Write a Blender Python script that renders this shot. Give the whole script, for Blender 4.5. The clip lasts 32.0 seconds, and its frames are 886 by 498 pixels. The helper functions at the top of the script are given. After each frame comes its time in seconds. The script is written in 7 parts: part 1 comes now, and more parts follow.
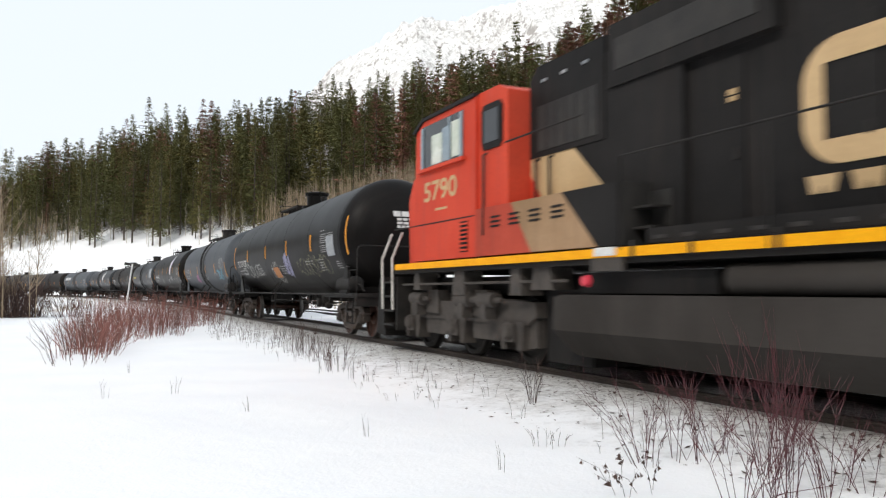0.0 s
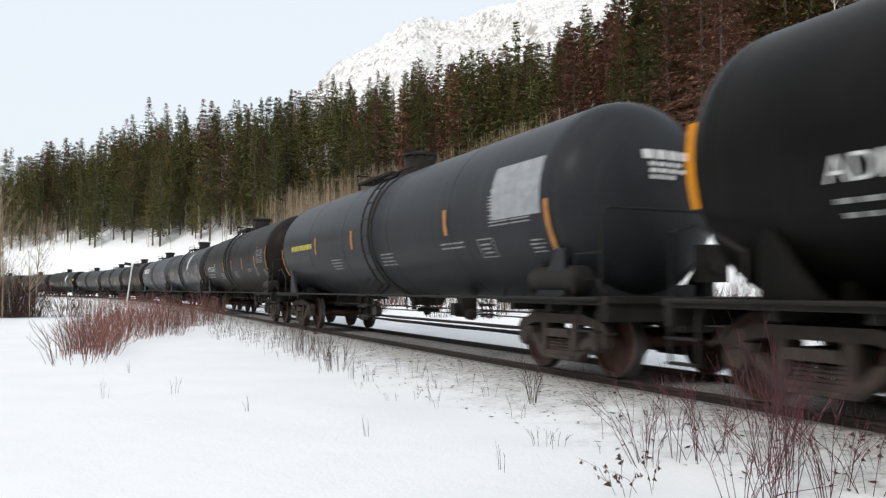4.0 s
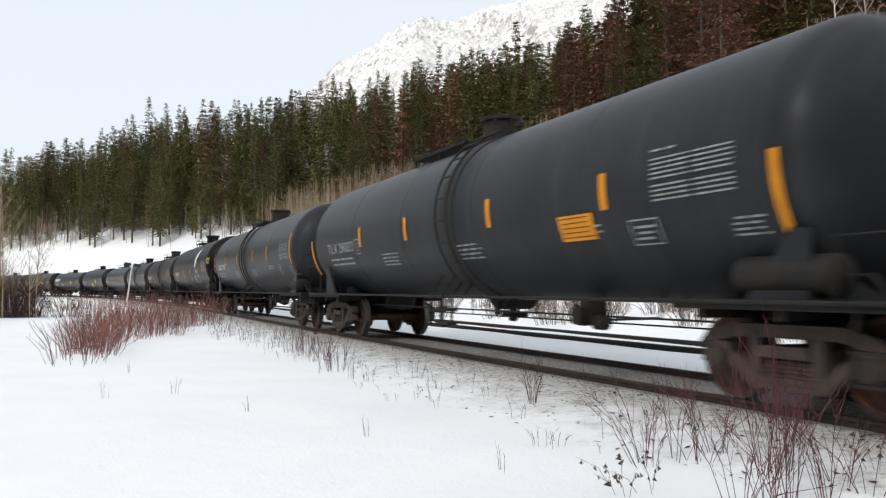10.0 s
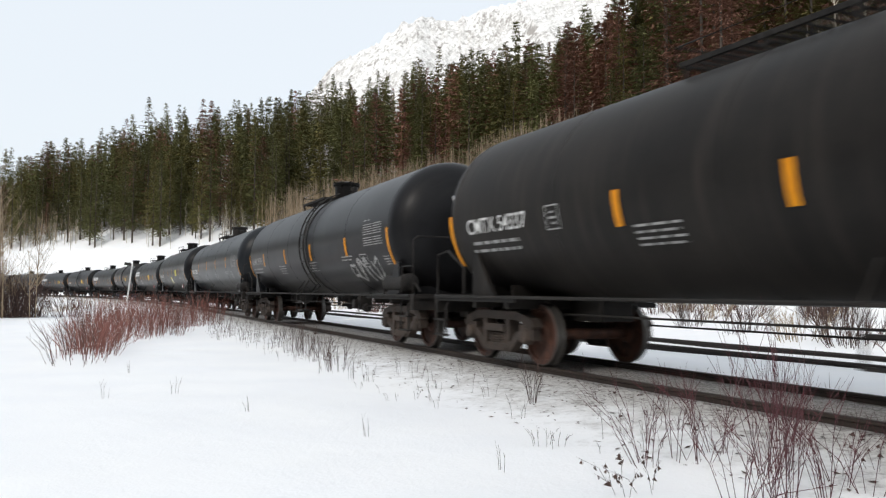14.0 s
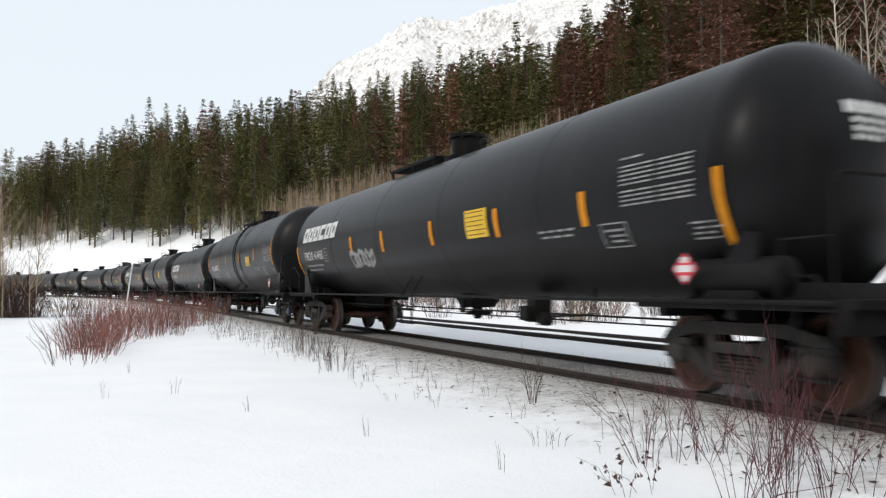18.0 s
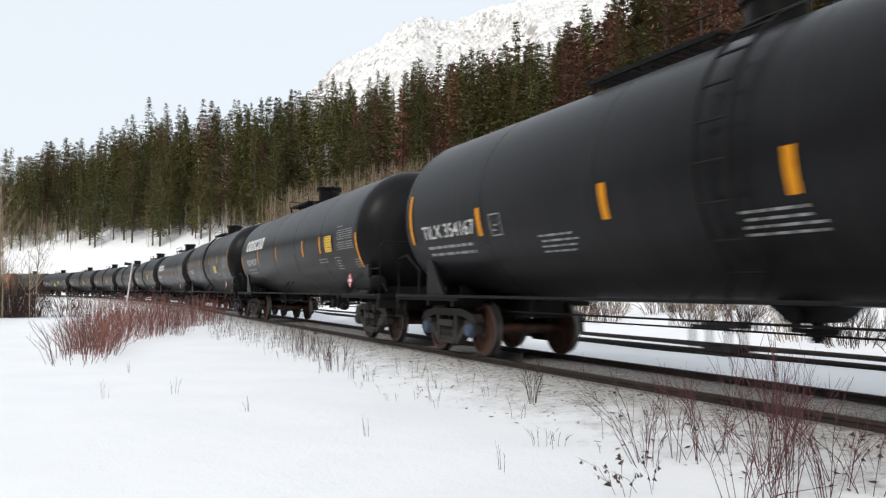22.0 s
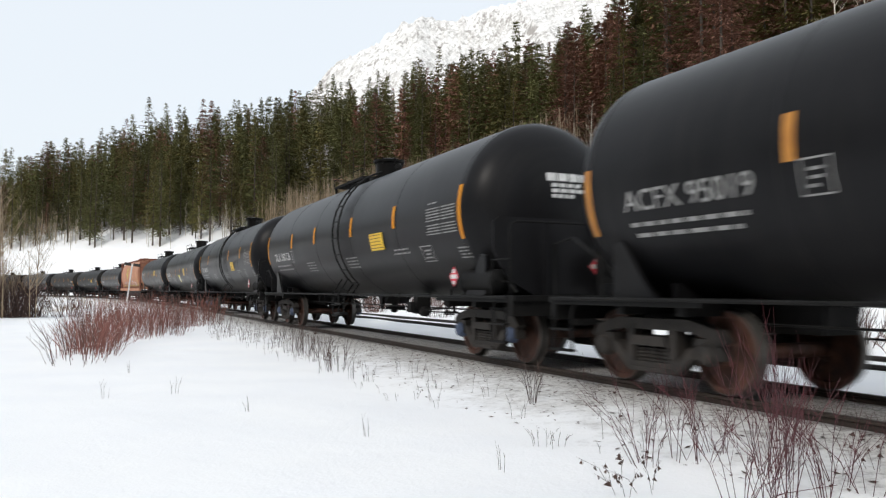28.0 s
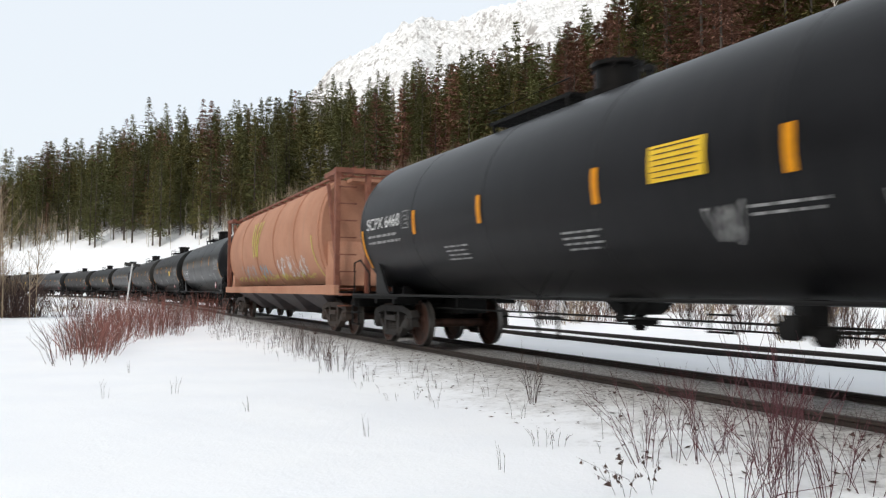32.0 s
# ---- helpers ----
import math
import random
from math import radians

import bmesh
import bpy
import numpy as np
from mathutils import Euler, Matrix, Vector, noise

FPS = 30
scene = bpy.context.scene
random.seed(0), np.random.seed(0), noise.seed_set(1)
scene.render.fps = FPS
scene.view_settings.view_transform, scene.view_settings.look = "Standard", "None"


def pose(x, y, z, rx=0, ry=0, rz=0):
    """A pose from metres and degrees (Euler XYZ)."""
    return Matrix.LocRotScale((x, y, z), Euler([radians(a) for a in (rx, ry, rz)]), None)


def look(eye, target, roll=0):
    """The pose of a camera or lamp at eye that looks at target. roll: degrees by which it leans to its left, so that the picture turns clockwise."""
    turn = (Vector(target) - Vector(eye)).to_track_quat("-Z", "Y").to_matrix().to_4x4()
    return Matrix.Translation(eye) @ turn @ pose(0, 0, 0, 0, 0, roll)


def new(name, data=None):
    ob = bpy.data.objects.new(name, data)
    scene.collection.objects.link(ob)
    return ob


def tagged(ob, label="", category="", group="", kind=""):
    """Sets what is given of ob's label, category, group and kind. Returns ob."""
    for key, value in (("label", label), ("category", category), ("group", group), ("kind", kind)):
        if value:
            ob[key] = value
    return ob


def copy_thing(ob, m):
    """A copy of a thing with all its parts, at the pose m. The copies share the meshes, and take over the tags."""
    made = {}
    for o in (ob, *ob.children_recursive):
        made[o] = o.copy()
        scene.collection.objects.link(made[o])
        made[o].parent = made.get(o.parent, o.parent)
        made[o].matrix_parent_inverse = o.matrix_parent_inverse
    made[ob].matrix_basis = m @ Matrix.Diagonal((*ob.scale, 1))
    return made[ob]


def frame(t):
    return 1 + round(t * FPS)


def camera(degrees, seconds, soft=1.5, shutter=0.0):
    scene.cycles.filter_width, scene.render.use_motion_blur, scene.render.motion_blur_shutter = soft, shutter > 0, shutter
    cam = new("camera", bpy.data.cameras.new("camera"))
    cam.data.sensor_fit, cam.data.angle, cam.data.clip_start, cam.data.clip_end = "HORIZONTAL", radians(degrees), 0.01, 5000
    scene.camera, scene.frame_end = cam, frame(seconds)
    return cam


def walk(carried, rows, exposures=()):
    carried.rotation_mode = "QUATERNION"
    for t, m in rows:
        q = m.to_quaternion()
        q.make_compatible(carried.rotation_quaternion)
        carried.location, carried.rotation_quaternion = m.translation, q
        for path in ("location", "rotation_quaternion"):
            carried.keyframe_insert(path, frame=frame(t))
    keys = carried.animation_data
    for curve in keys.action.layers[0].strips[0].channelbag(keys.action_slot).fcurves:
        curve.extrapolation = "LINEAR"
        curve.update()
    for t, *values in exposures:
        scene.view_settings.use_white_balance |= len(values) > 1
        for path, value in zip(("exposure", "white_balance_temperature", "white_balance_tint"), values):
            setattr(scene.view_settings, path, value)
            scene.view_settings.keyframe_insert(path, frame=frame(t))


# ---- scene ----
# The camera stands on a tripod beside the line; the rail tops lie at z = 0.
cam = camera(59.32, 32.0, soft=1.25, shutter=0.25)
EYE = (0.0, 0.0, 1.124)
PITCH = math.degrees(math.atan(73.95 / 1376.6))
CAM_POSE = Matrix.Translation(EYE) @ pose(0, 0, 0, 90 + PITCH, 0, 0) @ pose(0, 0, 0, 0, 0, 0.204)
walk(cam, [(0.0, CAM_POSE), (32.0, CAM_POSE)], exposures=[(0.0, 0.17), (0.7, 0.1), (1.5, 0.05), (32.0, 0.06)])

# ---- light: bright overcast winter sky with a weak, wide sun ----
world = bpy.data.worlds.new("overcast_sky")
scene.world = world
world.use_nodes = True
wn = world.node_tree
sky = wn.nodes.new("ShaderNodeTexSky")
sky.sky_type = "NISHITA"
sky.sun_disc = False
SUN_ELEV, SUN_AZ = 38.0, 215.0
sky.sun_elevation = radians(SUN_ELEV)
sky.sun_rotation = radians(SUN_AZ)
sky.air_density, sky.dust_density, sky.ozone_density = 1.0, 4.0, 1.0
veil = wn.nodes.new("ShaderNodeMix")
veil.data_type = "RGBA"
veil.inputs["Factor"].default_value = 0.8
veil.inputs["B"].default_value = (7.3, 7.75, 8.15, 1)
wn.links.new(sky.outputs[0], veil.inputs["A"])
wn.links.new(veil.outputs["Result"], wn.nodes["Background"].inputs[0])
wn.nodes["Background"].inputs[1].default_value = 0.13
sun_data = bpy.data.lights.new("sun", "SUN")
sun_data.energy, sun_data.angle, sun_data.color = 1.2, radians(14), (1.0, 0.95, 0.88)
sun_ob = new("sun", sun_data)
az, el = radians(SUN_AZ), radians(SUN_ELEV)
sun_from = Vector((math.sin(az) * math.cos(el), math.cos(az) * math.cos(el), math.sin(el)))
sun_ob.matrix_basis = look(sun_from * 50, (0, 0, 0))


# ---- materials ----
def surface(name, c1, c2, scale=2.0, rough=0.6, metal=0.0, bump=0.15, fine=40.0, stretch=(1, 1, 1), spread=0.0,
            island=0.0, spec=0.5, coords="Object", dark=0.75, strength=1.0, tone=False):
    """Two-scale noise paint: a broad change from c1 to c2, a fine grain and a little relief."""
    m = bpy.data.materials.new(name)
    m.use_nodes = True
    t = m.node_tree
    p = t.nodes["Principled BSDF"]
    tc = t.nodes.new("ShaderNodeTexCoord")
    mp = t.nodes.new("ShaderNodeMapping")
    mp.inputs["Scale"].default_value = stretch
    t.links.new(tc.outputs[coords], mp.inputs["Vector"])
    info = t.nodes.new("ShaderNodeObjectInfo")
    shift = t.nodes.new("ShaderNodeVectorMath")
    shift.operation = "MULTIPLY_ADD"
    shift.inputs[1].default_value = (37, 19, 11)
    t.links.new(info.outputs["Random"], shift.inputs[0])
    t.links.new(mp.outputs[0], shift.inputs[2])
    n1 = t.nodes.new("ShaderNodeTexNoise")
    n1.inputs["Scale"].default_value, n1.inputs["Detail"].default_value, n1.inputs["Roughness"].default_value = scale, 6, 0.62
    t.links.new(shift.outputs[0], n1.inputs["Vector"])
    n2 = t.nodes.new("ShaderNodeTexNoise")
    n2.inputs["Scale"].default_value, n2.inputs["Detail"].default_value = fine, 3
    t.links.new(tc.outputs[coords], n2.inputs["Vector"])
    ramp = t.nodes.new("ShaderNodeValToRGB")
    ramp.color_ramp.elements[0].position, ramp.color_ramp.elements[1].position = 0.36, 0.66
    ramp.color_ramp.elements[0].color, ramp.color_ramp.elements[1].color = (*c1, 1), (*c2, 1)
    t.links.new(n1.outputs["Fac"], ramp.inputs[0])
    span = t.nodes.new("ShaderNodeMapRange")
    span.inputs["To Min"].default_value, span.inputs["To Max"].default_value = dark, 2 - dark
    t.links.new(n2.outputs["Fac"], span.inputs["Value"])
    mul = t.nodes.new("ShaderNodeMix")
    mul.data_type, mul.blend_type = "RGBA", "MULTIPLY"
    mul.inputs["Factor"].default_value = 1.0
    t.links.new(ramp.outputs[0], mul.inputs["A"])
    t.links.new(span.outputs[0], mul.inputs["B"])
    last = mul.outputs["Result"]
    if spread or island:
        src = info.outputs["Random"]
        amount = spread
        if island:
            geo = t.nodes.new("ShaderNodeNewGeometry")
            src, amount = geo.outputs["Random Per Island"], island
        vary = t.nodes.new("ShaderNodeMapRange")
        vary.inputs["To Min"].default_value, vary.inputs["To Max"].default_value = 1 - amount, 1 + amount
        t.links.new(src, vary.inputs["Value"])
        hs = t.nodes.new("ShaderNodeHueSaturation")
        value = vary.outputs[0]
        if tone:
            # each tree a little lighter or darker than the next
            own = t.nodes.new("ShaderNodeAttribute")
            own.attribute_name = "tone"
            each = t.nodes.new("ShaderNodeMapRange")
            each.inputs["To Min"].default_value, each.inputs["To Max"].default_value = -0.22, 0.22
            t.links.new(info.outputs["Random"], each.inputs["Value"])
            for extra in (own.outputs["Fac"], each.outputs[0]):
                plus = t.nodes.new("ShaderNodeMath")
                t.links.new(value, plus.inputs[0])
                t.links.new(extra, plus.inputs[1])
                value = plus.outputs[0]
        t.links.new(value, hs.inputs["Value"])
        t.links.new(last, hs.inputs["Color"])
        last = hs.outputs[0]
    t.links.new(last, p.inputs["Base Color"])
    p.inputs["Metallic"].default_value = metal
    p.inputs["Specular IOR Level"].default_value = spec
    rr = t.nodes.new("ShaderNodeMapRange")
    rr.inputs["To Min"].default_value, rr.inputs["To Max"].default_value = max(0.05, rough - 0.12), min(1, rough + 0.12)
    t.links.new(n1.outputs["Fac"], rr.inputs["Value"])
    t.links.new(rr.outputs[0], p.inputs["Roughness"])
    if bump:
        b = t.nodes.new("ShaderNodeBump")
        b.inputs["Strength"].default_value, b.inputs["Distance"].default_value = bump, 0.02 * strength
        t.links.new(n2.outputs["Fac"], b.inputs["Height"])
        t.links.new(b.outputs[0], p.inputs["Normal"])
    return m


def tank_paint(name, c1, c2, streak, rough=0.42, coat=0.0):
    """Weathered tank paint: broad fading, thin run-down streaks and a fine film of grime."""
    m = surface(name, c1, c2, 0.55, rough, 0.0, 0.04, 25.0, dark=0.86, spec=0.055)
    t = m.node_tree
    p = t.nodes["Principled BSDF"]
    p.inputs["Coat Weight"].default_value, p.inputs["Coat Roughness"].default_value, p.inputs["Coat IOR"].default_value = coat, 0.28, 1.2
    src = p.inputs["Base Color"].links[0].from_socket
    tc = t.nodes.new("ShaderNodeTexCoord")
    mp = t.nodes.new("ShaderNodeMapping")
    mp.inputs["Scale"].default_value = (5.0, 0.25, 0.35)
    t.links.new(tc.outputs["Object"], mp.inputs["Vector"])
    n = t.nodes.new("ShaderNodeTexNoise")
    n.inputs["Scale"].default_value, n.inputs["Detail"].default_value = 1.6, 5
    t.links.new(mp.outputs[0], n.inputs["Vector"])
    r = t.nodes.new("ShaderNodeMapRange")
    r.inputs["From Min"].default_value, r.inputs["From Max"].default_value = 0.52, 0.8
    r.inputs["To Max"].default_value = 0.5
    t.links.new(n.outputs["Fac"], r.inputs["Value"])
    mix = t.nodes.new("ShaderNodeMix")
    mix.data_type = "RGBA"
    mix.inputs["B"].default_value = (*streak, 1)
    t.links.new(r.outputs[0], mix.inputs["Factor"])
    t.links.new(src, mix.inputs["A"])
    t.links.new(mix.outputs["Result"], p.inputs["Base Color"])
    return m


PAINT = {
    "black": tank_paint("black_tank_paint", (0.01, 0.01, 0.011), (0.0155, 0.0155, 0.017), (0.025, 0.024, 0.023), 0.42, 0.42),
    "dusty": tank_paint("dusty_black_tank_paint", (0.014, 0.0132, 0.0128), (0.026, 0.0235, 0.0215), (0.055, 0.046, 0.04), 0.5, 0.15),
    "worn": tank_paint("worn_black_tank_paint", (0.0072, 0.0068, 0.0066), (0.012, 0.0111, 0.0106), (0.022, 0.0195, 0.018), 0.42, 0.12),
    "brown": tank_paint("brown_black_tank_paint", (0.0125, 0.0104, 0.0093), (0.0195, 0.016, 0.0145), (0.031, 0.025, 0.022), 0.5, 0.1),
    "slate": tank_paint("slate_grey_tank_paint", (0.021, 0.0225, 0.0255), (0.033, 0.0358, 0.0402), (0.053, 0.053, 0.053), 0.45, 0.3),
    "slate2": tank_paint("blue_black_tank_paint", (0.0155, 0.0172, 0.02), (0.0242, 0.027, 0.031), (0.035, 0.036, 0.037), 0.36, 0.42),
    "grey": tank_paint("grey_tank_paint", (0.062, 0.068, 0.077), (0.09, 0.098, 0.108), (0.12, 0.12, 0.12), 0.55, 0.15),
}
STEEL = surface("dark_grimy_steel", (0.012, 0.011, 0.0105), (0.027, 0.0235, 0.021), 3, 0.7, 0.0, 0.2, 60, spec=0.25)
BLACKSTEEL = surface("black_painted_steel", (0.007, 0.007, 0.0072), (0.014, 0.0135, 0.013), 3, 0.65, 0.0, 0.15, 60, spec=0.15)
TRUCK = surface("brown_cast_steel", (0.03, 0.023, 0.019), (0.065, 0.047, 0.037), 5, 0.8, 0.0, 0.3, 70, spread=0.2)
TRUCK_DARK = surface("dark_cast_steel", (0.016, 0.0145, 0.0135), (0.037, 0.031, 0.027), 5, 0.8, 0.0, 0.3, 70, spread=0.2)
WHEEL = surface("rusty_wheel_steel", (0.04, 0.02, 0.015), (0.105, 0.046, 0.03), 6, 0.65, 0.3, 0.2, 80, spread=0.3)
GRIME = surface("grimy_ring_steel", (0.012, 0.011, 0.010), (0.03, 0.027, 0.024), 3, 0.75, 0.0, 0.3, 50)
SPILL = surface("dried_spill_stain", (0.008, 0.0072, 0.0068), (0.02, 0.0172, 0.0155), 2.5, 0.7, 0.0, 0.2, 40)
AMBER = surface("amber_reflective_tape", (0.64, 0.235, 0.004), (0.76, 0.31, 0.006), 6, 0.5, 0, 0.05, 90, spec=0.2)
AMBER_OLD = surface("faded_amber_tape", (0.42, 0.17, 0.03), (0.55, 0.24, 0.04), 6, 0.5, 0, 0.05, 90)
YELLOW = surface("yellow_sign_paint", (0.75, 0.45, 0.01), (0.82, 0.54, 0.02), 6, 0.45, 0, 0.05, 90)
LEMON = surface("lemon_sign_paint", (0.7, 0.6, 0.02), (0.8, 0.68, 0.05), 6, 0.45, 0, 0.05, 90)
OLIVE = surface("dull_olive_sign_paint", (0.4, 0.36, 0.03), (0.5, 0.43, 0.05), 6, 0.5, 0, 0.05, 90)
WHITE = surface("white_stencil_paint", (0.55, 0.55, 0.54), (0.75, 0.75, 0.74), 9, 0.5, 0, 0.05, 90)
CHALK = surface("greyed_stencil_paint", (0.22, 0.22, 0.22), (0.36, 0.36, 0.35), 9, 0.6, 0, 0.05, 90)
PALE = surface("pale_patch_paint", (0.25, 0.27, 0.29), (0.36, 0.37, 0.38), 6, 0.6, 0, 0.05, 70)
REDP = surface("red_placard_paint", (0.62, 0.03, 0.06), (0.7, 0.06, 0.09), 6, 0.45, 0, 0.03, 70)
PURPLE = surface("violet_logo_paint", (0.2, 0.18, 0.45), (0.3, 0.27, 0.55), 6, 0.5, 0, 0.03, 70)
CYAN = surface("cyan_spray_paint", (0.05, 0.28, 0.42), (0.1, 0.38, 0.5), 5, 0.6, 0, 0.03, 70)
PINK = surface("pink_spray_paint", (0.2, 0.05, 0.14), (0.28, 0.1, 0.2), 5, 0.6, 0, 0.03, 70)
SPRAY = surface("grey_white_spray_paint", (0.2, 0.2, 0.19), (0.42, 0.42, 0.4), 5, 0.6, 0, 0.03, 70)
LILAC = surface("lilac_spray_paint", (0.2, 0.2, 0.34), (0.34, 0.33, 0.46), 5, 0.6, 0, 0.03, 70)
LIME = surface("yellow_spray_paint", (0.45, 0.4, 0.05), (0.6, 0.52, 0.1), 5, 0.6, 0, 0.03, 70)
PALELIME = surface("washed_out_yellow_spray", (0.16, 0.16, 0.09), (0.28, 0.27, 0.16), 5, 0.6, 0, 0.03, 70)
ORANGE = surface("orange_sign_paint", (0.4, 0.14, 0.03), (0.5, 0.2, 0.05), 5, 0.6, 0, 0.03, 70)
RAILSTEEL = surface("rusty_rail_steel", (0.025, 0.019, 0.016), (0.05, 0.036, 0.028), 3, 0.6, 0.3, 0.2, 60, coords="Generated")
RAILDARK = surface("dark_rusty_rail_steel", (0.012, 0.009, 0.008), (0.025, 0.018, 0.015), 3, 0.75, 0.0, 0.2, 60, coords="Generated")
RAILTOP = surface("worn_rail_head", (0.09, 0.085, 0.08), (0.15, 0.14, 0.13), 3, 0.4, 0.8, 0.1, 60)


# ---- mesh building ----
class Shape:
    """Gathers simple solids into one mesh."""

    def __init__(self):
        self.v, self.f = [], []

    def add(self, verts, faces):
        k = len(self.v)
        self.v += [tuple(v) for v in verts]
        self.f += [tuple(i + k for i in f) for f in faces]
        return self

    def box(self, x0, x1, y0, y1, z0, z1):
        vs = [(x, y, z) for z in (z0, z1) for y in (y0, y1) for x in (x0, x1)]
        return self.add(vs, [(0, 2, 3, 1), (4, 5, 7, 6), (0, 1, 5, 4), (2, 6, 7, 3), (0, 4, 6, 2), (1, 3, 7, 5)])

    def prism(self, poly, y0, y1):
        """A polygon in x and z, drawn out along y."""
        n = len(poly)
        vs = [(x, y0, z) for x, z in poly] + [(x, y1, z) for x, z in poly]
        return self.add(vs, [tuple(range(n)), tuple(range(2 * n - 1, n - 1, -1))] +
                        [(i, i + n, (i + 1) % n + n, (i + 1) % n) for i in range(n)])

    def ribbon(self, pts, w, y0, y1):
        """A bar of width w along a line in x and z."""
        pts = [Vector(p) for p in pts]
        up, dn = [], []
        for i, p in enumerate(pts):
            d = (pts[min(i + 1, len(pts) - 1)] - pts[max(i - 1, 0)]).normalized()
            n = Vector((-d.y, d.x)) * w / 2
            up.append(tuple(p + n)), dn.append(tuple(p - n))
        for i in range(len(pts) - 1):
            self.prism([dn[i], dn[i + 1], up[i + 1], up[i]], y0, y1)
        return self

    def tube(self, pts, r, n=6, r1=None):
        pts = [Vector(p) for p in pts]
        r1 = r if r1 is None else r1
        rings = []
        for i, p in enumerate(pts):
            d = (pts[min(i + 1, len(pts) - 1)] - pts[max(i - 1, 0)]).normalized()
            a = d.orthogonal().normalized()
            b = d.cross(a)
            rad = r + (r1 - r) * i / max(1, len(pts) - 1)
            rings += [p + (a * math.cos(k * math.tau / n) + b * math.sin(k * math.tau / n)) * rad for k in range(n)]
        fs = []
        for i in range(len(pts) - 1):
            a0, b0 = rings[i * n], rings[(i + 1) * n]
            shift = min(range(n), key=lambda k: (rings[(i + 1) * n + k] - a0).length)
            for k in range(n):
                fs.append((i * n + k, i * n + (k + 1) % n, (i + 1) * n + (k + 1 + shift) % n, (i + 1) * n + (k + shift) % n))
        fs += [tuple(range(n)), tuple(range((len(pts) - 1) * n, len(pts) * n))]
        return self.add(rings, fs)

    def lathe(self, prof, n=32, axis="x", at=(0, 0, 0), caps=True):
        """prof: (place along the axis, radius) pairs."""
        vs, m = [], len(prof)
        for d, r in prof:
            for k in range(n):
                c, s = r * math.cos(k * math.tau / n), r * math.sin(k * math.tau / n)
                q = {"x": (d, c, s), "y": (c, d, s), "z": (c, s, d)}[axis]
                vs.append((q[0] + at[0], q[1] + at[1], q[2] + at[2]))
        fs = [(i * n + k, i * n + (k + 1) % n, (i + 1) * n + (k + 1) % n, (i + 1) * n + k) for i in range(m - 1) for k in range(n)]
        if caps:
            fs += [tuple(range(n)), tuple(range((m - 1) * n, m * n))]
        return self.add(vs, fs)

    def mesh(self, name, smooth=35.0, fix=True):
        me = bpy.data.meshes.new(name)
        me.from_pydata(self.v, [], self.f)
        if fix:
            b = bmesh.new()
            b.from_mesh(me)
            bmesh.ops.recalc_face_normals(b, faces=b.faces)
            b.to_mesh(me)
            b.free()
        if smooth:
            me.polygons.foreach_set("use_smooth", [True] * len(me.polygons))
            me.set_sharp_from_angle(angle=radians(smooth))
        return me


STORE = {}


def kept(key, maker, smooth=35.0):
    """One mesh for all alike parts."""
    if key not in STORE:
        STORE[key] = maker().mesh(key if isinstance(key, str) else key[0], smooth)
    return STORE[key]


def part(name, me, material, parent, label="", at=None):
    if isinstance(me, Shape):
        me = me.mesh(name)
    if not me.materials:
        me.materials.append(material)
    ob = new(name, me)
    if ob.material_slots[0].material is not material:
        ob.material_slots[0].link = "OBJECT"
        ob.material_slots[0].material = material
    ob.parent = parent
    if at is not None:
        ob.matrix_basis = at
    if label:
        ob["label"] = label
    return ob


# ---- the line of the track ----
STEP = 0.5
TS = np.arange(-760, 960, STEP)
CURVE = np.interp(TS, [-64, 0, 16, 32, 53, 80, 111, 148, 201, 300, 345], [-0.55, -0.55, -1.06, 0.11, 1.5, 1.17, 3.75, 3.81, 3.84, 3.8, 0], left=0, right=0) / 1000
ZERO = int(np.searchsorted(TS, 0))
HEAD = np.concatenate([[0], np.cumsum((CURVE[1:] + CURVE[:-1]) / 2 * STEP)])
HEAD += 0.44475 - HEAD[ZERO]
TX = np.concatenate([[0], np.cumsum(-(np.sin(HEAD[1:]) + np.sin(HEAD[:-1])) / 2 * STEP)])
TY = np.concatenate([[0], np.cumsum((np.cos(HEAD[1:]) + np.cos(HEAD[:-1])) / 2 * STEP)])
TX += 7.174 * math.cos(0.44475) - TX[ZERO]
TY += 7.174 * math.sin(0.44475) - TY[ZERO]


def on_line(s, off=0.0):
    """Place and heading on the line, s metres away; off: metres to the far side."""
    x, y, h = np.interp(s, TS, TX), np.interp(s, TS, TY), np.interp(s, TS, HEAD)
    return x + off * np.cos(h), y + off * np.sin(h), h


def to_line(x, y):
    """For arrays: distance along the line and offset to the far side of its nearest point."""
    pick = slice(0, None, 4)
    cx, cy, ch, cs = TX[pick], TY[pick], HEAD[pick], TS[pick]
    s, off = np.empty(len(x)), np.empty(len(x))
    for i in range(0, len(x), 4000):
        a, b = x[i:i + 4000, None], y[i:i + 4000, None]
        k = np.argmin((a - cx) ** 2 + (b - cy) ** 2, axis=1)
        dx, dy = x[i:i + 4000] - cx[k], y[i:i + 4000] - cy[k]
        s[i:i + 4000] = cs[k] - dx * np.sin(ch[k]) + dy * np.cos(ch[k])
        off[i:i + 4000] = dx * np.cos(ch[k]) + dy * np.sin(ch[k])
    return s, off


def smooth01(a):
    a = np.clip(a, 0, 1)
    return a * a * (3 - 2 * a)


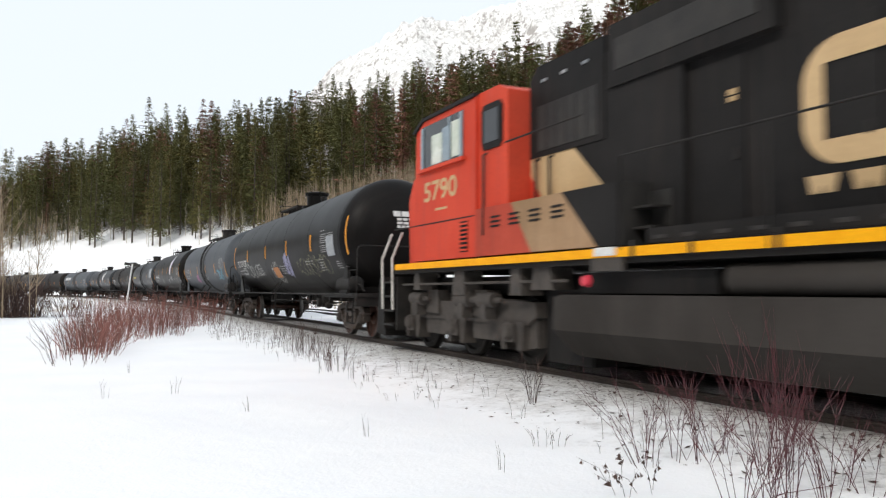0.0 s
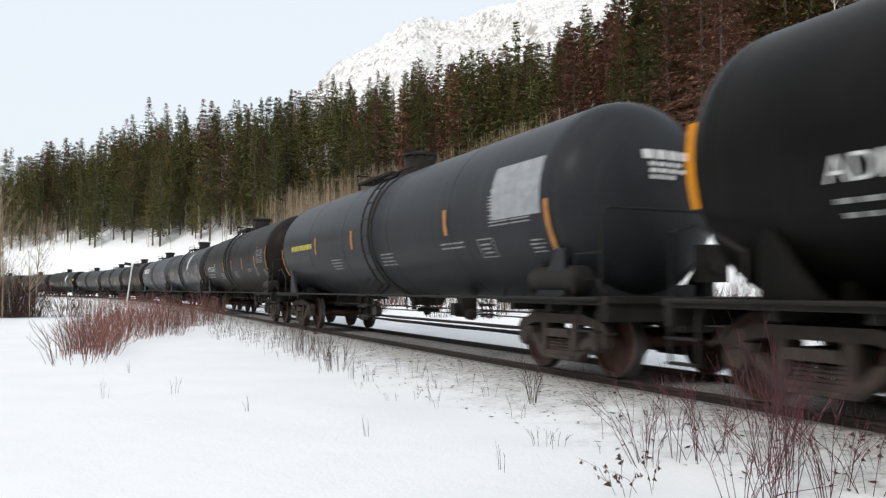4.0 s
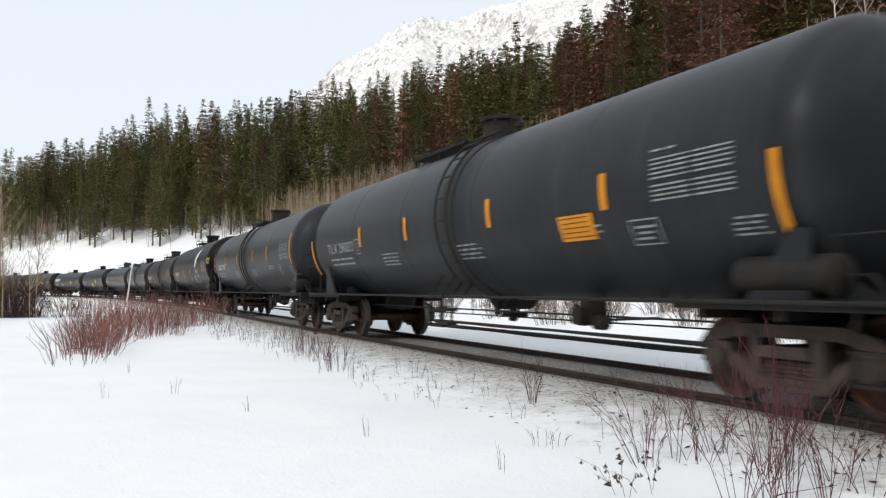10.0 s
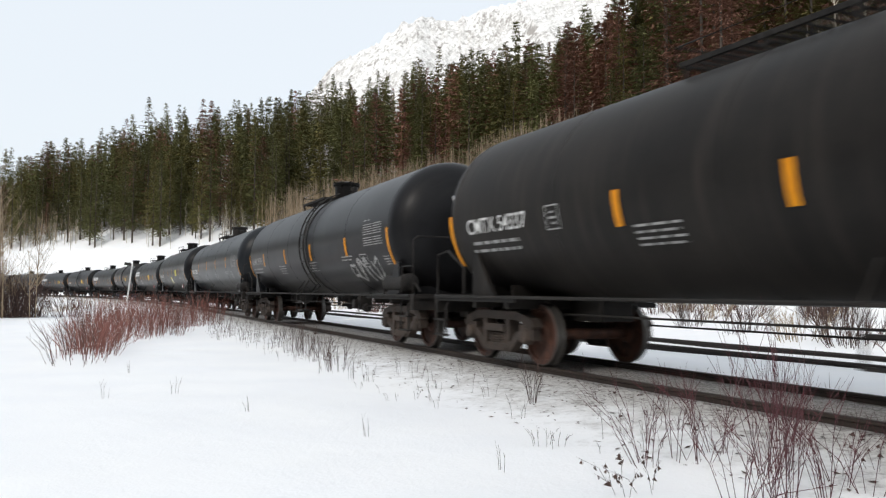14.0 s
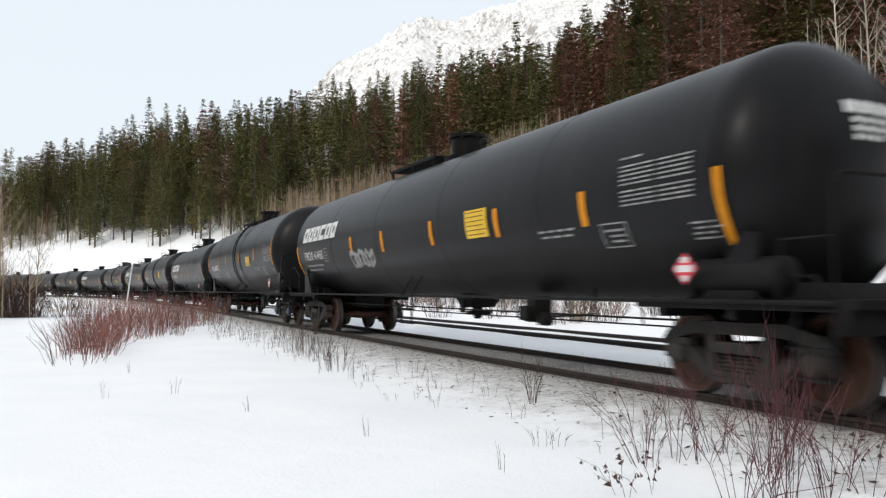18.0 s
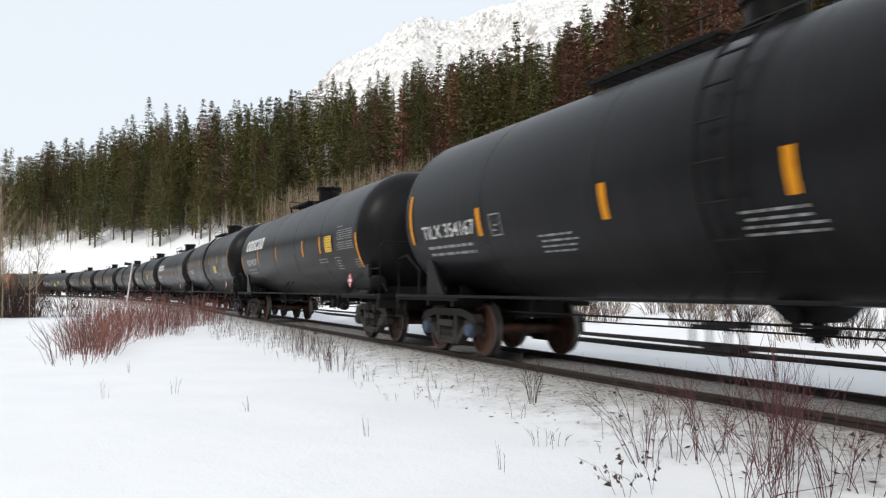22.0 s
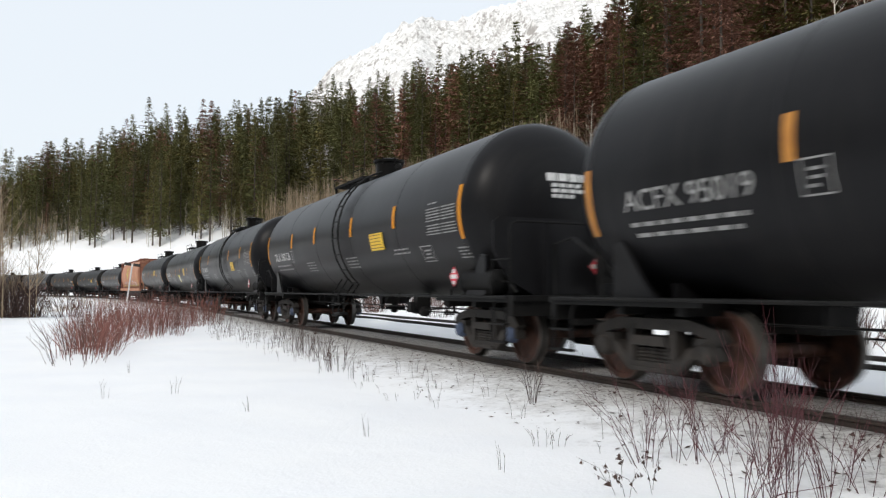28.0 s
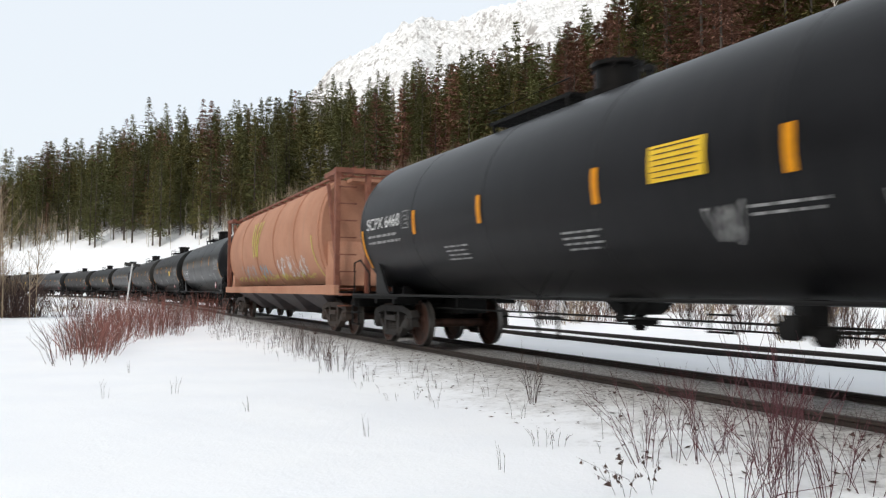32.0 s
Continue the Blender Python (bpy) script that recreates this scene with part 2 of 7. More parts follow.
def waves(x, y, size, seed):
    """Cheap smooth unevenness of about that wavelength, from -1 to 1."""
    r = np.random.RandomState(seed)
    z = np.zeros_like(x)
    for k in range(7):
        a, f = r.uniform(0, math.tau), math.tau / size * r.uniform(0.6, 1.7)
        z += np.sin((x * math.cos(a) + y * math.sin(a)) * f + r.uniform(0, math.tau))
    return z / 4


def land(x, y):
    """Height of the snow-covered ground."""
    s, off = to_line(x, y)
    r = np.hypot(x, y)
    # near field
    near = -0.26 + 0.05 * waves(x, y, 9, 1) + 0.02 * waves(x, y, 2.2, 2)
    bank = smooth01((-off - 1.3) / 2.2)
    dip = smooth01((s - 48) / 40) * smooth01((-off - 4) / 9)
    zn = -0.1 + (near + 0.1) * bank - 1.6 * dip
    # far side: level to past the second track, then the hill
    far_flat = -0.1 - 0.06 * smooth01((off - 1.0) / 1.2) * (1 - smooth01((off - 3.2) / 0.7)) - 0.25 * smooth01((off - 6.5) / 3)
    far_flat = far_flat + 0.03 * waves(x, y, 5, 3) * smooth01((off - 1.2) / 1)
    up = np.interp(off, HILL_OFF, HILL_UP) * (1 + 0.25 * smooth01((s - 90) / 160))
    turn = np.degrees(np.arctan2(x, y))
    up = np.minimum(up, np.interp(turn, RIDGE_TURN, RIDGE_RISE) * np.maximum(r, 60) + 2.0)
    lumps = (0.35 * waves(x, y, 22, 4) + 0.12 * waves(x, y, 6, 5)) * smooth01((off - 14) / 14)
    zf = far_flat + up + lumps
    return np.where(off < 0, zn, zf), s, off


HILL_OFF = [0, 11, 16, 24, 33, 43, 70, 120, 200, 330, 600, 1500]
HILL_UP = [0, 0, 0.7, 3.6, 7.8, 12.5, 24, 46, 80, 125, 190, 240]
RIDGE_TURN = [-60, -29.7, -23.7, -21.2, -15.6, -11.7, -7.6, -3.5, 0.7, 4.8, 8.9, 11.4, 17, 30, 60]
CANOPY = [0.12, 0.164, 0.196, 0.226, 0.25, 0.256, 0.273, 0.283, 0.3, 0.314, 0.337, 0.375, 0.46, 0.5, 0.5]     # rise of the tree tops
RIDGE_RISE = [c - 0.085 for c in CANOPY]                                                                # rise of the ground under them


# ---- ground ----
def snow_material():
    m = bpy.data.materials.new("snow")
    m.use_nodes = True
    t = m.node_tree
    p = t.nodes["Principled BSDF"]
    tc = t.nodes.new("ShaderNodeTexCoord")

    def tex(scale, detail=4.0, rough=0.55):
        n = t.nodes.new("ShaderNodeTexNoise")
        n.inputs["Scale"].default_value, n.inputs["Detail"].default_value, n.inputs["Roughness"].default_value = scale, detail, rough
        t.links.new(tc.outputs["Object"], n.inputs["Vector"])
        return n.outputs["Fac"]

    def ranged(src, a, b, c=0.0, d=1.0):
        n = t.nodes.new("ShaderNodeMapRange")
        for key, value in zip(("From Min", "From Max", "To Min", "To Max"), (a, b, c, d)):
            n.inputs[key].default_value = value
        t.links.new(src, n.inputs["Value"])
        return n.outputs[0]

    def math_node(op, a, b):
        n = t.nodes.new("ShaderNodeMath")
        n.operation = op
        for i, q in enumerate((a, b)):
            if isinstance(q, (int, float)):
                n.inputs[i].default_value = q
            else:
                t.links.new(q, n.inputs[i])
        return n.outputs[0]

    def mixed(fac, a, b):
        n = t.nodes.new("ShaderNodeMix")
        n.data_type = "RGBA"
        t.links.new(fac, n.inputs["Factor"])
        for key, q in (("A", a), ("B", b)):
            if isinstance(q, tuple):
                n.inputs[key].default_value = (*q, 1)
            else:
                t.links.new(q, n.inputs[key])
        return n.outputs["Result"]

    def attr(name):
        n = t.nodes.new("ShaderNodeAttribute")
        n.attribute_name = name
        return n.outputs["Fac"]

    clean = mixed(ranged(tex(0.6), 0.35, 0.7), (0.89, 0.9, 0.92), (0.93, 0.935, 0.94))
    # soot and gravel strewn beside the rails
    specks = math_node("MULTIPLY", ranged(tex(11, 6, 0.75), 0.48, 0.62), 0.8)
    dirty = mixed(specks, (0.6, 0.59, 0.575), (0.12, 0.105, 0.09))
    stone = mixed(ranged(tex(24, 5, 0.7), 0.4, 0.62), (0.42, 0.41, 0.4), (0.1, 0.092, 0.085))
    earth = mixed(ranged(tex(5, 6, 0.7), 0.45, 0.6), (0.05, 0.04, 0.03), (0.14, 0.11, 0.085))
    break_up = ranged(tex(2.3, 6, 0.7), 0.3, 0.75, -0.3, 0.3)
    strip = math_node("ADD", attr("soot"), break_up)
    col = mixed(ranged(strip, 0.3, 0.8), clean, dirty)
    bed = math_node("ADD", attr("ballast"), math_node("MULTIPLY", break_up, 0.9))
    col = mixed(ranged(bed, 0.42, 0.62), col, stone)
    litter = math_node("ADD", attr("litter"), ranged(tex(1.6, 7, 0.75), 0.3, 0.75, -0.45, 0.45))
    col = mixed(ranged(litter, 0.5, 0.7), col, earth)
    t.links.new(col, p.inputs["Base Color"])
    p.inputs["Roughness"].default_value = 0.7
    p.inputs["Specular IOR Level"].default_value = 0.25
    b = t.nodes.new("ShaderNodeBump")
    b.inputs["Strength"].default_value, b.inputs["Distance"].default_value = 0.35, 0.05
    height = math_node("ADD", tex(3.0, 6), math_node("MULTIPLY", tex(30, 4), 0.35))
    t.links.new(height, b.inputs["Height"])
    t.links.new(b.outputs[0], p.inputs["Normal"])
    return m


SNOW = snow_material()


def build_ground():
    fine = np.arange(-36, 36.01, 0.24)
    coarse = np.arange(39, 324, 3.0)
    turn = np.radians(np.concatenate([fine, coarse]))
    rings = [0.0]
    rad = np.concatenate([[0.4, 1.2, 2.2, 3.2], np.geomspace(4, 70, 170), np.geomspace(72, 700, 80), np.geomspace(760, 4600, 16)])
    n, m = len(turn), len(rad)
    a, r = np.meshgrid(turn, rad)
    x, y = (r * np.sin(a)).ravel(), (r * np.cos(a)).ravel()
    z, s, off = land(x, y)
    z = np.where(r.ravel() > 900, np.minimum(z, 60), z)
    verts = np.column_stack([x, y, z])
    i, k = np.meshgrid(np.arange(m - 1), np.arange(n), indexing="ij")
    k2 = (k + 1) % n
    faces = np.stack([i * n + k, i * n + k2, (i + 1) * n + k2, (i + 1) * n + k], -1).reshape(-1, 4)[:, ::-1]
    me = bpy.data.meshes.new("ground")
    me.from_pydata(np.vstack([verts, [[0, 0, -0.26]]]).tolist(), [], faces.tolist() + [(k_, (k_ + 1) % n, len(verts)) for k_ in range(n)])
    me.polygons.foreach_set("use_smooth", [True] * len(me.polygons))
    lat = np.abs(off)
    ballast = np.where(lat < 0.95, 0.78, 0) + np.where((lat >= 0.95) & (lat < 1.35), 0.35, 0)
    ballast = np.where((s > 45) & (lat < 2.6), 0.6, ballast)
    soot = np.clip(1.15 - (lat - 0.9) / np.where(off < 0, 2.4, 1.0), 0, 1) * 0.95
    litter = smooth01((off - np.interp(s, [44, 60], [53, 40])) / 12) * 0.8 + 0.4 * smooth01((s - 50) / 30) * smooth01((-off - 2) / 2) * (1 - smooth01((-off - 12) / 6))
    for name, values in (("ballast", ballast), ("soot", soot), ("litter", litter)):
        at = me.attributes.new(name, "FLOAT", "POINT")
        at.data.foreach_set("value", np.append(values, 0.0))
    me.materials.append(SNOW)
    ob = new("ground", me)
    tagged(ob, "snow-covered ground with dirty ballast under the tracks and a wooded slope", "ground", kind="structure")


def build_rails():
    prof = [(-0.07, -0.17), (0.07, -0.17), (0.07, -0.155), (0.012, -0.13), (0.012, -0.045), (0.037, -0.035), (0.037, -0.008),
            (0.028, 0.0), (-0.028, 0.0), (-0.037, -0.008), (-0.037, -0.035), (-0.012, -0.045), (-0.012, -0.13), (-0.07, -0.155)]
    n = len(prof)
    for centre, words in ((0.0, "worn steel rail of the main track, dark sides"), (4.9, "dark rusty steel rail of the side track in snow")):
        for side in (-0.78, 0.78):
            ss = np.concatenate([np.arange(-60, 60, 1.5), np.arange(60, 330, 3)])
            sh = Shape()
            for s in ss:
                x, y, h = on_line(s, centre + side)
                sh.v += [(x + p * math.cos(h), y + p * math.sin(h), q) for p, q in prof]
            m = len(ss)
            sh.f = [(i * n + k, i * n + (k + 1) % n, (i + 1) * n + (k + 1) % n, (i + 1) * n + k) for i in range(m - 1) for k in range(n)]
            sh.f += [tuple(range(n)), tuple(range((m - 1) * n, m * n))]
            ob = new("rail", sh.mesh("rail", 30))
            ob.data.materials.append(RAILSTEEL if centre < 1 else RAILDARK)
            tagged(ob, words, "rail", "rails", "structure")


def mountain_material():
    m = surface("snowy_rock", (0.84, 0.83, 0.81), (0.89, 0.88, 0.86), 0.004, 0.8, 0, 0, 0.05)
    t = m.node_tree
    p = t.nodes["Principled BSDF"]
    src = p.inputs["Base Color"].links[0].from_socket
    geo = t.nodes.new("ShaderNodeNewGeometry")
    sep = t.nodes.new("ShaderNodeSeparateXYZ")
    t.links.new(geo.outputs["Normal"], sep.inputs[0])
    tc = t.nodes.new("ShaderNodeTexCoord")
    # bare rock: thin broken ribs that run down the face, and small bare faces where it is steep
    def streaks(scale, size, turn):
        mp = t.nodes.new("ShaderNodeMapping")
        mp.inputs["Scale"].default_value, mp.inputs["Rotation"].default_value = scale, turn
        t.links.new(tc.outputs["Object"], mp.inputs[0])
        n = t.nodes.new("ShaderNodeTexNoise")
        n.inputs["Scale"].default_value, n.inputs["Detail"].default_value, n.inputs["Roughness"].default_value = size, 9, 0.72
        t.links.new(mp.outputs[0], n.inputs["Vector"])
        return n.outputs["Fac"]

    def calc(op, a, b, c=0.0):
        n = t.nodes.new("ShaderNodeMath")
        n.operation = op
        for i, q in enumerate((a, b, c)):
            if isinstance(q, (int, float)):
                n.inputs[i].default_value = q
            else:
                t.links.new(q, n.inputs[i])
        return n.outputs[0]

    def ranged(src_, lo, hi, top=1.0):
        n = t.nodes.new("ShaderNodeMapRange")
        n.inputs["From Min"].default_value, n.inputs["From Max"].default_value, n.inputs["To Max"].default_value = lo, hi, top
        t.links.new(src_, n.inputs["Value"])
        return n.outputs[0]

    rib = calc("ABSOLUTE", calc("SUBTRACT", streaks((1, 1, 0.3), 0.028, (0.15, 0.45, 0)), 0.5), 0.0)
    rib = ranged(calc("SUBTRACT", 0.045, rib), 0.0, 0.04)
    rib = calc("MULTIPLY", rib, ranged(streaks((1, 1, 1), 0.006, (0, 0, 0)), 0.38, 0.6, 0.85))
    face = calc("MULTIPLY_ADD", sep.outputs["Z"], -0.45, streaks((1, 1, 0.5), 0.075, (0.2, 0.5, 0)))
    r = calc("MAXIMUM", rib, ranged(face, 0.215, 0.31, 0.8))
    mix = t.nodes.new("ShaderNodeMix")
    mix.data_type = "RGBA"
    mix.inputs["B"].default_value = (0.24, 0.215, 0.195, 1)
    t.links.new(r, mix.inputs["Factor"])
    t.links.new(src, mix.inputs["A"])
    t.links.new(mix.outputs["Result"], p.inputs["Base Color"])
    return m


def build_mountain():
    """A snowy rock massif about three kilometres away."""
    turns = np.radians(np.arange(-22, 42, 0.16))
    rad = np.linspace(1700, 4300, 130)
    a, r = np.meshgrid(turns, rad)
    x, y = r * np.sin(a), r * np.cos(a)
    crest = np.interp(np.degrees(a), [-22, -14, -10.5, -8.5, -6, -4, -2, 0, 2.2, 4, 6, 8, 12, 20, 42],
                      [120, 385, 610, 765, 862, 945, 1000, 980, 990, 990, 1015, 1075, 1120, 1180, 1150])
    shape = np.clip(1 - np.abs(r - 2900) / 1250, 0, 1) ** 1.15
    z = crest * shape
    rough = np.zeros_like(z)
    amp, size = 1.0, 620.0
    for o in range(6):
        q = np.array([noise.noise(Vector((u / size, v / size, o * 7.3))) for u, v in zip(x.ravel(), y.ravel())]).reshape(x.shape)
        rough += amp * (0.45 - np.abs(q) * 1.6)
        amp, size = amp * 0.68, size / 2.05
    z = z + rough * 62 * np.clip(shape * 2.2, 0, 1) + 45
    n, m = len(turns), len(rad)
    i, k = np.meshgrid(np.arange(m - 1), np.arange(n - 1), indexing="ij")
    faces = np.stack([i * n + k, (i + 1) * n + k, (i + 1) * n + k + 1, i * n + k + 1], -1).reshape(-1, 4)
    me = bpy.data.meshes.new("mountain")
    me.from_pydata(np.column_stack([x.ravel(), y.ravel(), z.ravel()]).tolist(), [], faces.tolist())
    me.polygons.foreach_set("use_smooth", [True] * len(me.polygons))
    me.materials.append(mountain_material())
    tagged(new("mountain", me), "snow-covered rocky mountain far behind the forest", "mountain", kind="structure")


build_ground()
build_rails()
build_mountain()


# ---- the train ----
R, ZA = 1.48, 2.45          # tank radius and height of its axis, set anew for each size of car
CARS = []                   # (thing, place along the train, half truck spacing, wheelsets)
WHEELSETS = []


DOME = 0.76                 # depth of a tank head


def tank_shell(length, fore_gap, aft_gap):
    """The handbrake end has a deck behind it, the other end reaches closer to the coupler."""
    half = length / 2
    fore, aft = half - fore_gap, half - aft_gap
    dome = [(DOME * math.cos(math.pi / 2 * k / 14), max(0.02, R * math.sin(math.pi / 2 * k / 14))) for k in range(15)]
    prof = [(fore + d, r) for d, r in dome]
    for f in (0.003, 0.2, 0.4, 0.6, 0.8, 0.997):
        q = fore - (fore + aft) * f
        prof += [(q + 0.02, R), (q + 0.01, R + 0.004), (q - 0.01, R + 0.004), (q - 0.02, R)]
    prof += [(-aft - d, r) for d, r in reversed(dome)]
    return Shape().lathe(prof, 64, "x", (0, 0, ZA))


def ring_band(width, lift):
    return Shape().lathe([(-width / 2, R - 0.01), (-width / 2, R + lift), (width / 2, R + lift), (width / 2, R - 0.01)], 64, "x", (0, 0, ZA), False)


def ring_ladder():
    sh = Shape()
    for sign in (-1, 1):
        for x in (-0.22, 0.22):
            pts = []
            for k in range(15):
                a = radians(-48 + k * 8.5)
                pts.append((x, sign * (R + 0.12) * math.cos(a), ZA + (R + 0.12) * math.sin(a)))
            sh.tube([(x, sign * 1.45, 0.75)] + pts, 0.024, 6)
        sh.box(-0.24, 0.24, sign * 1.36, sign * 1.56, 0.55, 0.6).box(-0.24, 0.24, sign * 1.36, sign * 1.56, 0.78, 0.82)
        sh.tube([(-0.22, sign * 1.46, 1.0), (-0.22, sign * 1.46, 0.56)], 0.02, 5).tube([(0.22, sign * 1.46, 1.0), (0.22, sign * 1.46, 0.56)], 0.02, 5)
    return sh


def add_ring_ladder(car, size, material, at, label=""):
    """The bent side rails, with each rung a piece of its own."""
    ladder = part("ring_ladder", kept(("ring_ladder", size), ring_ladder), material, car, label, at)
    for sign in (-1, 1):
        for k in range(9):
            a = radians(-46 + k * 14)
            y, z = sign * (R + 0.12) * math.cos(a), ZA + (R + 0.12) * math.sin(a)
            part("rung", kept("rung", lambda: Shape().tube([(-0.22, 0, 0), (0.22, 0, 0)], 0.018, 5)), material, ladder, at=pose(0, y, z))


def side_steps():
    """The hanging step frames below the tank."""
    sh = Shape()
    for sign in (-1,):
        for x in (-0.24, 0.24):
            sh.tube([(x, sign * 1.3, 1.4), (x, sign * 1.52, 1.05), (x, sign * 1.52, 0.5)], 0.02, 5)
        for z in (0.52, 0.78, 1.02):
            sh.box(-0.25, 0.25, sign * 1.46, sign * 1.56, z - 0.015, z + 0.015)
    return sh


def walkway():
    sh = Shape()
    for y in (-0.75, -0.02, 0.7):
        sh.box(-1.7, 0.8, y * 0.8, y * 0.8 + 0.05, 3.96, 4.02)
    for k in range(14):
        x = -1.7 + k * 0.19
        sh.box(x, x + 0.07, -0.6, 0.6, 3.97, 4.01)
    for x in (-1.6, -0.4, 0.7):
        for y in (-0.55, 0.55):
            sh.tube([(x, y, 3.78), (x, y * 1.05, 3.98)], 0.035, 5)
    return sh


def top_rail():
    sh = Shape()
    for y in (-0.6, 0.6):
        sh.tube([(-1.7, y, 3.98), (-1.7, y, 4.22), (0.8, y, 4.22), (0.8, y, 3.98)], 0.013, 5)
    return sh.tube([(-1.7, -0.6, 4.22), (-1.7, 0.6, 4.22)], 0.013, 5)


def manway():
    sh = Shape().lathe([(3.84, 0.5), (3.95, 0.5), (3.95, 0.34), (4.32, 0.34), (4.34, 0.4), (4.4, 0.4), (4.43, 0.28), (4.45, 0.05)], 24, "z", (1.15, 0, 0))
    for k in range(8):
        a = k * math.tau / 8
        sh.lathe([(4.28, 0.025), (4.43, 0.025)], 6, "z", (1.15 + 0.38 * math.cos(a), 0.38 * math.sin(a), 0))
    return sh


def valves():
    sh = Shape().lathe([(3.9, 0.06), (4.12, 0.06), (4.12, 0.09), (4.2, 0.09), (4.22, 0.03)], 12, "z", (1.85, 0, 0))
    return sh


def deck_plate(length):
    h = length / 2
    return Shape().box(h - 3.2, h - 1.0, -1.46, -0.3, 1.0, 1.05).box(h - 3.2, h - 0.62, -1.46, -1.4, 0.955, 1.0).box(h - 2.9, h - 2.8, -1.4, -0.3, 0.86, 1.0).box(h - 1.9, h - 1.8, -1.4, -0.3, 0.86, 1.0)


def end_sill(length):
    h = length / 2
    return Shape().box(h - 1.0, h - 0.45, -1.46, 1.46, 0.98, 1.06).box(h - 0.62, h - 0.5, -1.46, 1.46, 0.76, 0.98)


def stub_sill(length):
    h = length / 2
    return Shape().box(h - 3.7, h - 0.5, -0.28, 0.28, 0.68, 1.02).box(h - 0.75, h - 0.42, -0.36, 0.36, 0.62, 1.04)


def saddle(length):
    """Upright gussets that carry the tank, with a cross plate between them."""
    h = length / 2
    sh = Shape()
    for y0, y1 in ((-1.31, -1.25), (1.25, 1.31)):
        sh.prism([(h - 2.36, 1.05), (h - 1.62, 1.05), (h - 1.62, 1.69), (h - 1.78, 1.72), (h - 1.95, 1.5), (h - 2.1, 1.3), (h - 2.25, 1.14)], y0, y1)
    for x in (h - 1.68, h - 2.3):
        sh.prism([(x, 1.05), (x + 0.05, 1.05), (x + 0.05, 1.22), (x, 1.22)], -0.95, 0.95)
    sh.box(h - 1.75, h - 1.58, -1.36, -1.22, 1.05, 1.075)
    return sh


def head_shield(length):
    """The steel plate that guards the lower half of the leading head."""
    h = length / 2
    outline = [(-0.72, 1.07), (0.72, 1.07), (1.12, 1.3), (1.36, 1.75), (1.36, 2.2), (1.28, 2.28), (-1.28, 2.28), (-1.36, 2.2), (-1.36, 1.75), (-1.12, 1.3)]
    sh = Shape()
    n = len(outline)
    bow = lambda y: h - 1.12 - 0.16 * (y / 1.36) ** 2
    sh.v = [(bow(y) + d, y, z) for d in (0.0, 0.025) for y, z in outline]
    sh.f = [tuple(range(n)), tuple(range(2 * n - 1, n - 1, -1))] + [(i, i + n, (i + 1) % n + n, (i + 1) % n) for i in range(n)]
    for y in (-0.5, 0.5):
        sh.box(h - 1.12, h - 1.06, y - 0.04, y + 0.04, 1.05, 2.2)
    return sh


def end_handrail(length, rear=False):
    h = length / 2
    sh = Shape()
    x = h - 0.7
    if rear:
        for y in (-1.46,):
            sh.tube([(x + 0.1, y, 1.02), (x + 0.1, y, 1.75), (x - 0.3, y, 1.8), (x - 0.9, y, 1.5), (x - 0.9, y, 1.02)], 0.022, 6)
        return sh
    for y in (-1.38, 1.38):
        sh.tube([(x, y, 1.02), (x, y, 2.06), (x, y * 0.97, 2.13), (x, y * 0.9, 2.16)], 0.018, 6)
        sh.tube([(x, y, 1.6), (x - 0.55, y, 1.6), (x - 0.6, y, 1.05)], 0.016, 6)
    sh.tube([(x, -1.3, 2.16), (x, 1.3, 2.16)], 0.018, 6)
    return sh


def end_ladder(length):
    h = length / 2
    sh = Shape()
    for x in (h - 0.62, h - 1.02):
        sh.tube([(x, -1.44, 1.0), (x, -1.5, 0.85), (x, -1.5, 0.36)], 0.02, 5)
    for z in (0.38, 0.64):
        sh.box(h - 1.04, h - 0.6, -1.55, -1.45, z - 0.014, z + 0.014)
    return sh


def coupler(length):
    h = length / 2
    sh = Shape().box(h - 0.6, h - 0.2, -0.08, 0.08, 0.78, 0.94)
    sh.prism([(h - 0.22, 0.7), (h + 0.06, 0.7), (h + 0.1, 0.76), (h + 0.1, 0.98), (h + 0.06, 1.03), (h - 0.22, 1.03)], -0.17, 0.15)
    sh.tube([(h - 0.35, 0.35, 0.8), (h - 0.15, 0.37, 0.55), (h + 0.05, 0.3, 0.5)], 0.035, 6)
    return sh


def reservoir(length):
    h = length / 2
    sh = Shape().lathe([(h - 2.5, 0.05), (h - 2.45, 0.2), (h - 1.4, 0.2), (h - 1.34, 0.14), (h - 1.32, 0.05)], 18, "x", (0, -1.16, 1.27))
    sh.box(h - 2.3, h - 2.2, -1.3, -1.05, 1.04, 1.12).box(h - 1.7, h - 1.6, -1.3, -1.05, 1.04, 1.12)
    return sh.tube([(h - 1.34, -1.16, 1.27), (h - 1.1, -1.16, 1.27), (h - 1.0, -1.1, 1.1)], 0.025, 6)


def brake_box(length):
    h = length / 2
    sh = Shape().box(h - 0.98, h - 0.78, 0.35, 0.75, 1.25, 1.75).tube([(h - 0.85, 0.55, 1.3), (h - 0.85, 0.55, 0.9)], 0.02, 6)
    return sh.lathe([(h - 0.78, 0.2), (h - 0.75, 0.2)], 20, "x", (0, 0.55, 1.55))


def side_pipe(length):
    h = length / 2
    sh = Shape()
    for y in (-1.5, 1.5):
        sh.tube([(h - 0.6, y, 1.03), (-h + 0.6, y, 1.03)], 0.022, 6)
        for k in range(9):
            x = -h + 2.4 + k * (2 * h - 4.8) / 8
            sh.tube([(x, y, 1.03), (x, y * 0.45, 1.02)], 0.018, 5)
    return sh


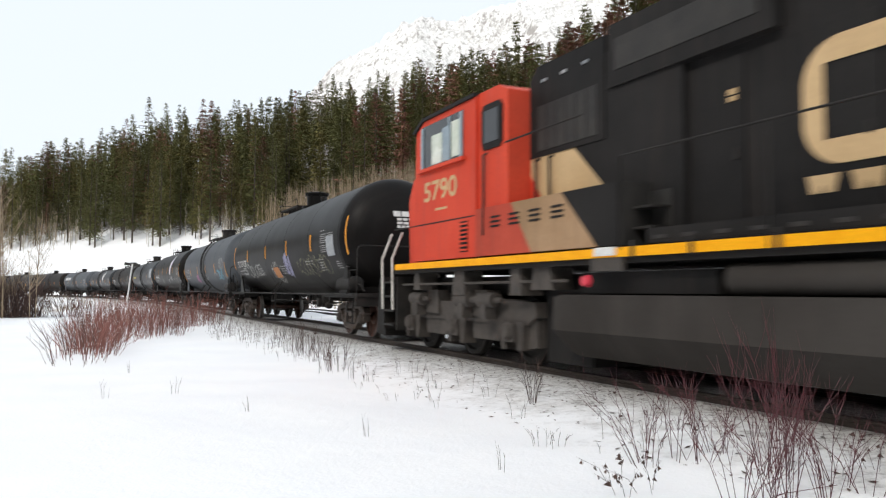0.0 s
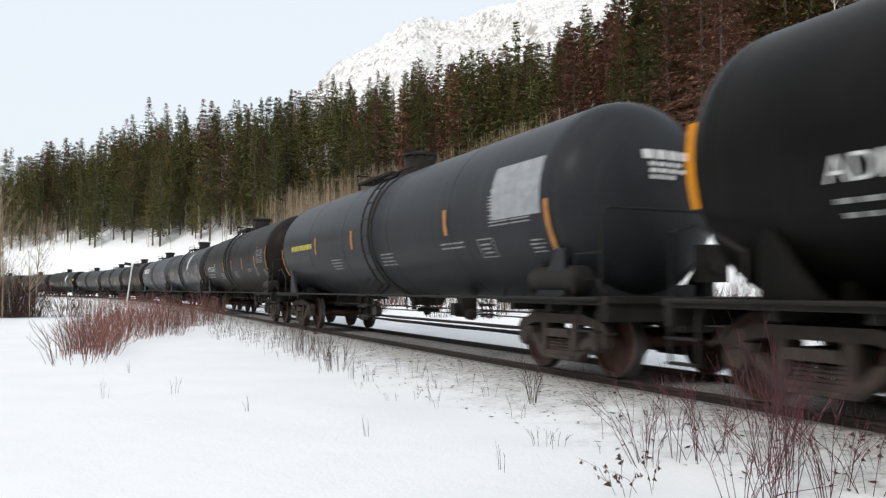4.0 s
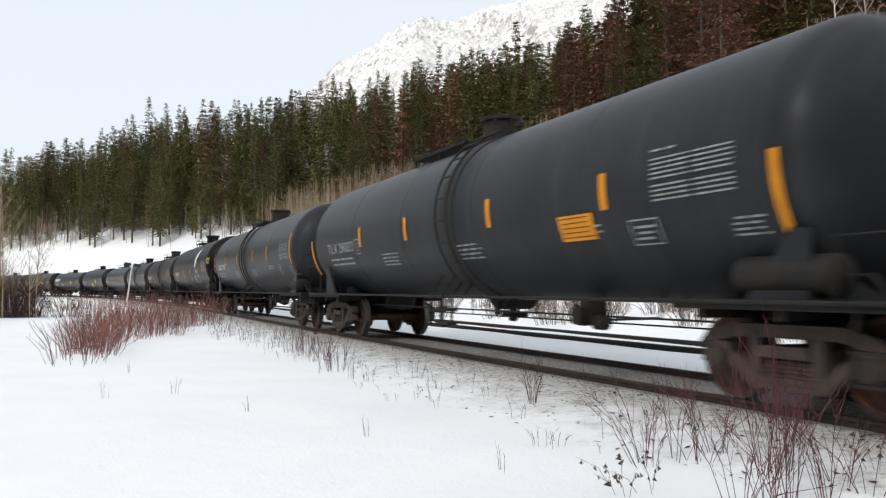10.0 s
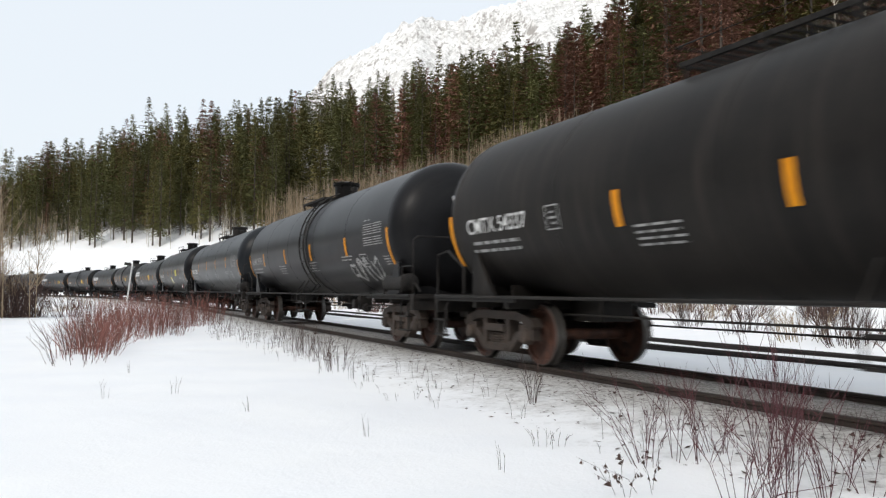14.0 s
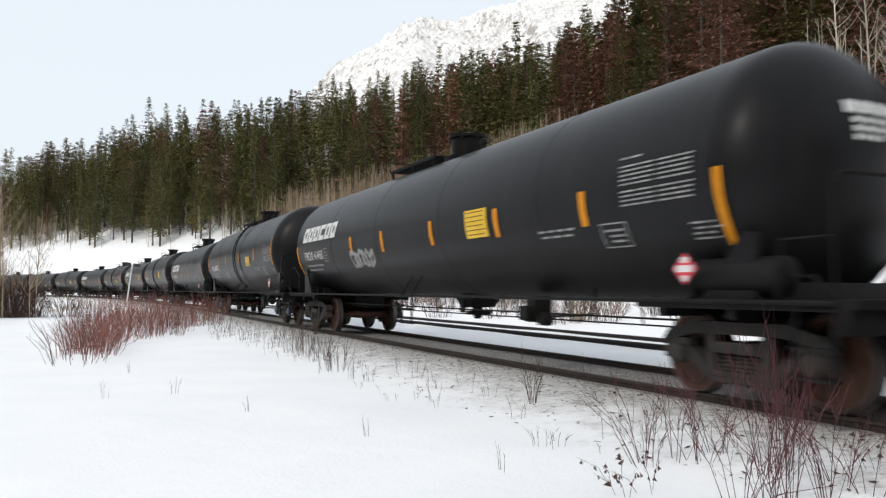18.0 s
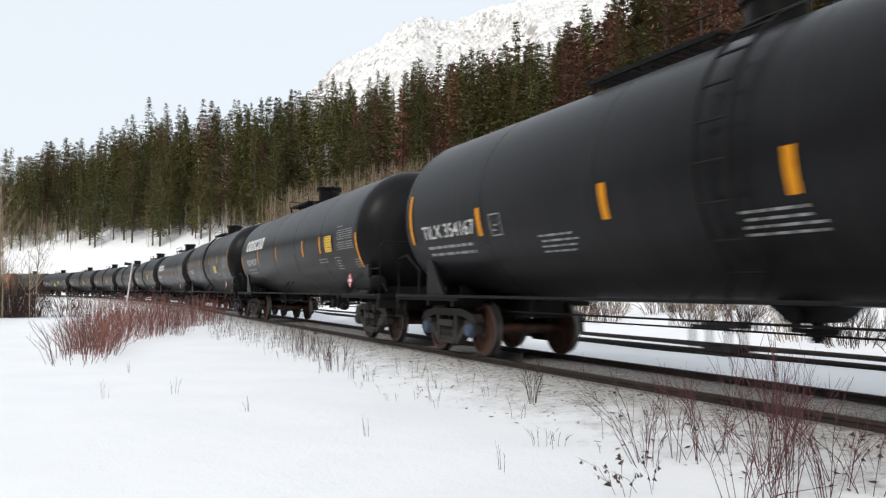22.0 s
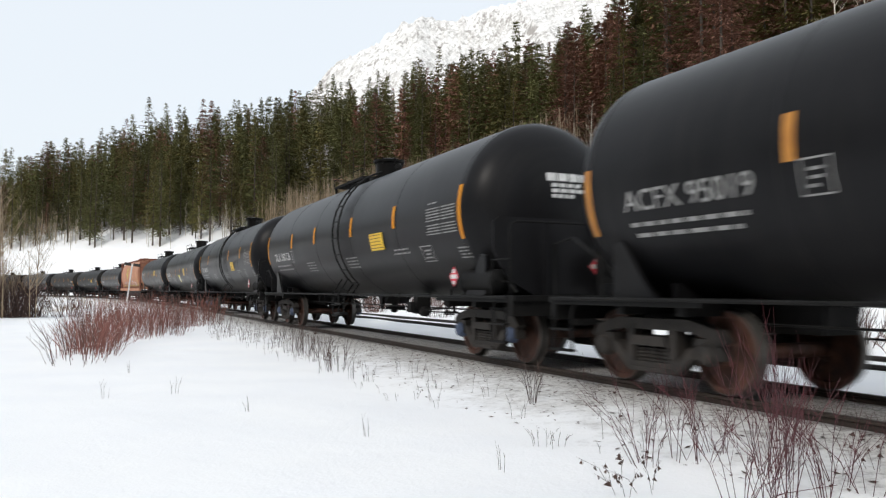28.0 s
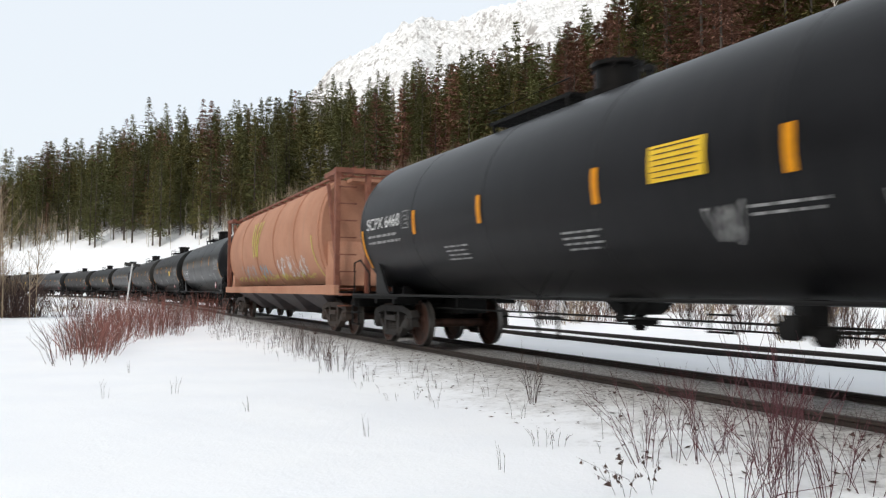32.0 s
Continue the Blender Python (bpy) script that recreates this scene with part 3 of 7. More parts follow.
def brake_rods(length):
    h = length / 2
    sh = Shape()
    for y, z in ((-0.55, 0.78), (0.55, 0.72), (0.9, 0.6)):
        sh.tube([(h - 3.1, y, z), (-h + 3.1, y, z)], 0.015, 6)
    for k in range(7):
        x = -h + 4 + k * (2 * h - 8) / 6
        sh.tube([(x, -0.55, 0.76), (x, -0.5, 1.15)], 0.016, 5).tube([(x, 0.9, 0.6), (x, 0.85, 1.3)], 0.016, 5)
    return sh


def outlet():
    sh = Shape().prism([(-0.42, 1.0), (0.42, 1.0), (0.26, 0.88), (0.14, 0.8), (-0.14, 0.8), (-0.26, 0.88)], -0.3, 0.3)
    sh.lathe([(0.58, 0.06), (0.62, 0.09), (0.8, 0.09)], 14, "z").lathe([(-0.26, 0.045), (0.26, 0.045)], 10, "y", (0.06, 0, 0.7))
    return sh.box(-0.08, 0.08, -0.36, -0.3, 0.7, 0.95)


def brake_valve():
    """The air-brake valve and its bracket below the tank."""
    sh = Shape().box(-0.12, 0.12, -0.85, -0.55, 0.72, 1.05).box(-0.1, 0.1, -1.0, -0.9, 0.68, 0.9)
    sh.lathe([(-0.36, 0.03), (-0.33, 0.1), (-0.1, 0.1)], 12, "x", (0, -0.72, 0.74)).lathe([(0.1, 0.1), (0.3, 0.1), (0.34, 0.04)], 12, "x", (0, -0.72, 0.7))
    return sh.tube([(0.3, -0.72, 0.74), (1.4, -0.72, 0.8), (1.5, -0.72, 1.2)], 0.02, 6)


# trucks
WB = 0.875


def wheelset():
    sh = Shape()
    for sign in (-1, 1):
        prof = [(0.0, 0.09), (0.02, 0.13), (0.05, 0.15), (0.035, 0.3), (0.03, 0.37), (0.0, 0.385), (0.0, 0.44), (0.01, 0.457),
                (0.1, 0.462), (0.108, 0.485), (0.13, 0.485), (0.138, 0.46), (0.138, 0.385), (0.1, 0.37), (0.09, 0.16), (0.13, 0.13), (0.14, 0.09)]
        prof = [(sign * (0.85 - d), r) for d, r in prof]
        sh.lathe(prof, 36, "y")
        for k in range(3):
            a = k * math.tau / 3
            sh.lathe([(sign * 0.98, 0.018), (sign * 1.155, 0.018)], 6, "y", (0.055 * math.cos(a), 0, 0.055 * math.sin(a)))
    return sh.lathe([(-1.12, 0.075), (1.12, 0.075)], 14, "y").lathe([(-0.72, 0.085), (0.72, 0.085)], 14, "y")


def wheelset_mesh():
    """Rusty plates, bright running treads."""
    me = kept("wheelset", wheelset)
    if len(me.materials) < 2:
        me.materials.clear()
        me.materials.append(WHEEL)
        me.materials.append(RAILTOP)
        for p in me.polygons:
            if math.hypot(p.center.x, p.center.z) > 0.44:
                p.material_index = 1
    return me


def side_frame():
    """A cast truck side with spring nest, at y from -0.16 to 0."""
    sh = Shape()
    y0, y1 = -0.13, 0.03
    sh.ribbon([(-1.06, 0.56), (-0.98, 0.66), (-0.6, 0.75), (0.6, 0.75), (0.98, 0.66), (1.06, 0.56)], 0.13, y0, y1)
    sh.ribbon([(-0.78, 0.5), (-0.62, 0.44), (-0.4, 0.25), (0.4, 0.25), (0.62, 0.44), (0.78, 0.5)], 0.12, y0, y1)
    for x in (-0.36, 0.36):
        sh.ribbon([(x, 0.25), (x, 0.75)], 0.11, y0 - 0.01, y1)
    for x in (-0.875, 0.875):
        sh.prism([(x - 0.17, 0.62), (x - 0.2, 0.4), (x - 0.14, 0.4), (x - 0.12, 0.55), (x + 0.12, 0.55), (x + 0.14, 0.4), (x + 0.2, 0.4), (x + 0.17, 0.62)], y0, y1)
    sh.prism([(-0.3, 0.5), (0.3, 0.5), (0.26, 0.61), (-0.26, 0.61)], y0 - 0.04, 0.1)
    sh.box(-0.34, 0.34, y0 - 0.03, 0.06, 0.2, 0.25)
    return sh


def springs():
    sh = Shape()
    for x in (-0.2, 0.0, 0.2):
        prof = []
        for k in range(6):
            z = 0.26 + k * 0.045
            prof += [(z, 0.07), (z + 0.012, 0.088), (z + 0.03, 0.088), (z + 0.042, 0.07)]
        sh.lathe(prof, 12, "z", (x, -0.04, 0))
    return sh


def bearing_cap():
    return Shape().lathe([(-0.03, 0.13), (-0.1, 0.13), (-0.16, 0.1), (-0.18, 0.05)], 16, "y", (0, 0, 0.457))


def truck_bolster():
    sh = Shape().box(-0.2, 0.2, -0.95, 0.95, 0.46, 0.6).lathe([(0.58, 0.3), (0.82, 0.25)], 16, "z")
    for x in (-0.42, 0.42):
        sh.box(x - 0.06, x + 0.06, -0.8, 0.8, 0.42, 0.5)
    for x in (-0.4, 0.4):
        for y in (-0.78, 0.78):
            sh.box(x - 0.04, x + 0.04, y - 0.07, y + 0.07, 0.34, 0.6)
    return sh


BLUE_CAP = surface("blue_grey_bearing_cap", (0.05, 0.072, 0.125), (0.08, 0.105, 0.175), 5, 0.5, 0.2, 0.1, 60)


def add_truck(thing, x, caps=1, cast=None):
    cast = cast or TRUCK
    tk = part("truck", kept("truck_bolster", truck_bolster), cast, thing, "brown cast-steel two-axle truck", pose(x, 0, 0))
    for sign in (-1, 1):
        turn = pose(0, -0.98, 0) if sign < 0 else pose(0, 0.98, 0, 0, 0, 180)
        part("side_frame", kept("side_frame", side_frame), cast, tk, at=turn)
        part("spring_nest", kept("springs", springs), cast, tk, at=turn)
        for q in (-WB, WB):
            part("bearing_cap", kept("bearing_cap", bearing_cap), cast if caps else BLUE_CAP, tk, at=turn @ pose(q, -0.02, 0))
    sets = []
    for q in (-WB, WB):
        w = part("wheelset", wheelset_mesh(), WHEEL, tk, "rusty steel wheels on an axle", pose(q, 0, 0.47))
        sets.append((w, q, x + q))
    return sets


# markings that lie on the curved tank side facing -y; u runs forward, v up along the skin from the axis height
def wrap(u, v, lift=0.012):
    a = v / R
    return (u, -(R + lift) * math.cos(a), ZA + (R + lift) * math.sin(a))


def skin_v(z):
    return R * math.asin(max(-0.99, min(0.99, (z - ZA) / R)))


def patch(u0, u1, v0, v1, lift=0.012, sh=None, slant=0.0):
    sh = sh or Shape()
    n = max(1, int((v1 - v0) / 0.12))
    vs = []
    for k in range(n + 1):
        v = v0 + (v1 - v0) * k / n
        d = slant * (v - v0)
        vs += [wrap(u0 + d, v, lift), wrap(u1 + d, v, lift)]
    return sh.add(vs, [(2 * k, 2 * k + 1, 2 * k + 3, 2 * k + 2) for k in range(n)])


def words_on(thing, text, u_left, width, z_mid, height, material, name="lettering", label=""):
    cu = bpy.data.curves.new("words", "FONT")
    cu.body, cu.size, cu.offset = text, 1.0, 0.005
    ob = bpy.data.objects.new("words", cu)
    me = bpy.data.meshes.new_from_object(ob)
    bpy.data.objects.remove(ob)
    co = np.array([v.co[:] for v in me.vertices])
    lo, hi = co.min(0), co.max(0)
    v_mid = skin_v(z_mid)
    for v, c in zip(me.vertices, co):
        v.co = wrap(u_left + (c[0] - lo[0]) / (hi[0] - lo[0]) * width, v_mid + ((c[1] - lo[1]) / (hi[1] - lo[1]) - 0.5) * height)
    me.materials.clear()
    me.name = name
    return part(name, me, material, thing, label)


def bars_on(thing, u_left, width, z_top, rows, pitch, thick, material, seed, name="small_print", slant=0.0, gaps=True, tidy=False):
    """Small print too fine to read: rows of broken bars."""
    rnd = random.Random(seed)
    sh = Shape()
    v = skin_v(z_top)
    for r in range(rows):
        x = u_left + (0 if tidy else rnd.choice((0, 0, 0.05))) + slant * -r * pitch
        end = u_left + width * rnd.uniform(0.96 if tidy else 0.82, 1.0)
        while x < end:
            w = rnd.uniform(0.1, 0.3) if gaps else width
            patch(x, min(x + w, end), v - r * pitch - thick, v - r * pitch, 0.012, sh)
            x += w + (0.025 if tidy else 0.06)
    return tagged(part(name, sh.mesh(name, 0, False), material, thing), kind="stuff")


def framed_box(thing, u_left, w, z_top, h, material, seed, name="test_panel"):
    sh = Shape()
    v = skin_v(z_top)
    t = 0.018
    patch(u_left, u_left + w, v - t, v, 0.012, sh), patch(u_left, u_left + w, v - h, v - h + t, 0.012, sh)
    patch(u_left, u_left + t, v - h + t, v - t, 0.012, sh), patch(u_left + w - t, u_left + w, v - h + t, v - t, 0.012, sh)
    rnd = random.Random(seed)
    for k in range(3):
        q = v - h * (0.25 + 0.22 * k)
        patch(u_left + 0.06 + 0.1 * rnd.random(), u_left + w - 0.06 - 0.1 * rnd.random(), q - 0.03, q, 0.012, sh)
    return part(name, sh.mesh(name, 0, False), material, thing)


def sign_on(thing, u_left, w, z_top, h, material, label, seed=1, print_mat=None):
    sg = part("warning_sign", patch(u_left, u_left + w, skin_v(z_top) - h, skin_v(z_top), 0.02).mesh("warning_sign", 0, False), material, thing, label)
    rnd = random.Random(seed)
    sh = Shape()
    n = max(4, int(h / 0.065))
    for k in range(n):
        q = skin_v(z_top) - h * (k + 0.6) / (n + 0.4)
        a = rnd.uniform(0.05, 0.12) * w
        patch(u_left + a, u_left + w - a * rnd.uniform(0.8, 2), q - 0.006, q + 0.006, 0.026, sh)
    part("small_print", sh.mesh("small_print", 0, False), print_mat or GRIME, sg)
    return sg


def company_blocks(thing, u_left, width, z_mid, height):
    """The maker's word mark as six plain slanted blocks with a slit."""
    lead = width / 6
    for k in range(6):
        sh = Shape()
        v = skin_v(z_mid) - height / 2
        u = u_left + k * lead
        w = lead * 0.86
        sl, c0, c1 = 0.3, 0.36, 0.64
        e0, e1 = (0.3, 0.72) if k not in (2, 4) else (0.24, 0.76)
        patch(u, u + w, v, v + height * e0, 0.013, sh, sl)
        patch(u + sl * height * e0, u + w * c0 + sl * height * e0, v + height * e0, v + height * e1, 0.013, sh, sl)
        if k != 3:
            patch(u + w * c1 + sl * height * e0, u + w + sl * height * e0, v + height * e0, v + height * e1, 0.013, sh, sl)
        patch(u + sl * height * e1, u + w + sl * height * e1, v + height * e1, v + height, 0.013, sh, sl)
        part("logo_block", sh.mesh("logo_block", 0, False), WHITE, thing)


def poly_on(u, v, pts, size, lift):
    """A flat polygon laid on the tank in narrow level strips."""
    sh = Shape()
    lo, hi = min(q for _, q in pts), max(q for _, q in pts)

    def span(y):
        xs = []
        for (x0, y0), (x1, y1) in zip(pts, pts[1:] + pts[:1]):
            if min(y0, y1) <= y <= max(y0, y1) and y0 != y1:
                xs.append(x0 + (x1 - x0) * (y - y0) / (y1 - y0))
        return min(xs), max(xs)

    n = 18
    for k in range(n):
        a, b = lo + (hi - lo) * (k + 0.001) / n, lo + (hi - lo) * (k + 0.999) / n
        (p, q), (r, t) = span(a), span(b)
        sh.add([wrap(u + x * size, v + y * size, lift) for x, y in ((p, a), (q, a), (t, b), (r, b))], [(0, 1, 2, 3)])
    return sh.mesh("lozenge", 0, False)


def leaf_logo(thing, u, z, size=1.0, violet=True):
    """A plain slanted lozenge in white, with a violet edge."""
    v = skin_v(z)
    shape = [(-0.6, -0.1), (-0.52, -0.7), (-0.12, -0.74), (0.5, 0.02), (0.62, 0.5), (0.3, 0.76), (-0.42, 0.22)]
    part("logo_lozenge", poly_on(u, v, shape, size, 0.014), WHITE, thing, "white slanted lozenge")
    if violet:
        part("logo_edge", poly_on(u, v, [(0.02, -0.6), (0.47, 0.0), (0.6, 0.46), (0.46, 0.58), (0.3, 0.1)], size, 0.02), PURPLE, thing)
    sh = Shape()
    for k in range(3):
        q = u - 0.45 * size + k * 0.34 * size
        patch(q, q + 0.09 * size, v - 1.12 * size, v - 0.82 * size, 0.013, sh, 0.15)
        patch(q + 0.16 * size, q + 0.25 * size, v - 1.12 * size, v - 0.82 * size, 0.013, sh, -0.15)
        patch(q + 0.09 * size, q + 0.16 * size, v - 0.92 * size, v - 0.84 * size, 0.013, sh)
    part("logo_lettering", sh.mesh("logo_lettering", 0, False), CHALK, thing)


def scrawl(thing, u_left, width, z_mid, height, material, seed, thick=0.05, loops=6):
    """Spray-painted scribble: looping strokes that spell nothing."""
    rnd = random.Random(seed)
    v0 = skin_v(z_mid)
    sh = Shape()
    for k in range(loops):
        cx = u_left + width * (k + 0.5) / loops
        pts = []
        a0, turns = rnd.uniform(0, 6.28), rnd.uniform(0.5, 1.3)
        rx, ry = width / loops * rnd.uniform(0.4, 0.8), height * rnd.uniform(0.25, 0.5)
        skew = rnd.uniform(-0.4, 0.4)
        for q in range(15):
            a = a0 + turns * math.tau * q / 14
            y = ry * math.sin(a) + height * 0.1 * math.sin(3 * a + k)
            pts.append((cx + rx * math.cos(a) + skew * y, v0 + y))
        for (x0, y0), (x1, y1) in zip(pts, pts[1:]):
            d = Vector((x1 - x0, y1 - y0))
            n = Vector((-d.y, d.x)).normalized() * thick * rnd.uniform(0.35, 0.6)
            e = d.normalized() * thick * 0.2
            sh.add([wrap(x0 - n.x - e.x, y0 - n.y, 0.014), wrap(x1 - n.x + e.x, y1 - n.y, 0.014), wrap(x1 + n.x + e.x, y1 + n.y, 0.014), wrap(x0 + n.x - e.x, y0 + n.y, 0.014)], [(0, 1, 2, 3)])
    part("graffiti", sh.mesh("graffiti", 0, False), material, thing, "spray-painted scribble")["kind"] = "stuff"


def placard(thing, u, z, y=-1.5, end=False):
    """A diamond hazard placard in a holder."""
    sh = Shape()
    d = 0.165
    hold = part("placard_holder", kept("placard_holder", lambda: Shape().prism([(-0.19, 0), (0, -0.19), (0.19, 0), (0, 0.19)], 0.0, 0.015)), STEEL, thing, at=pose(u, y, z, 0, 0, 90 if end else 0))
    part("placard", kept("placard", lambda: Shape().prism([(-d, 0), (0, -d), (d, 0), (0, d)], -0.006, 0.0)), REDP, hold, "red diamond hazard placard")
    part("placard_print", kept("placard_print", lambda: Shape().box(-0.12, 0.12, -0.01, -0.006, -0.035, 0.035).box(-0.04, 0.04, -0.01, -0.006, -0.13, -0.07).box(-0.05, 0.05, -0.01, -0.006, 0.06, 0.12)), WHITE, hold)


def tank_car(front, back, paint, label, ticks=(4.95, 7.7, 11.1, 13.8), tick_z=2.6, mark="", mark_st=15.7, mark_w=2.0, mark_z=2.15,
             mark_mat=None, band=None, amber=None, extra=None, seed=0, print_block=True, fine_print=True, caps=1, plac=True, ahead=0.0, box_gap=0.12,
             size=1.44, gaps=(1.92, 1.15), tape=(1.85, 1.05, 1.58, 2.38), shield=False, iron=None, ladder_st=0.0):
    """One tank car between two coupler lines, given in metres along the train."""
    length = real = back - front
    h = e = real / 2
    global R, ZA
    R, ZA = size, 0.97 + size
    up = pose(-1.6, 0, ZA + R - 3.93)
    iron = iron or STEEL
    car = tagged(new("tank_car"), label, "tank car", "tank cars of the train")
    amber = amber or AMBER
    key = (round(length, 2), size, gaps)
    shell = part("tank", kept(("tank", key), lambda: tank_shell(length, *gaps), 12), PAINT[paint], car)
    tagged(part("walkway", kept("walkway", walkway), iron, car, at=up), kind="stuff")
    part("top_handrail", kept("top_rail", top_rail), iron, car, at=up)
    hood = part("manway_housing", kept("manway", manway), PAINT["worn"] if paint in ("black", "worn") else iron, car, at=up)
    part("safety_valve", kept("valves", valves), iron, car, at=up)
    for turn in (pose(0, 0, 0), pose(0, 0, 0, 0, 0, 180)):
        part("end_sill", kept(("end_sill", key), lambda: end_sill(length)), iron, car, at=turn)
        part("stub_sill", kept(("stub_sill", key), lambda: stub_sill(length)), iron, car, at=turn)
        part("saddle", kept(("saddle", key), lambda: saddle(length)), PAINT[paint], car, at=turn)
        for flip in (1, -1):
            part("deck_plate", kept(("deck_plate", key), lambda: deck_plate(length)), iron, car, at=turn @ Matrix.Diagonal((1, flip, 1, 1)))
            part("end_ladder", kept(("end_ladder", key), lambda: end_ladder(length)), iron, car, at=turn @ Matrix.Diagonal((1, flip, 1, 1)))
        part("coupler", kept(("coupler", key), lambda: coupler(length)), TRUCK, car, at=turn)
    part("end_handrail", kept(("end_handrail", key), lambda: end_handrail(length)), iron, car)
    for flip in (1, -1):
        part("side_handrail", kept(("rear_handrail", key), lambda: end_handrail(length, True)), iron, car, at=Matrix.Diagonal((-1, flip, 1, 1)))
    part("brake_valve", kept("brake_valve", brake_valve), iron, car, at=pose(3.4, 0, 0))
    part("brake_reservoir", kept(("reservoir", key), lambda: reservoir(length)), iron, car)
    part("handbrake_box", kept(("brake_box", key), lambda: brake_box(length)), iron, car)
    part("side_pipe", kept(("side_pipe", key), lambda: side_pipe(length)), iron, car)
    part("brake_rigging", kept(("brake_rods", key), lambda: brake_rods(length)), iron, car)
    part("bottom_outlet", kept("outlet", outlet), iron, car)
    for flip in (1, -1):
        part("side_step", kept("side_steps", side_steps), iron, car, at=Matrix.Diagonal((1, flip, 1, 1)))
    if band:
        width, colour, at_st = band
        part("ring_band", kept(("ring_band", width, size), lambda: ring_band(width, 0.02), 40), colour, car, "dark grimy ring round the tank", pose(e - at_st, 0, 0))
        if width < 1:
            add_ring_ladder(car, size, iron, pose(e - at_st, 0, 0))
        else:
            # runs of dried spill down both edges
            rnd = random.Random(seed)
            for k in range(44):
                u = e - at_st + rnd.choice((-1, 1)) * (width / 2 + rnd.random() ** 2 * 0.45)
                top, low = rnd.uniform(0.6, 2.1), rnd.uniform(-1.9, 0.3)
                part("spill_run", patch(u - 0.02, u + rnd.uniform(0.02, 0.1), low, top, 0.008 + 0.0003 * k).mesh("spill_run", 0, False), colour, car)
    cast = TRUCK_DARK if iron is BLACKSTEEL else TRUCK
    if ladder_st:
        add_ring_ladder(car, size, iron, pose(e - ladder_st, 0, 0), "black ladder bent round the tank")
    sets = add_truck(car, h - 2.05, caps, cast) + add_truck(car, -h + 2.05, caps, cast)
    # amber reflectors
    for st in ticks:
        part("reflector", kept(("reflector", round(tick_z, 2), size), lambda: patch(-0.06, 0.06, skin_v(tick_z) - 0.22, skin_v(tick_z) + 0.22), 0), amber, car, at=pose(e - st, 0, 0))
    fore_tape, aft_tape, low, high = tape
    for at in (e - fore_tape, aft_tape - e):
        part("end_reflector", kept(("end_reflector", low, high, size), lambda: patch(-0.05, 0.05, skin_v(low), skin_v(high)), 0), amber, car, at=pose(at, 0, 0))
    if shield:
        part("head_shield", kept(("head_shield", key), lambda: head_shield(length)), PAINT[paint], car, "black steel shield before the tank head")
    mm = mark_mat or WHITE
    if mark:
        words_on(car, mark, e - mark_st, mark_w, mark_z, 0.24, mm, "reporting_mark")
        bars_on(car, e - mark_st + 0.05, mark_w * 0.95, mark_z - 0.24, 2, 0.13, 0.05, CHALK, seed + 5)
        framed_box(car, e - mark_st + mark_w + box_gap, 0.32, mark_z + 0.14, 0.34, CHALK, seed)
    if print_block:
        bars_on(car, e + ahead - 3.5, 0.42, 2.68, 1, 0.08, 0.025, CHALK, seed + 8, "data_panel")
        for top, rows in ((2.58, 5), (2.29, 4)):
            bars_on(car, e + ahead - 3.5, 0.6, top, rows, 0.052, 0.02, CHALK, seed + 7, "data_panel", tidy=True)
            bars_on(car, e + ahead - 2.85, 0.55, top, rows, 0.052, 0.02, CHALK, seed + 6, "data_panel", tidy=True)
        bars_on(car, e + ahead - 2.45, 0.42, 1.86, 4, 0.06, 0.024, CHALK, seed + 10)
        framed_box(car, e + ahead - 4.0, 0.5, 1.95, 0.32, CHALK, seed + 9)
        bars_on(car, e + ahead - 5.4, 0.9, 1.95, 2, 0.08, 0.03, CHALK, seed + 11)
        if fine_print:
            bars_on(car, e + ahead - 8.6, 0.9, 1.9, 4, 0.08, 0.03, CHALK, seed + 12)
            bars_on(car, e + ahead - 12.2, 0.9, 1.9, 4, 0.08, 0.03, CHALK, seed + 13)
    if plac:
        placard(car, h - 2.36, 1.36)
        placard(car, h - 1.03, 1.52, 0.42, True)
    # print on the leading head
    sh = Shape()
    for k, (y0, w, z) in enumerate(((-0.3, 0.85, 3.05), (-0.22, 0.6, 2.88), (-0.22, 0.66, 2.79), (-0.22, 0.45, 2.7))):
        for q in range(4):
            y = y0 + w * q / 4
            pts = []
            for yy in (y, y + w / 4 - 0.03):
                for zz in (z, z - (0.13 if k == 0 else 0.06)):
                    rr = math.hypot(yy, zz - ZA)
                    pts.append((h - gaps[0] + DOME * math.sqrt(max(0, 1 - (rr / R) ** 2)) + 0.014, yy, zz))
            sh.add(pts, [(0, 1, 3, 2)])
    tagged(part("head_print", sh.mesh("head_print", 0, False), WHITE, car), kind="stuff")
    if extra:
        extra(car, e)
    CARS.append((car, (front + back) / 2, h - 2.05, sets))
    return car


K = 1.06
JOINTS = [K * q for q in (15.3, 32.0, 49.4, 66.5, 83.7, 100.8, 118.0, 135.4, 152.6, 169.65, 187.2, 204.5, 221.4, 238.2, 255.7, 272.4, 291.0, 308.2,
                          325.4, 342.2, 359.0, 375.9, 392.7, 409.5, 426.05, 443.0, 459.7, 476.6, 493.1)]


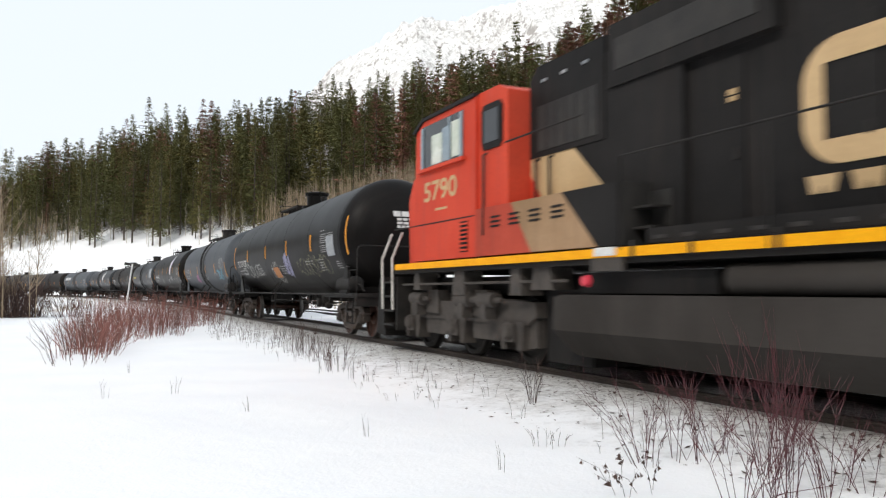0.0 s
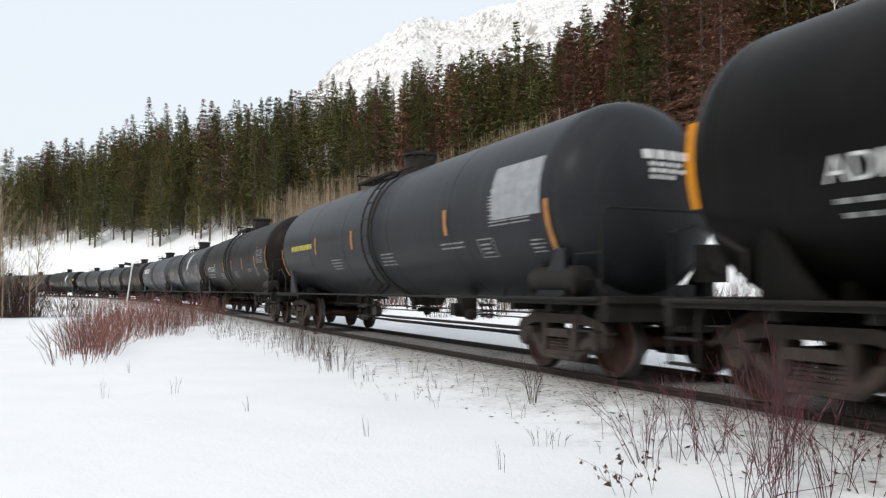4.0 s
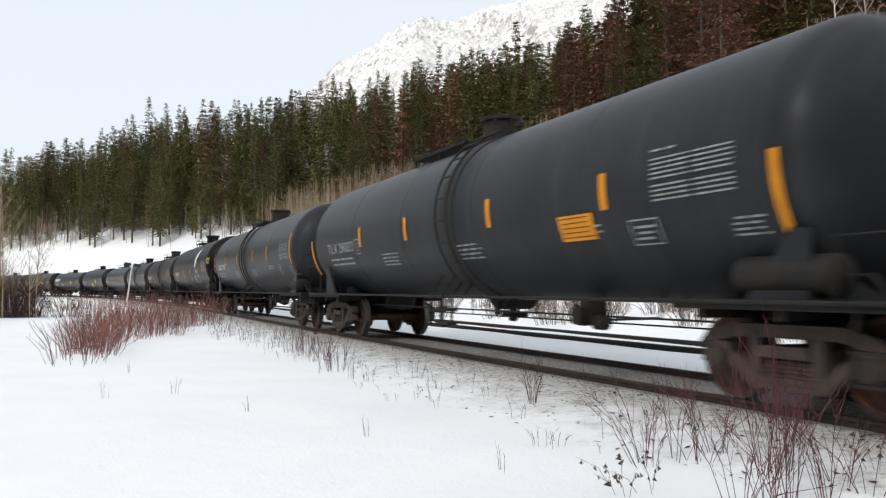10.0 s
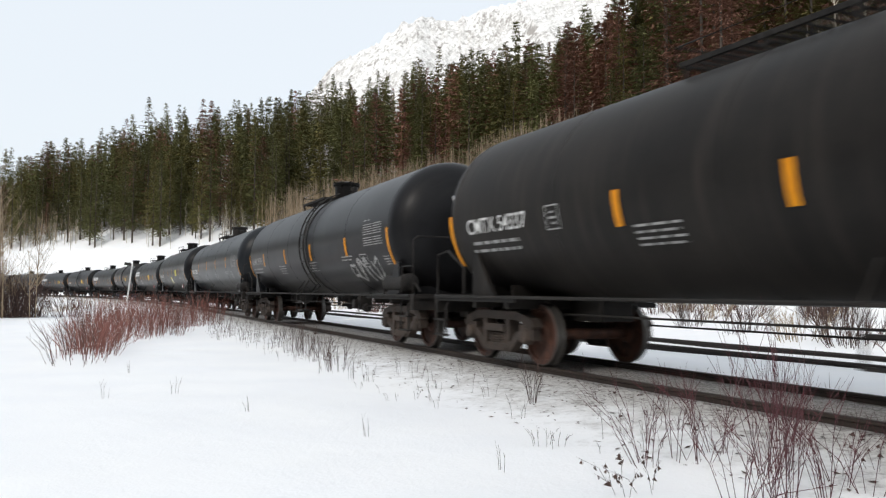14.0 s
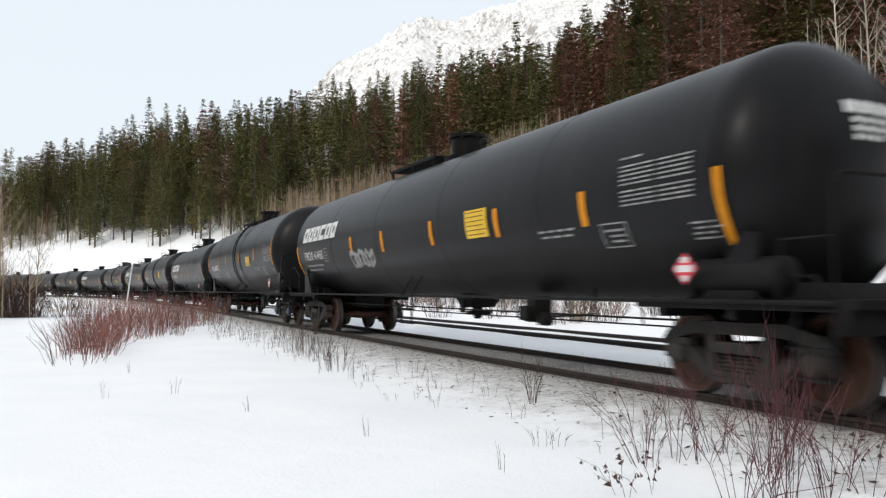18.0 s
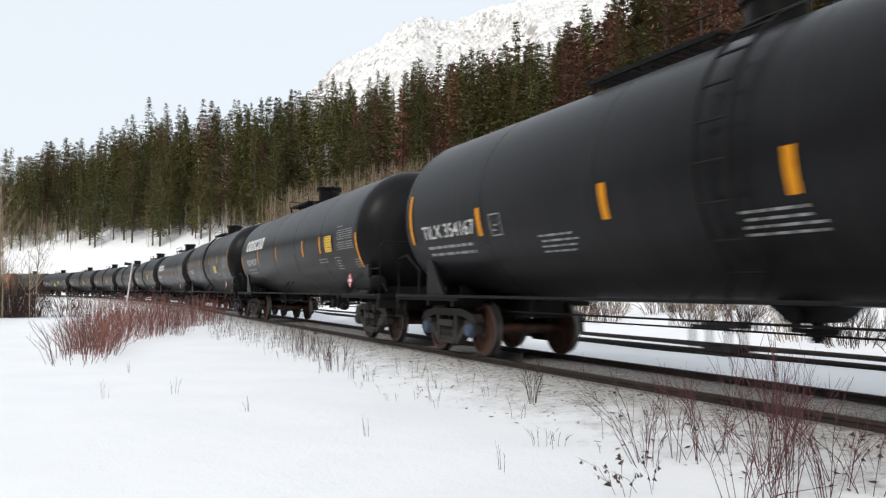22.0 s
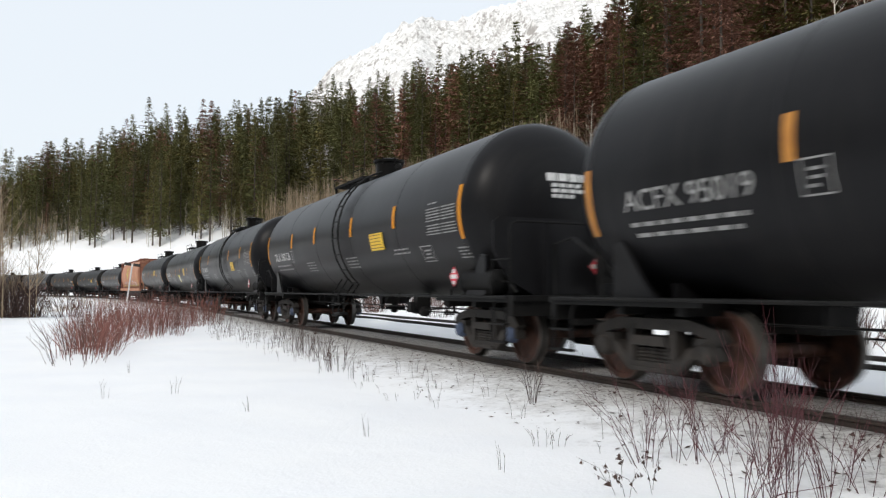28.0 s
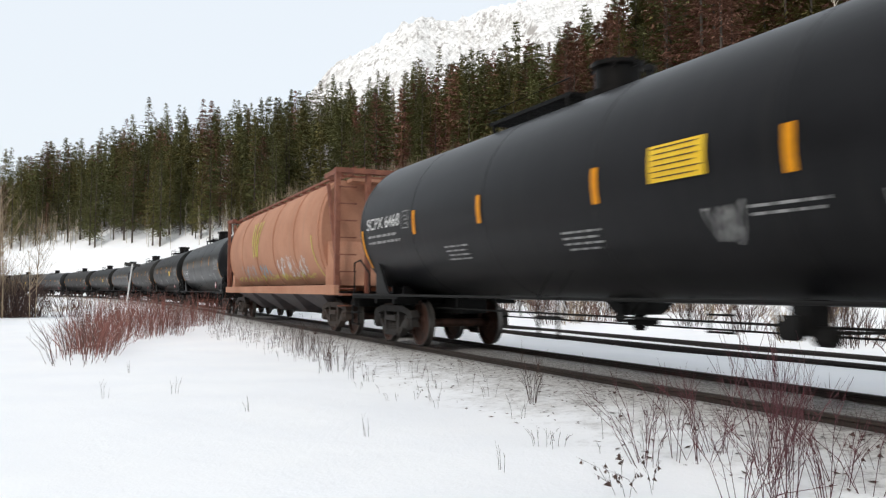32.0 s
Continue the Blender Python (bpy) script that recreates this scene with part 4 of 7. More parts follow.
def car_1(c, h):
    part("patch_panel", patch(h - 2.95, h - 2.3, skin_v(2.0), skin_v(2.5), 0.014).mesh("patch_panel", 0, False), PALE, c)
    scrawl(c, h - 14.9, 3.2, 1.85, 0.5, SPRAY, 1, 0.05, 7)
    part("rust_sign", patch(h - 9.7, h - 8.9, skin_v(1.55), skin_v(1.88), 0.016).mesh("rust_sign", 0, False), ORANGE, c, "rusty orange square")
    scrawl(c, h - 10.0, 1.4, 1.7, 0.75, SPRAY, 2, 0.04, 6)
    scrawl(c, h - 7.9, 0.7, 1.9, 0.8, LILAC, 3, 0.075, 6)
    scrawl(c, h - 6.3, 3.2, 1.8, 0.6, PALELIME, 4, 0.022, 9)


def car_2(c, h):
    scrawl(c, h - 4.3, 1.5, 1.85, 0.5, CYAN, 5, 0.05, 5)
    scrawl(c, h - 12.0, 0.8, 1.75, 0.35, PINK, 6, 0.2, 4)


def car_3(c, h):
    leaf_logo(c, h - 6.2, 2.9, 1.0)


def car_4(c, h):
    part("patch_panel", patch(h - 3.4, h - 2.0, skin_v(2.2), skin_v(3.0), 0.014).mesh("patch_panel", 0, False), PALE, c)
    bars_on(c, h - 16.0, 2.4, 2.4, 1, 0.2, 0.14, LIME, 9)


def car_6(c, h):
    leaf_logo(c, h - 6.6, 2.9, 0.8, False)
    scrawl(c, h - 12.5, 1.7, 1.9, 0.62, CHALK, 11, 0.024, 11)
    scrawl(c, h - 9.0, 1.3, 2.1, 0.5, CHALK, 12, 0.026, 8)


def company_at(st, width, z):
    return lambda c, h: company_blocks(c, h - st, width, z, 0.4)


def yellow_sign(st, w=0.8, hh=0.36, z=2.27, mat=None):
    return lambda c, h: sign_on(c, h - st, w, z + hh / 2, hh, mat or YELLOW, "yellow warning sign with small print")


def both(*deeds):
    def do(c, h):
        for d in deeds:
            d(c, h)
    return do


def car_11(c, h):
    leaf_logo(c, h - 5.7, 2.95, 0.8, False)
    scrawl(c, h - 1.75, 1.15, 2.62, 0.34, LIME, 15, 0.04, 6)
    scrawl(c, h - 13.7, 3.4, 1.9, 0.75, PALELIME, 16, 0.03, 11)
    scrawl(c, h - 7.0, 2.0, 1.75, 0.5, SPRAY, 17, 0.05, 6)


def scribble(st, w, z, hh, mat, seed, thick=0.07):
    return lambda c, h: scrawl(c, h - st, w, z, hh, mat, seed, thick, 6)


def note_plate(st, z):
    def do(c, h):
        v = skin_v(z)
        part("notice_plate", patch(h - st, h - st + 0.62, v - 0.24, v + 0.24, 0.016, slant=-0.1).mesh("notice_plate", 0, False), LEMON, c, "yellow notice plate with a white corner")
        part("notice_corner", patch(h - st + 0.2, h - st + 0.57, v - 0.2, v + 0.1, 0.02, slant=-0.1).mesh("notice_corner", 0, False), WHITE, c)
    return do


MARKS = [
    dict(paint="worn", mark="TILX 291270", mark_st=15.9, mark_w=1.75, ticks=(4.5, 7.4, 10.5, 13.8), tick_z=2.41, extra=car_1, label="black tank car with white and yellow graffiti and an orange square"),
    dict(paint="grey", mark="ADMX 28988", mark_st=16.66, mark_w=1.85, mark_z=2.22, ticks=(4.94, 8.07, 11.25, 14.3), tick_z=2.17, band=(0.5, GRIME, 8.75), mark_mat=CHALK, extra=car_2, label="grey tank car with a dark ladder ring and faint cyan scribble"),
    dict(paint="worn", mark="ADMX 28822", mark_st=15.65, mark_w=2.0, ahead=0.35, ticks=(5.1, 8.22, 11.12, 13.98), tick_z=2.53, extra=car_3, label="black tank car with a white and violet lozenge logo"),
    dict(paint="slate", ticks=(5.1, 10.3, 13.4), tick_z=2.3, band=(0.22, GRIME, 9.0), amber=AMBER_OLD, extra=car_4, label="slate grey tank car with a pale square patch"),
    dict(paint="brown", mark="WCHX 25256", mark_st=16.16, mark_w=2.1, ticks=(3.81, 6.46, 8.95, 11.18, 13.77), tick_z=2.18, band=(0.4, GRIME, 10.0), amber=AMBER_OLD, label="brownish black tank car with a dark ring and dull amber tape"),
    dict(paint="slate", mark="ADMX 25218", mark_st=16.24, mark_w=1.9, mark_z=2.26, ticks=(5.0, 8.3, 11.63, 14.22), tick_z=2.15, band=(0.7, GRIME, 10.0), mark_mat=CHALK, extra=car_6, label="slate grey tank car with white lozenge and dark ring"),
    dict(paint="grey", mark="PROX 74512", mark_st=15.9, mark_w=1.8, ticks=(4.9, 8.23, 10.88, 13.58), tick_z=2.31, band=(1.05, SPILL, 9.9), mark_mat=CHALK, extra=company_at(15.9, 3.5, 2.78), label="grey tank car with white logo blocks and a black spill"),
    dict(paint="brown", mark="TILX 290075", mark_st=16.4, mark_w=1.95, mark_z=2.2, ticks=(4.93, 7.85, 11.08, 14.0), tick_z=2.13, band=(0.25, GRIME, 8.5), mark_mat=CHALK, label="dull brown-black tank car with a thin ring"),
    dict(paint="slate", mark="TILX 290033", mark_st=15.9, ticks=(4.38, 7.3, 10.69, 13.39), tick_z=2.32, band=(0.45, GRIME, 8.8), mark_mat=CHALK, extra=yellow_sign(5.4, 0.75, 0.34, 1.93, AMBER), label="slate grey tank car with an amber sign and ladder ring"),
    dict(paint="slate", mark="GATX 36145", box_gap=0.52, mark_st=16.5, mark_w=1.95, ticks=(5.45, 8.0, 11.3, 14.35), tick_z=2.4, band=(0.4, GRIME, 9.9), label="slate grey tank car with a clear white number"),
    dict(paint="worn", mark="ADMX 28609", mark_st=16.3, mark_w=2.1, ticks=(5.02, 8.35, 11.32, 14.1), tick_z=2.11, extra=car_11, label="black tank car with a white lozenge and yellow scribbles"),
    dict(paint="dusty", mark="CMTX 54337", box_gap=0.52, mark_st=16.3, mark_w=1.8, ticks=(4.71, 6.36, 7.79, 9.96, 12.45), tick_z=2.11, band=(0.3, GRIME, 7.8), label="dull black tank car with a dark ring and amber tape"),
    dict(paint="black", mark="ADMX 29795", mark_st=16.4, mark_w=1.8, ticks=(4.88, 8.12, 11.19, 14.32), tick_z=2.16, band=(0.22, GRIME, 8.6), mark_mat=CHALK, extra=scribble(4.9, 2.0, 1.6, 0.6, CHALK, 18), label="black tank car with grey chalky graffiti"),
    dict(paint="slate2", mark="NATX 252281", box_gap=0.52, mark_st=16.86, mark_w=2.1, ticks=(4.9, 8.0, 11.0, 14.1), tick_z=2.36, label="dark slate tank car with a bold white number"),
    dict(paint="black", mark="SCPX 6011", mark_st=15.63, mark_w=1.75, ticks=(4.82, 8.37, 10.76, 13.57), tick_z=2.3, amber=AMBER_OLD, extra=both(yellow_sign(6.68, 0.75, 0.42, 2.27, LEMON), note_plate(9.22, 1.8)), label="black tank car with a lemon sign and a notice plate"),
    dict(paint="black", mark="PROX 41450", mark_st=17.78, mark_w=1.75, mark_z=2.07, ticks=(4.28, 6.55, 8.99, 11.54, 13.6), tick_z=2.16,
         extra=both(company_at(17.88, 3.1, 2.65), yellow_sign(7.56, 0.74, 0.45, 2.2), scribble(13.7, 1.5, 1.85, 0.55, CHALK, 21, 0.09)), label="long black tank car with white logo blocks and a yellow sign"),
    dict(paint="black", mark="TILX 360405", mark_st=15.9, mark_w=1.95, ticks=(5.2, 8.27, 11.6, 13.82), tick_z=2.42, extra=yellow_sign(6.8, 0.75, 0.34, 2.22), caps=0, label="black tank car with a yellow sign and blue bearing caps"),
    dict(paint="black", mark="PROX 43350", mark_st=15.8, mark_w=1.85, mark_z=2.03, ticks=(4.33, 7.7, 11.14, 13.47), tick_z=2.16, extra=company_at(15.8, 3.5, 2.57), label="black tank car with white slanted logo blocks"),
    dict(paint="black", mark="TILX 354167", box_gap=0.52, mark_st=15.97, mark_w=2.0, ticks=(4.94, 7.92, 10.62, 13.8), tick_z=2.2, extra=yellow_sign(6.21, 0.75, 0.45, 2.3), caps=0, label="black tank car with a square yellow sign"),
    dict(paint="black", mark="PROX 44230", mark_st=15.5, mark_w=1.8, ticks=(5.1, 6.92, 10.36, 13.33), tick_z=2.3, extra=both(company_at(15.56, 3.1, 2.77), yellow_sign(4.6, 0.6, 0.4, 2.3)), label="black tank car with white logo blocks and a small yellow sign"),
    dict(paint="black", mark="TILX 360130", mark_st=15.9, mark_w=1.95, ticks=(4.95, 7.7, 11.1, 13.8), tick_z=2.6, extra=yellow_sign(6.18, 0.75, 0.32, 2.1), caps=0, label="black tank car with a wide yellow sign"),
    dict(paint="black", mark="PROX 44664", mark_st=15.9, mark_w=1.8, ticks=(5.06, 7.71, 10.73, 13.38), tick_z=2.27, extra=company_at(15.87, 3.5, 2.79), label="black tank car with white slanted logo blocks"),
    dict(paint="black", mark="TILX 350271", mark_st=15.8, ticks=(4.95, 7.7, 11.1, 13.8), tick_z=2.55, extra=yellow_sign(6.2, 0.75, 0.42, 2.25), caps=0, label="black tank car with a yellow sign"),
    dict(paint="black", mark="ACFX 95019", box_gap=0.52, mark_st=15.54, mark_w=1.9, ticks=(4.73, 7.43, 10.45, 13.21), tick_z=2.5, amber=AMBER_OLD, mark_mat=CHALK, extra=yellow_sign(6.0, 0.9, 0.3, 1.77, OLIVE), label="black tank car with a dull olive sign and faded amber tape"),
    dict(paint="black", mark="TILX 360126", mark_st=15.84, mark_w=1.95, ticks=(5.15, 7.9, 11.06, 13.56), tick_z=2.58, extra=yellow_sign(6.6, 0.8, 0.36, 2.15), caps=0, label="black tank car with a yellow sign and blue bearing caps"),
    dict(paint="black", mark="TILX 360159", mark_st=15.81, mark_w=1.9, ticks=(4.45, 7.26, 9.76, 13.5), tick_z=2.62, extra=yellow_sign(6.78, 0.8, 0.36, 2.12), caps=0, label="black tank car with a yellow sign"),
    dict(paint="black", mark="SCMX 6246", mark_st=15.87, mark_w=1.9, mark_z=2.2, ticks=(5.0, 8.5, 10.78, 13.54), tick_z=2.27, amber=AMBER_OLD, extra=both(yellow_sign(6.86, 0.72, 0.42, 2.25), note_plate(9.35, 1.88), scribble(13.0, 1.5, 1.98, 0.75, SPRAY, 27, 0.04)), label="black tank car with a yellow sign, a notice plate and graffiti"),
    dict(paint="black", mark="SCPX 6468", mark_st=15.88, mark_w=1.85, mark_z=2.52, ticks=(4.85, 7.71, 10.74, 13.33), tick_z=2.4, extra=both(yellow_sign(6.71, 0.85, 0.4, 2.5), scribble(5.95, 0.42, 1.8, 0.5, CHALK, 31, 0.018)), label="black tank car with a yellow sign and white number"),
]
# three builds of tank: older ones, slim ones with low tape, and wide ones with a shield and high tape
OLD = dict(plac=False, gaps=(1.92, 1.15), tape=(1.85, 1.02, 1.58, 2.38))
SLIM = dict(size=1.48, gaps=(2.1, 1.2), tape=(2.03, 1.3, 1.62, 2.42), iron=BLACKSTEEL)
WIDE = dict(size=1.535, gaps=(2.12, 1.2), tape=(2.14, 1.2, 1.98, 2.87), shield=True, iron=BLACKSTEEL, ladder_st=8.75)
OWN = {0: dict(size=1.48, tape=(1.25, 1.0, 1.98, 2.88)), 1: dict(size=1.475), 7: dict(size=1.47, print_block=False), 14: dict(size=1.515, ahead=0.42), 2: dict(size=1.5, tape=(1.8, 0.95, 1.97, 2.85)), 4: dict(size=1.42, tape=(1.8, 0.85, 1.85, 2.65)), 5: dict(size=1.4),
       6: dict(tape=(1.85, 1.18, 1.6, 2.38)), 8: dict(size=1.465, tape=(1.82, 0.75, 1.56, 2.43)), 9: dict(tape=(2.04, 0.92, 1.94, 2.87)), 10: dict(size=1.505, tape=(1.96, 1.02, 1.58, 2.36)),
       11: dict(size=1.42, shield=True, tape=(1.7, 1.03, 1.55, 2.37)), 12: dict(tape=(1.98, 1.05, 1.6, 2.42)), 15: dict(fine_print=False, size=1.43, tape=(1.97, 1.2, 1.6, 2.37)), 17: dict(fine_print=False, size=1.46, tape=(2.02, 1.42, 1.64, 2.4)),
       16: dict(size=1.51), 18: dict(tape=(2.2, 1.36, 1.98, 2.88)), 19: dict(fine_print=False, tape=(2.05, 1.4, 1.66, 2.44)), 20: dict(tape=(2.1, 0.98, 2.0, 2.95)), 21: dict(fine_print=False, size=1.505, tape=(1.97, 1.4, 1.72, 2.5)),
       23: dict(ladder_st=9.4, gaps=(2.1, 1.38), tape=(2.1, 1.36, 1.8, 2.6)), 24: dict(size=1.515), 25: dict(size=1.51, tape=(2.14, 0.9, 2.0, 2.9)), 27: dict(size=1.52)}
for i, spec in enumerate(MARKS):
    build = OLD if i < 14 else (WIDE if i in (16, 18, 20, 22, 24, 25) else SLIM)
    tank_car(JOINTS[i], JOINTS[i + 1], seed=i * 31, **{**spec, **build, **OWN.get(i, {})})
FIRST_TAIL = JOINTS[-1] + 18.2
for i in range(11):
    tank_car(FIRST_TAIL + i * 17.9, FIRST_TAIL + (i + 1) * 17.9, ("black", "worn", "dusty")[i % 3], "black tank car with amber tape on its side", mark="" if i else "TILX 354009", seed=900 + i * 7,
             extra=yellow_sign(6.2, 0.7, 0.36, 2.3) if i % 3 == 1 else None, **SLIM)


# ---- the covered hopper ----
SALMON = tank_paint("faded_salmon_paint", (0.4, 0.2, 0.13), (0.5, 0.275, 0.185), (0.36, 0.23, 0.17), 0.8)
RUSTRED = surface("rust_red_frame_paint", (0.16, 0.055, 0.035), (0.26, 0.1, 0.06), 3, 0.8, 0, 0.2, 50)
BIN = surface("dark_grey_bin_paint", (0.05, 0.045, 0.05), (0.1, 0.085, 0.085), 2, 0.7, 0, 0.2, 40)


def hopper_car(front, back):
    car = tagged(new("hopper_car"), "salmon-coloured covered grain hopper car with graffiti and rusty ends", "hopper car", "cars of the train")
    h = 8.95
    # bowed body
    n = 14
    prof = []
    for k in range(n + 1):
        a = radians(-58 + 116 * k / n)
        prof.append((-(0.55 + 1.0 * math.cos(a)), 2.65 + 1.6 * math.sin(a)))
    ring = prof + [(-y, z) for y, z in reversed(prof)]
    sh = Shape()
    m = len(ring)
    stations = [-7.1, -6.9, 6.9, 7.1]
    for x in stations:
        f = 0.98 if abs(x) > 7 else 1.0
        sh.v += [(x, y * f, z) for y, z in ring]
    sh.f = [(i * m + k, i * m + (k + 1) % m, (i + 1) * m + (k + 1) % m, (i + 1) * m + k) for i in range(3) for k in range(m)] + [tuple(range(m)), tuple(range(3 * m, 4 * m))]
    part("body", sh.mesh("hopper_body", 40), SALMON, car)
    for x in (-6.9, -4.2, -1.4, 1.4, 4.2, 6.9):
        part("body_seam", kept("hopper_seam", lambda: Shape().tube([(0, y - 0.012, z) for y, z in prof], 0.018, 5)), SALMON, car, at=pose(x, 0, 0))
    part("roof", Shape().prism([(-7.6, 3.94), (7.6, 3.94), (7.6, 4.02), (-7.6, 4.02)], -0.85, 0.85), SALMON, car)
    part("roof_hatch", Shape().prism([(-6.5, 4.02), (6.5, 4.02), (6.5, 4.14), (-6.5, 4.14)], -0.28, 0.28), SALMON, car)
    for y in (-1.0, 0.75):
        deck = part("roof_walkway", kept("roof_walkway", lambda: Shape().box(-8.2, 8.2, 0, 0.04, 4.16, 4.22).box(-8.2, 8.2, 0.24, 0.28, 4.16, 4.22)), RUSTRED, car, at=pose(0, y, 0))
    for k in range(17):
        part("walkway_bracket", kept("walkway_bracket", lambda: Shape().box(-0.03, 0.03, -1.02, 1.02, 4.12, 4.17)), RUSTRED, car, at=pose(-8 + k, 0, 0))
    for y in (-1.52, 1.4):
        part("side_sill", Shape().box(-8.3, 8.3, y, y + 0.12, 1.02, 1.26), SALMON, car)
    part("centre_sill", Shape().box(-8.4, 8.4, -0.3, 0.3, 0.75, 1.05), BIN, car)
    for k in range(4):
        x = -4.95 + 3.3 * k
        part("hopper_bin", kept("hopper_bin", lambda: Shape().add(
            [(-1.5, -1.38, 1.1), (1.5, -1.38, 1.1), (1.5, 1.38, 1.1), (-1.5, 1.38, 1.1), (-0.4, -0.5, 0.42), (0.4, -0.5, 0.42), (0.4, 0.5, 0.42), (-0.4, 0.5, 0.42)],
            [(0, 1, 2, 3), (4, 5, 6, 7), (0, 1, 5, 4), (1, 2, 6, 5), (2, 3, 7, 6), (3, 0, 4, 7)])), BIN, car, "dark sloping discharge bin", pose(x, 0, 0))
    for end in (1, -1):
        turn = pose(0, 0, 0, 0, 0, 0 if end > 0 else 180)
        part("slope_sheet", kept("slope_sheet", lambda: Shape().add([(6.95, -1.35, 2.6), (6.95, 1.35, 2.6), (8.0, 1.3, 1.25), (8.0, -1.3, 1.25), (6.95, -1.35, 1.2), (6.95, 1.35, 1.2)],
                                                                   [(0, 1, 2, 3), (0, 3, 4), (1, 5, 2), (3, 2, 5, 4), (0, 4, 5, 1)])), SALMON, car, at=turn)
        for y in (-1.42, -0.62, 0.62, 1.42):
            part("end_post", kept("end_post", lambda: Shape().box(8.1, 8.24, -0.06, 0.06, 1.02, 4.12)), RUSTRED, car, at=turn @ pose(0, y, 0))
        part("end_brace", kept("end_brace", lambda: Shape().tube([(7.1, -1.35, 3.87), (8.15, -1.35, 1.3)], 0.06, 4)), RUSTRED, car, at=turn)
        part("end_brace", kept("end_brace2", lambda: Shape().tube([(7.1, 1.35, 3.87), (8.15, 1.35, 1.3)], 0.06, 4)), RUSTRED, car, at=turn)
        part("end_beam", kept("end_beam", lambda: Shape().box(8.05, 8.3, -1.5, 1.5, 4.04, 4.16)), RUSTRED, car, at=turn)
        for y in (-1.38, 1.38):
            part("top_beam", kept("top_beam", lambda: Shape().box(7.1, 8.05, -0.08, 0.08, 4.02, 4.14)), RUSTRED, car, at=turn @ pose(0, y, 0))
        for k in range(8):
            part("ladder_rung", kept("hopper_rung", lambda: Shape().tube([(8.28, -1.42, 0), (8.28, -0.95, 0)], 0.018, 5)), RUSTRED, car, at=turn @ pose(0, 0, 0.75 + 0.42 * k))
        part("end_platform", kept("hopper_deck", lambda: Shape().box(7.2, 8.5, -1.4, 1.4, 1.0, 1.05)), RUSTRED, car, at=turn)
        part("coupler", kept(("coupler", 17.9), lambda: coupler(17.9)), TRUCK, car, at=turn)
    # yellow emblem of plain ears and the scribbles low on the side, laid on the bowed skin
    def skin(u, z):
        a = math.asin(max(-1, min(1, (z - 2.65) / 1.6)))
        return (u, -(0.55 + 1.0 * math.cos(a)) - 0.014, z)
    sh = Shape()
    for k, (a, b) in enumerate(((-0.7, -0.25), (-0.3, 0.1), (0.35, 0.2), (0.8, 0.35))):
        pts = [(a + (b - a) * q / 6, 3.55 - 1.25 * q / 6) for q in range(7)]
        for (x0, z0), (x1, z1) in zip(pts, pts[1:]):
            sh.add([skin(-1.6 + x0 - 0.07, z0), skin(-1.6 + x0 + 0.07, z0), skin(-1.6 + x1 + 0.07, z1), skin(-1.6 + x1 - 0.07, z1)], [(0, 1, 2, 3)])
    part("emblem", sh.mesh("emblem", 0, False), LIME, car, "faded yellow wheat-ear emblem")
    rnd = random.Random(77)
    for mat, u0, u1, z0, amp in ((WHITE, 1.8, 5.2, 1.85, 0.35), (PALE, -4.6, -2.0, 1.8, 0.25), (LIME, -6.0, 5.8, 1.55, 0.12), (CYAN, -0.9, 0.6, 1.8, 0.25)):
        sh = Shape()
        x = u0
        while x < u1:
            pts = [(x + rnd.uniform(-0.15, 0.3) * q / 3, z0 + rnd.uniform(-amp, amp)) for q in range(6)]
            for (xa, za), (xb, zb) in zip(pts, pts[1:]):
                sh.add([skin(xa - 0.03, za), skin(xa + 0.03, za), skin(xb + 0.03, zb), skin(xb - 0.03, zb)], [(0, 1, 2, 3)])
            x += rnd.uniform(0.25, 0.5)
        part("graffiti", sh.mesh("graffiti", 0, False), mat, car, "spray-painted scribble")["kind"] = "stuff"
    sh = Shape()
    pts = [(6.2 + 0.4 * (q / 8) ** 2, 2.6 - 1.1 * q / 8) for q in range(9)]
    for (x0, z0), (x1, z1) in zip(pts, pts[1:]):
        sh.add([skin(x0 - 0.04, z0), skin(x0 + 0.04, z0), skin(x1 + 0.04, z1), skin(x1 - 0.04, z1)], [(0, 1, 2, 3)])
    part("end_reflector", sh.mesh("end_reflector", 0, False), LIME, car)
    sets = add_truck(car, h - 2.05) + add_truck(car, -h + 2.05)
    CARS.append((car, (front + back) / 2, h - 2.05, sets))


hopper_car(JOINTS[-1], FIRST_TAIL)

# ---- the rear locomotive, cab towards the tank cars ----
LRED = tank_paint("locomotive_red_paint", (0.52, 0.05, 0.025), (0.6, 0.075, 0.04), (0.35, 0.06, 0.045), 0.45)
LBLACK = tank_paint("locomotive_black_paint", (0.0155, 0.0147, 0.0146), (0.026, 0.0243, 0.0235), (0.042, 0.035, 0.031), 0.55)
CREAM = tank_paint("dusty_cream_paint", (0.48, 0.33, 0.175), (0.58, 0.41, 0.23), (0.36, 0.25, 0.15), 0.6)
DUSTY = tank_paint("dust_browned_cream_paint", (0.27, 0.17, 0.095), (0.38, 0.25, 0.15), (0.2, 0.13, 0.085), 0.75)
DUSTRED = tank_paint("dusty_red_paint", (0.36, 0.055, 0.035), (0.46, 0.08, 0.05), (0.25, 0.07, 0.05), 0.65)
LTRUCK = surface("dusty_brown_truck_casting", (0.038, 0.032, 0.028), (0.075, 0.064, 0.056), 4, 0.85, 0, 0.3, 50)
SILL = surface("yellow_sill_stripe", (0.8, 0.34, 0.003), (0.88, 0.41, 0.006), 4, 0.6, 0, 0.05, 60, spec=0.15)
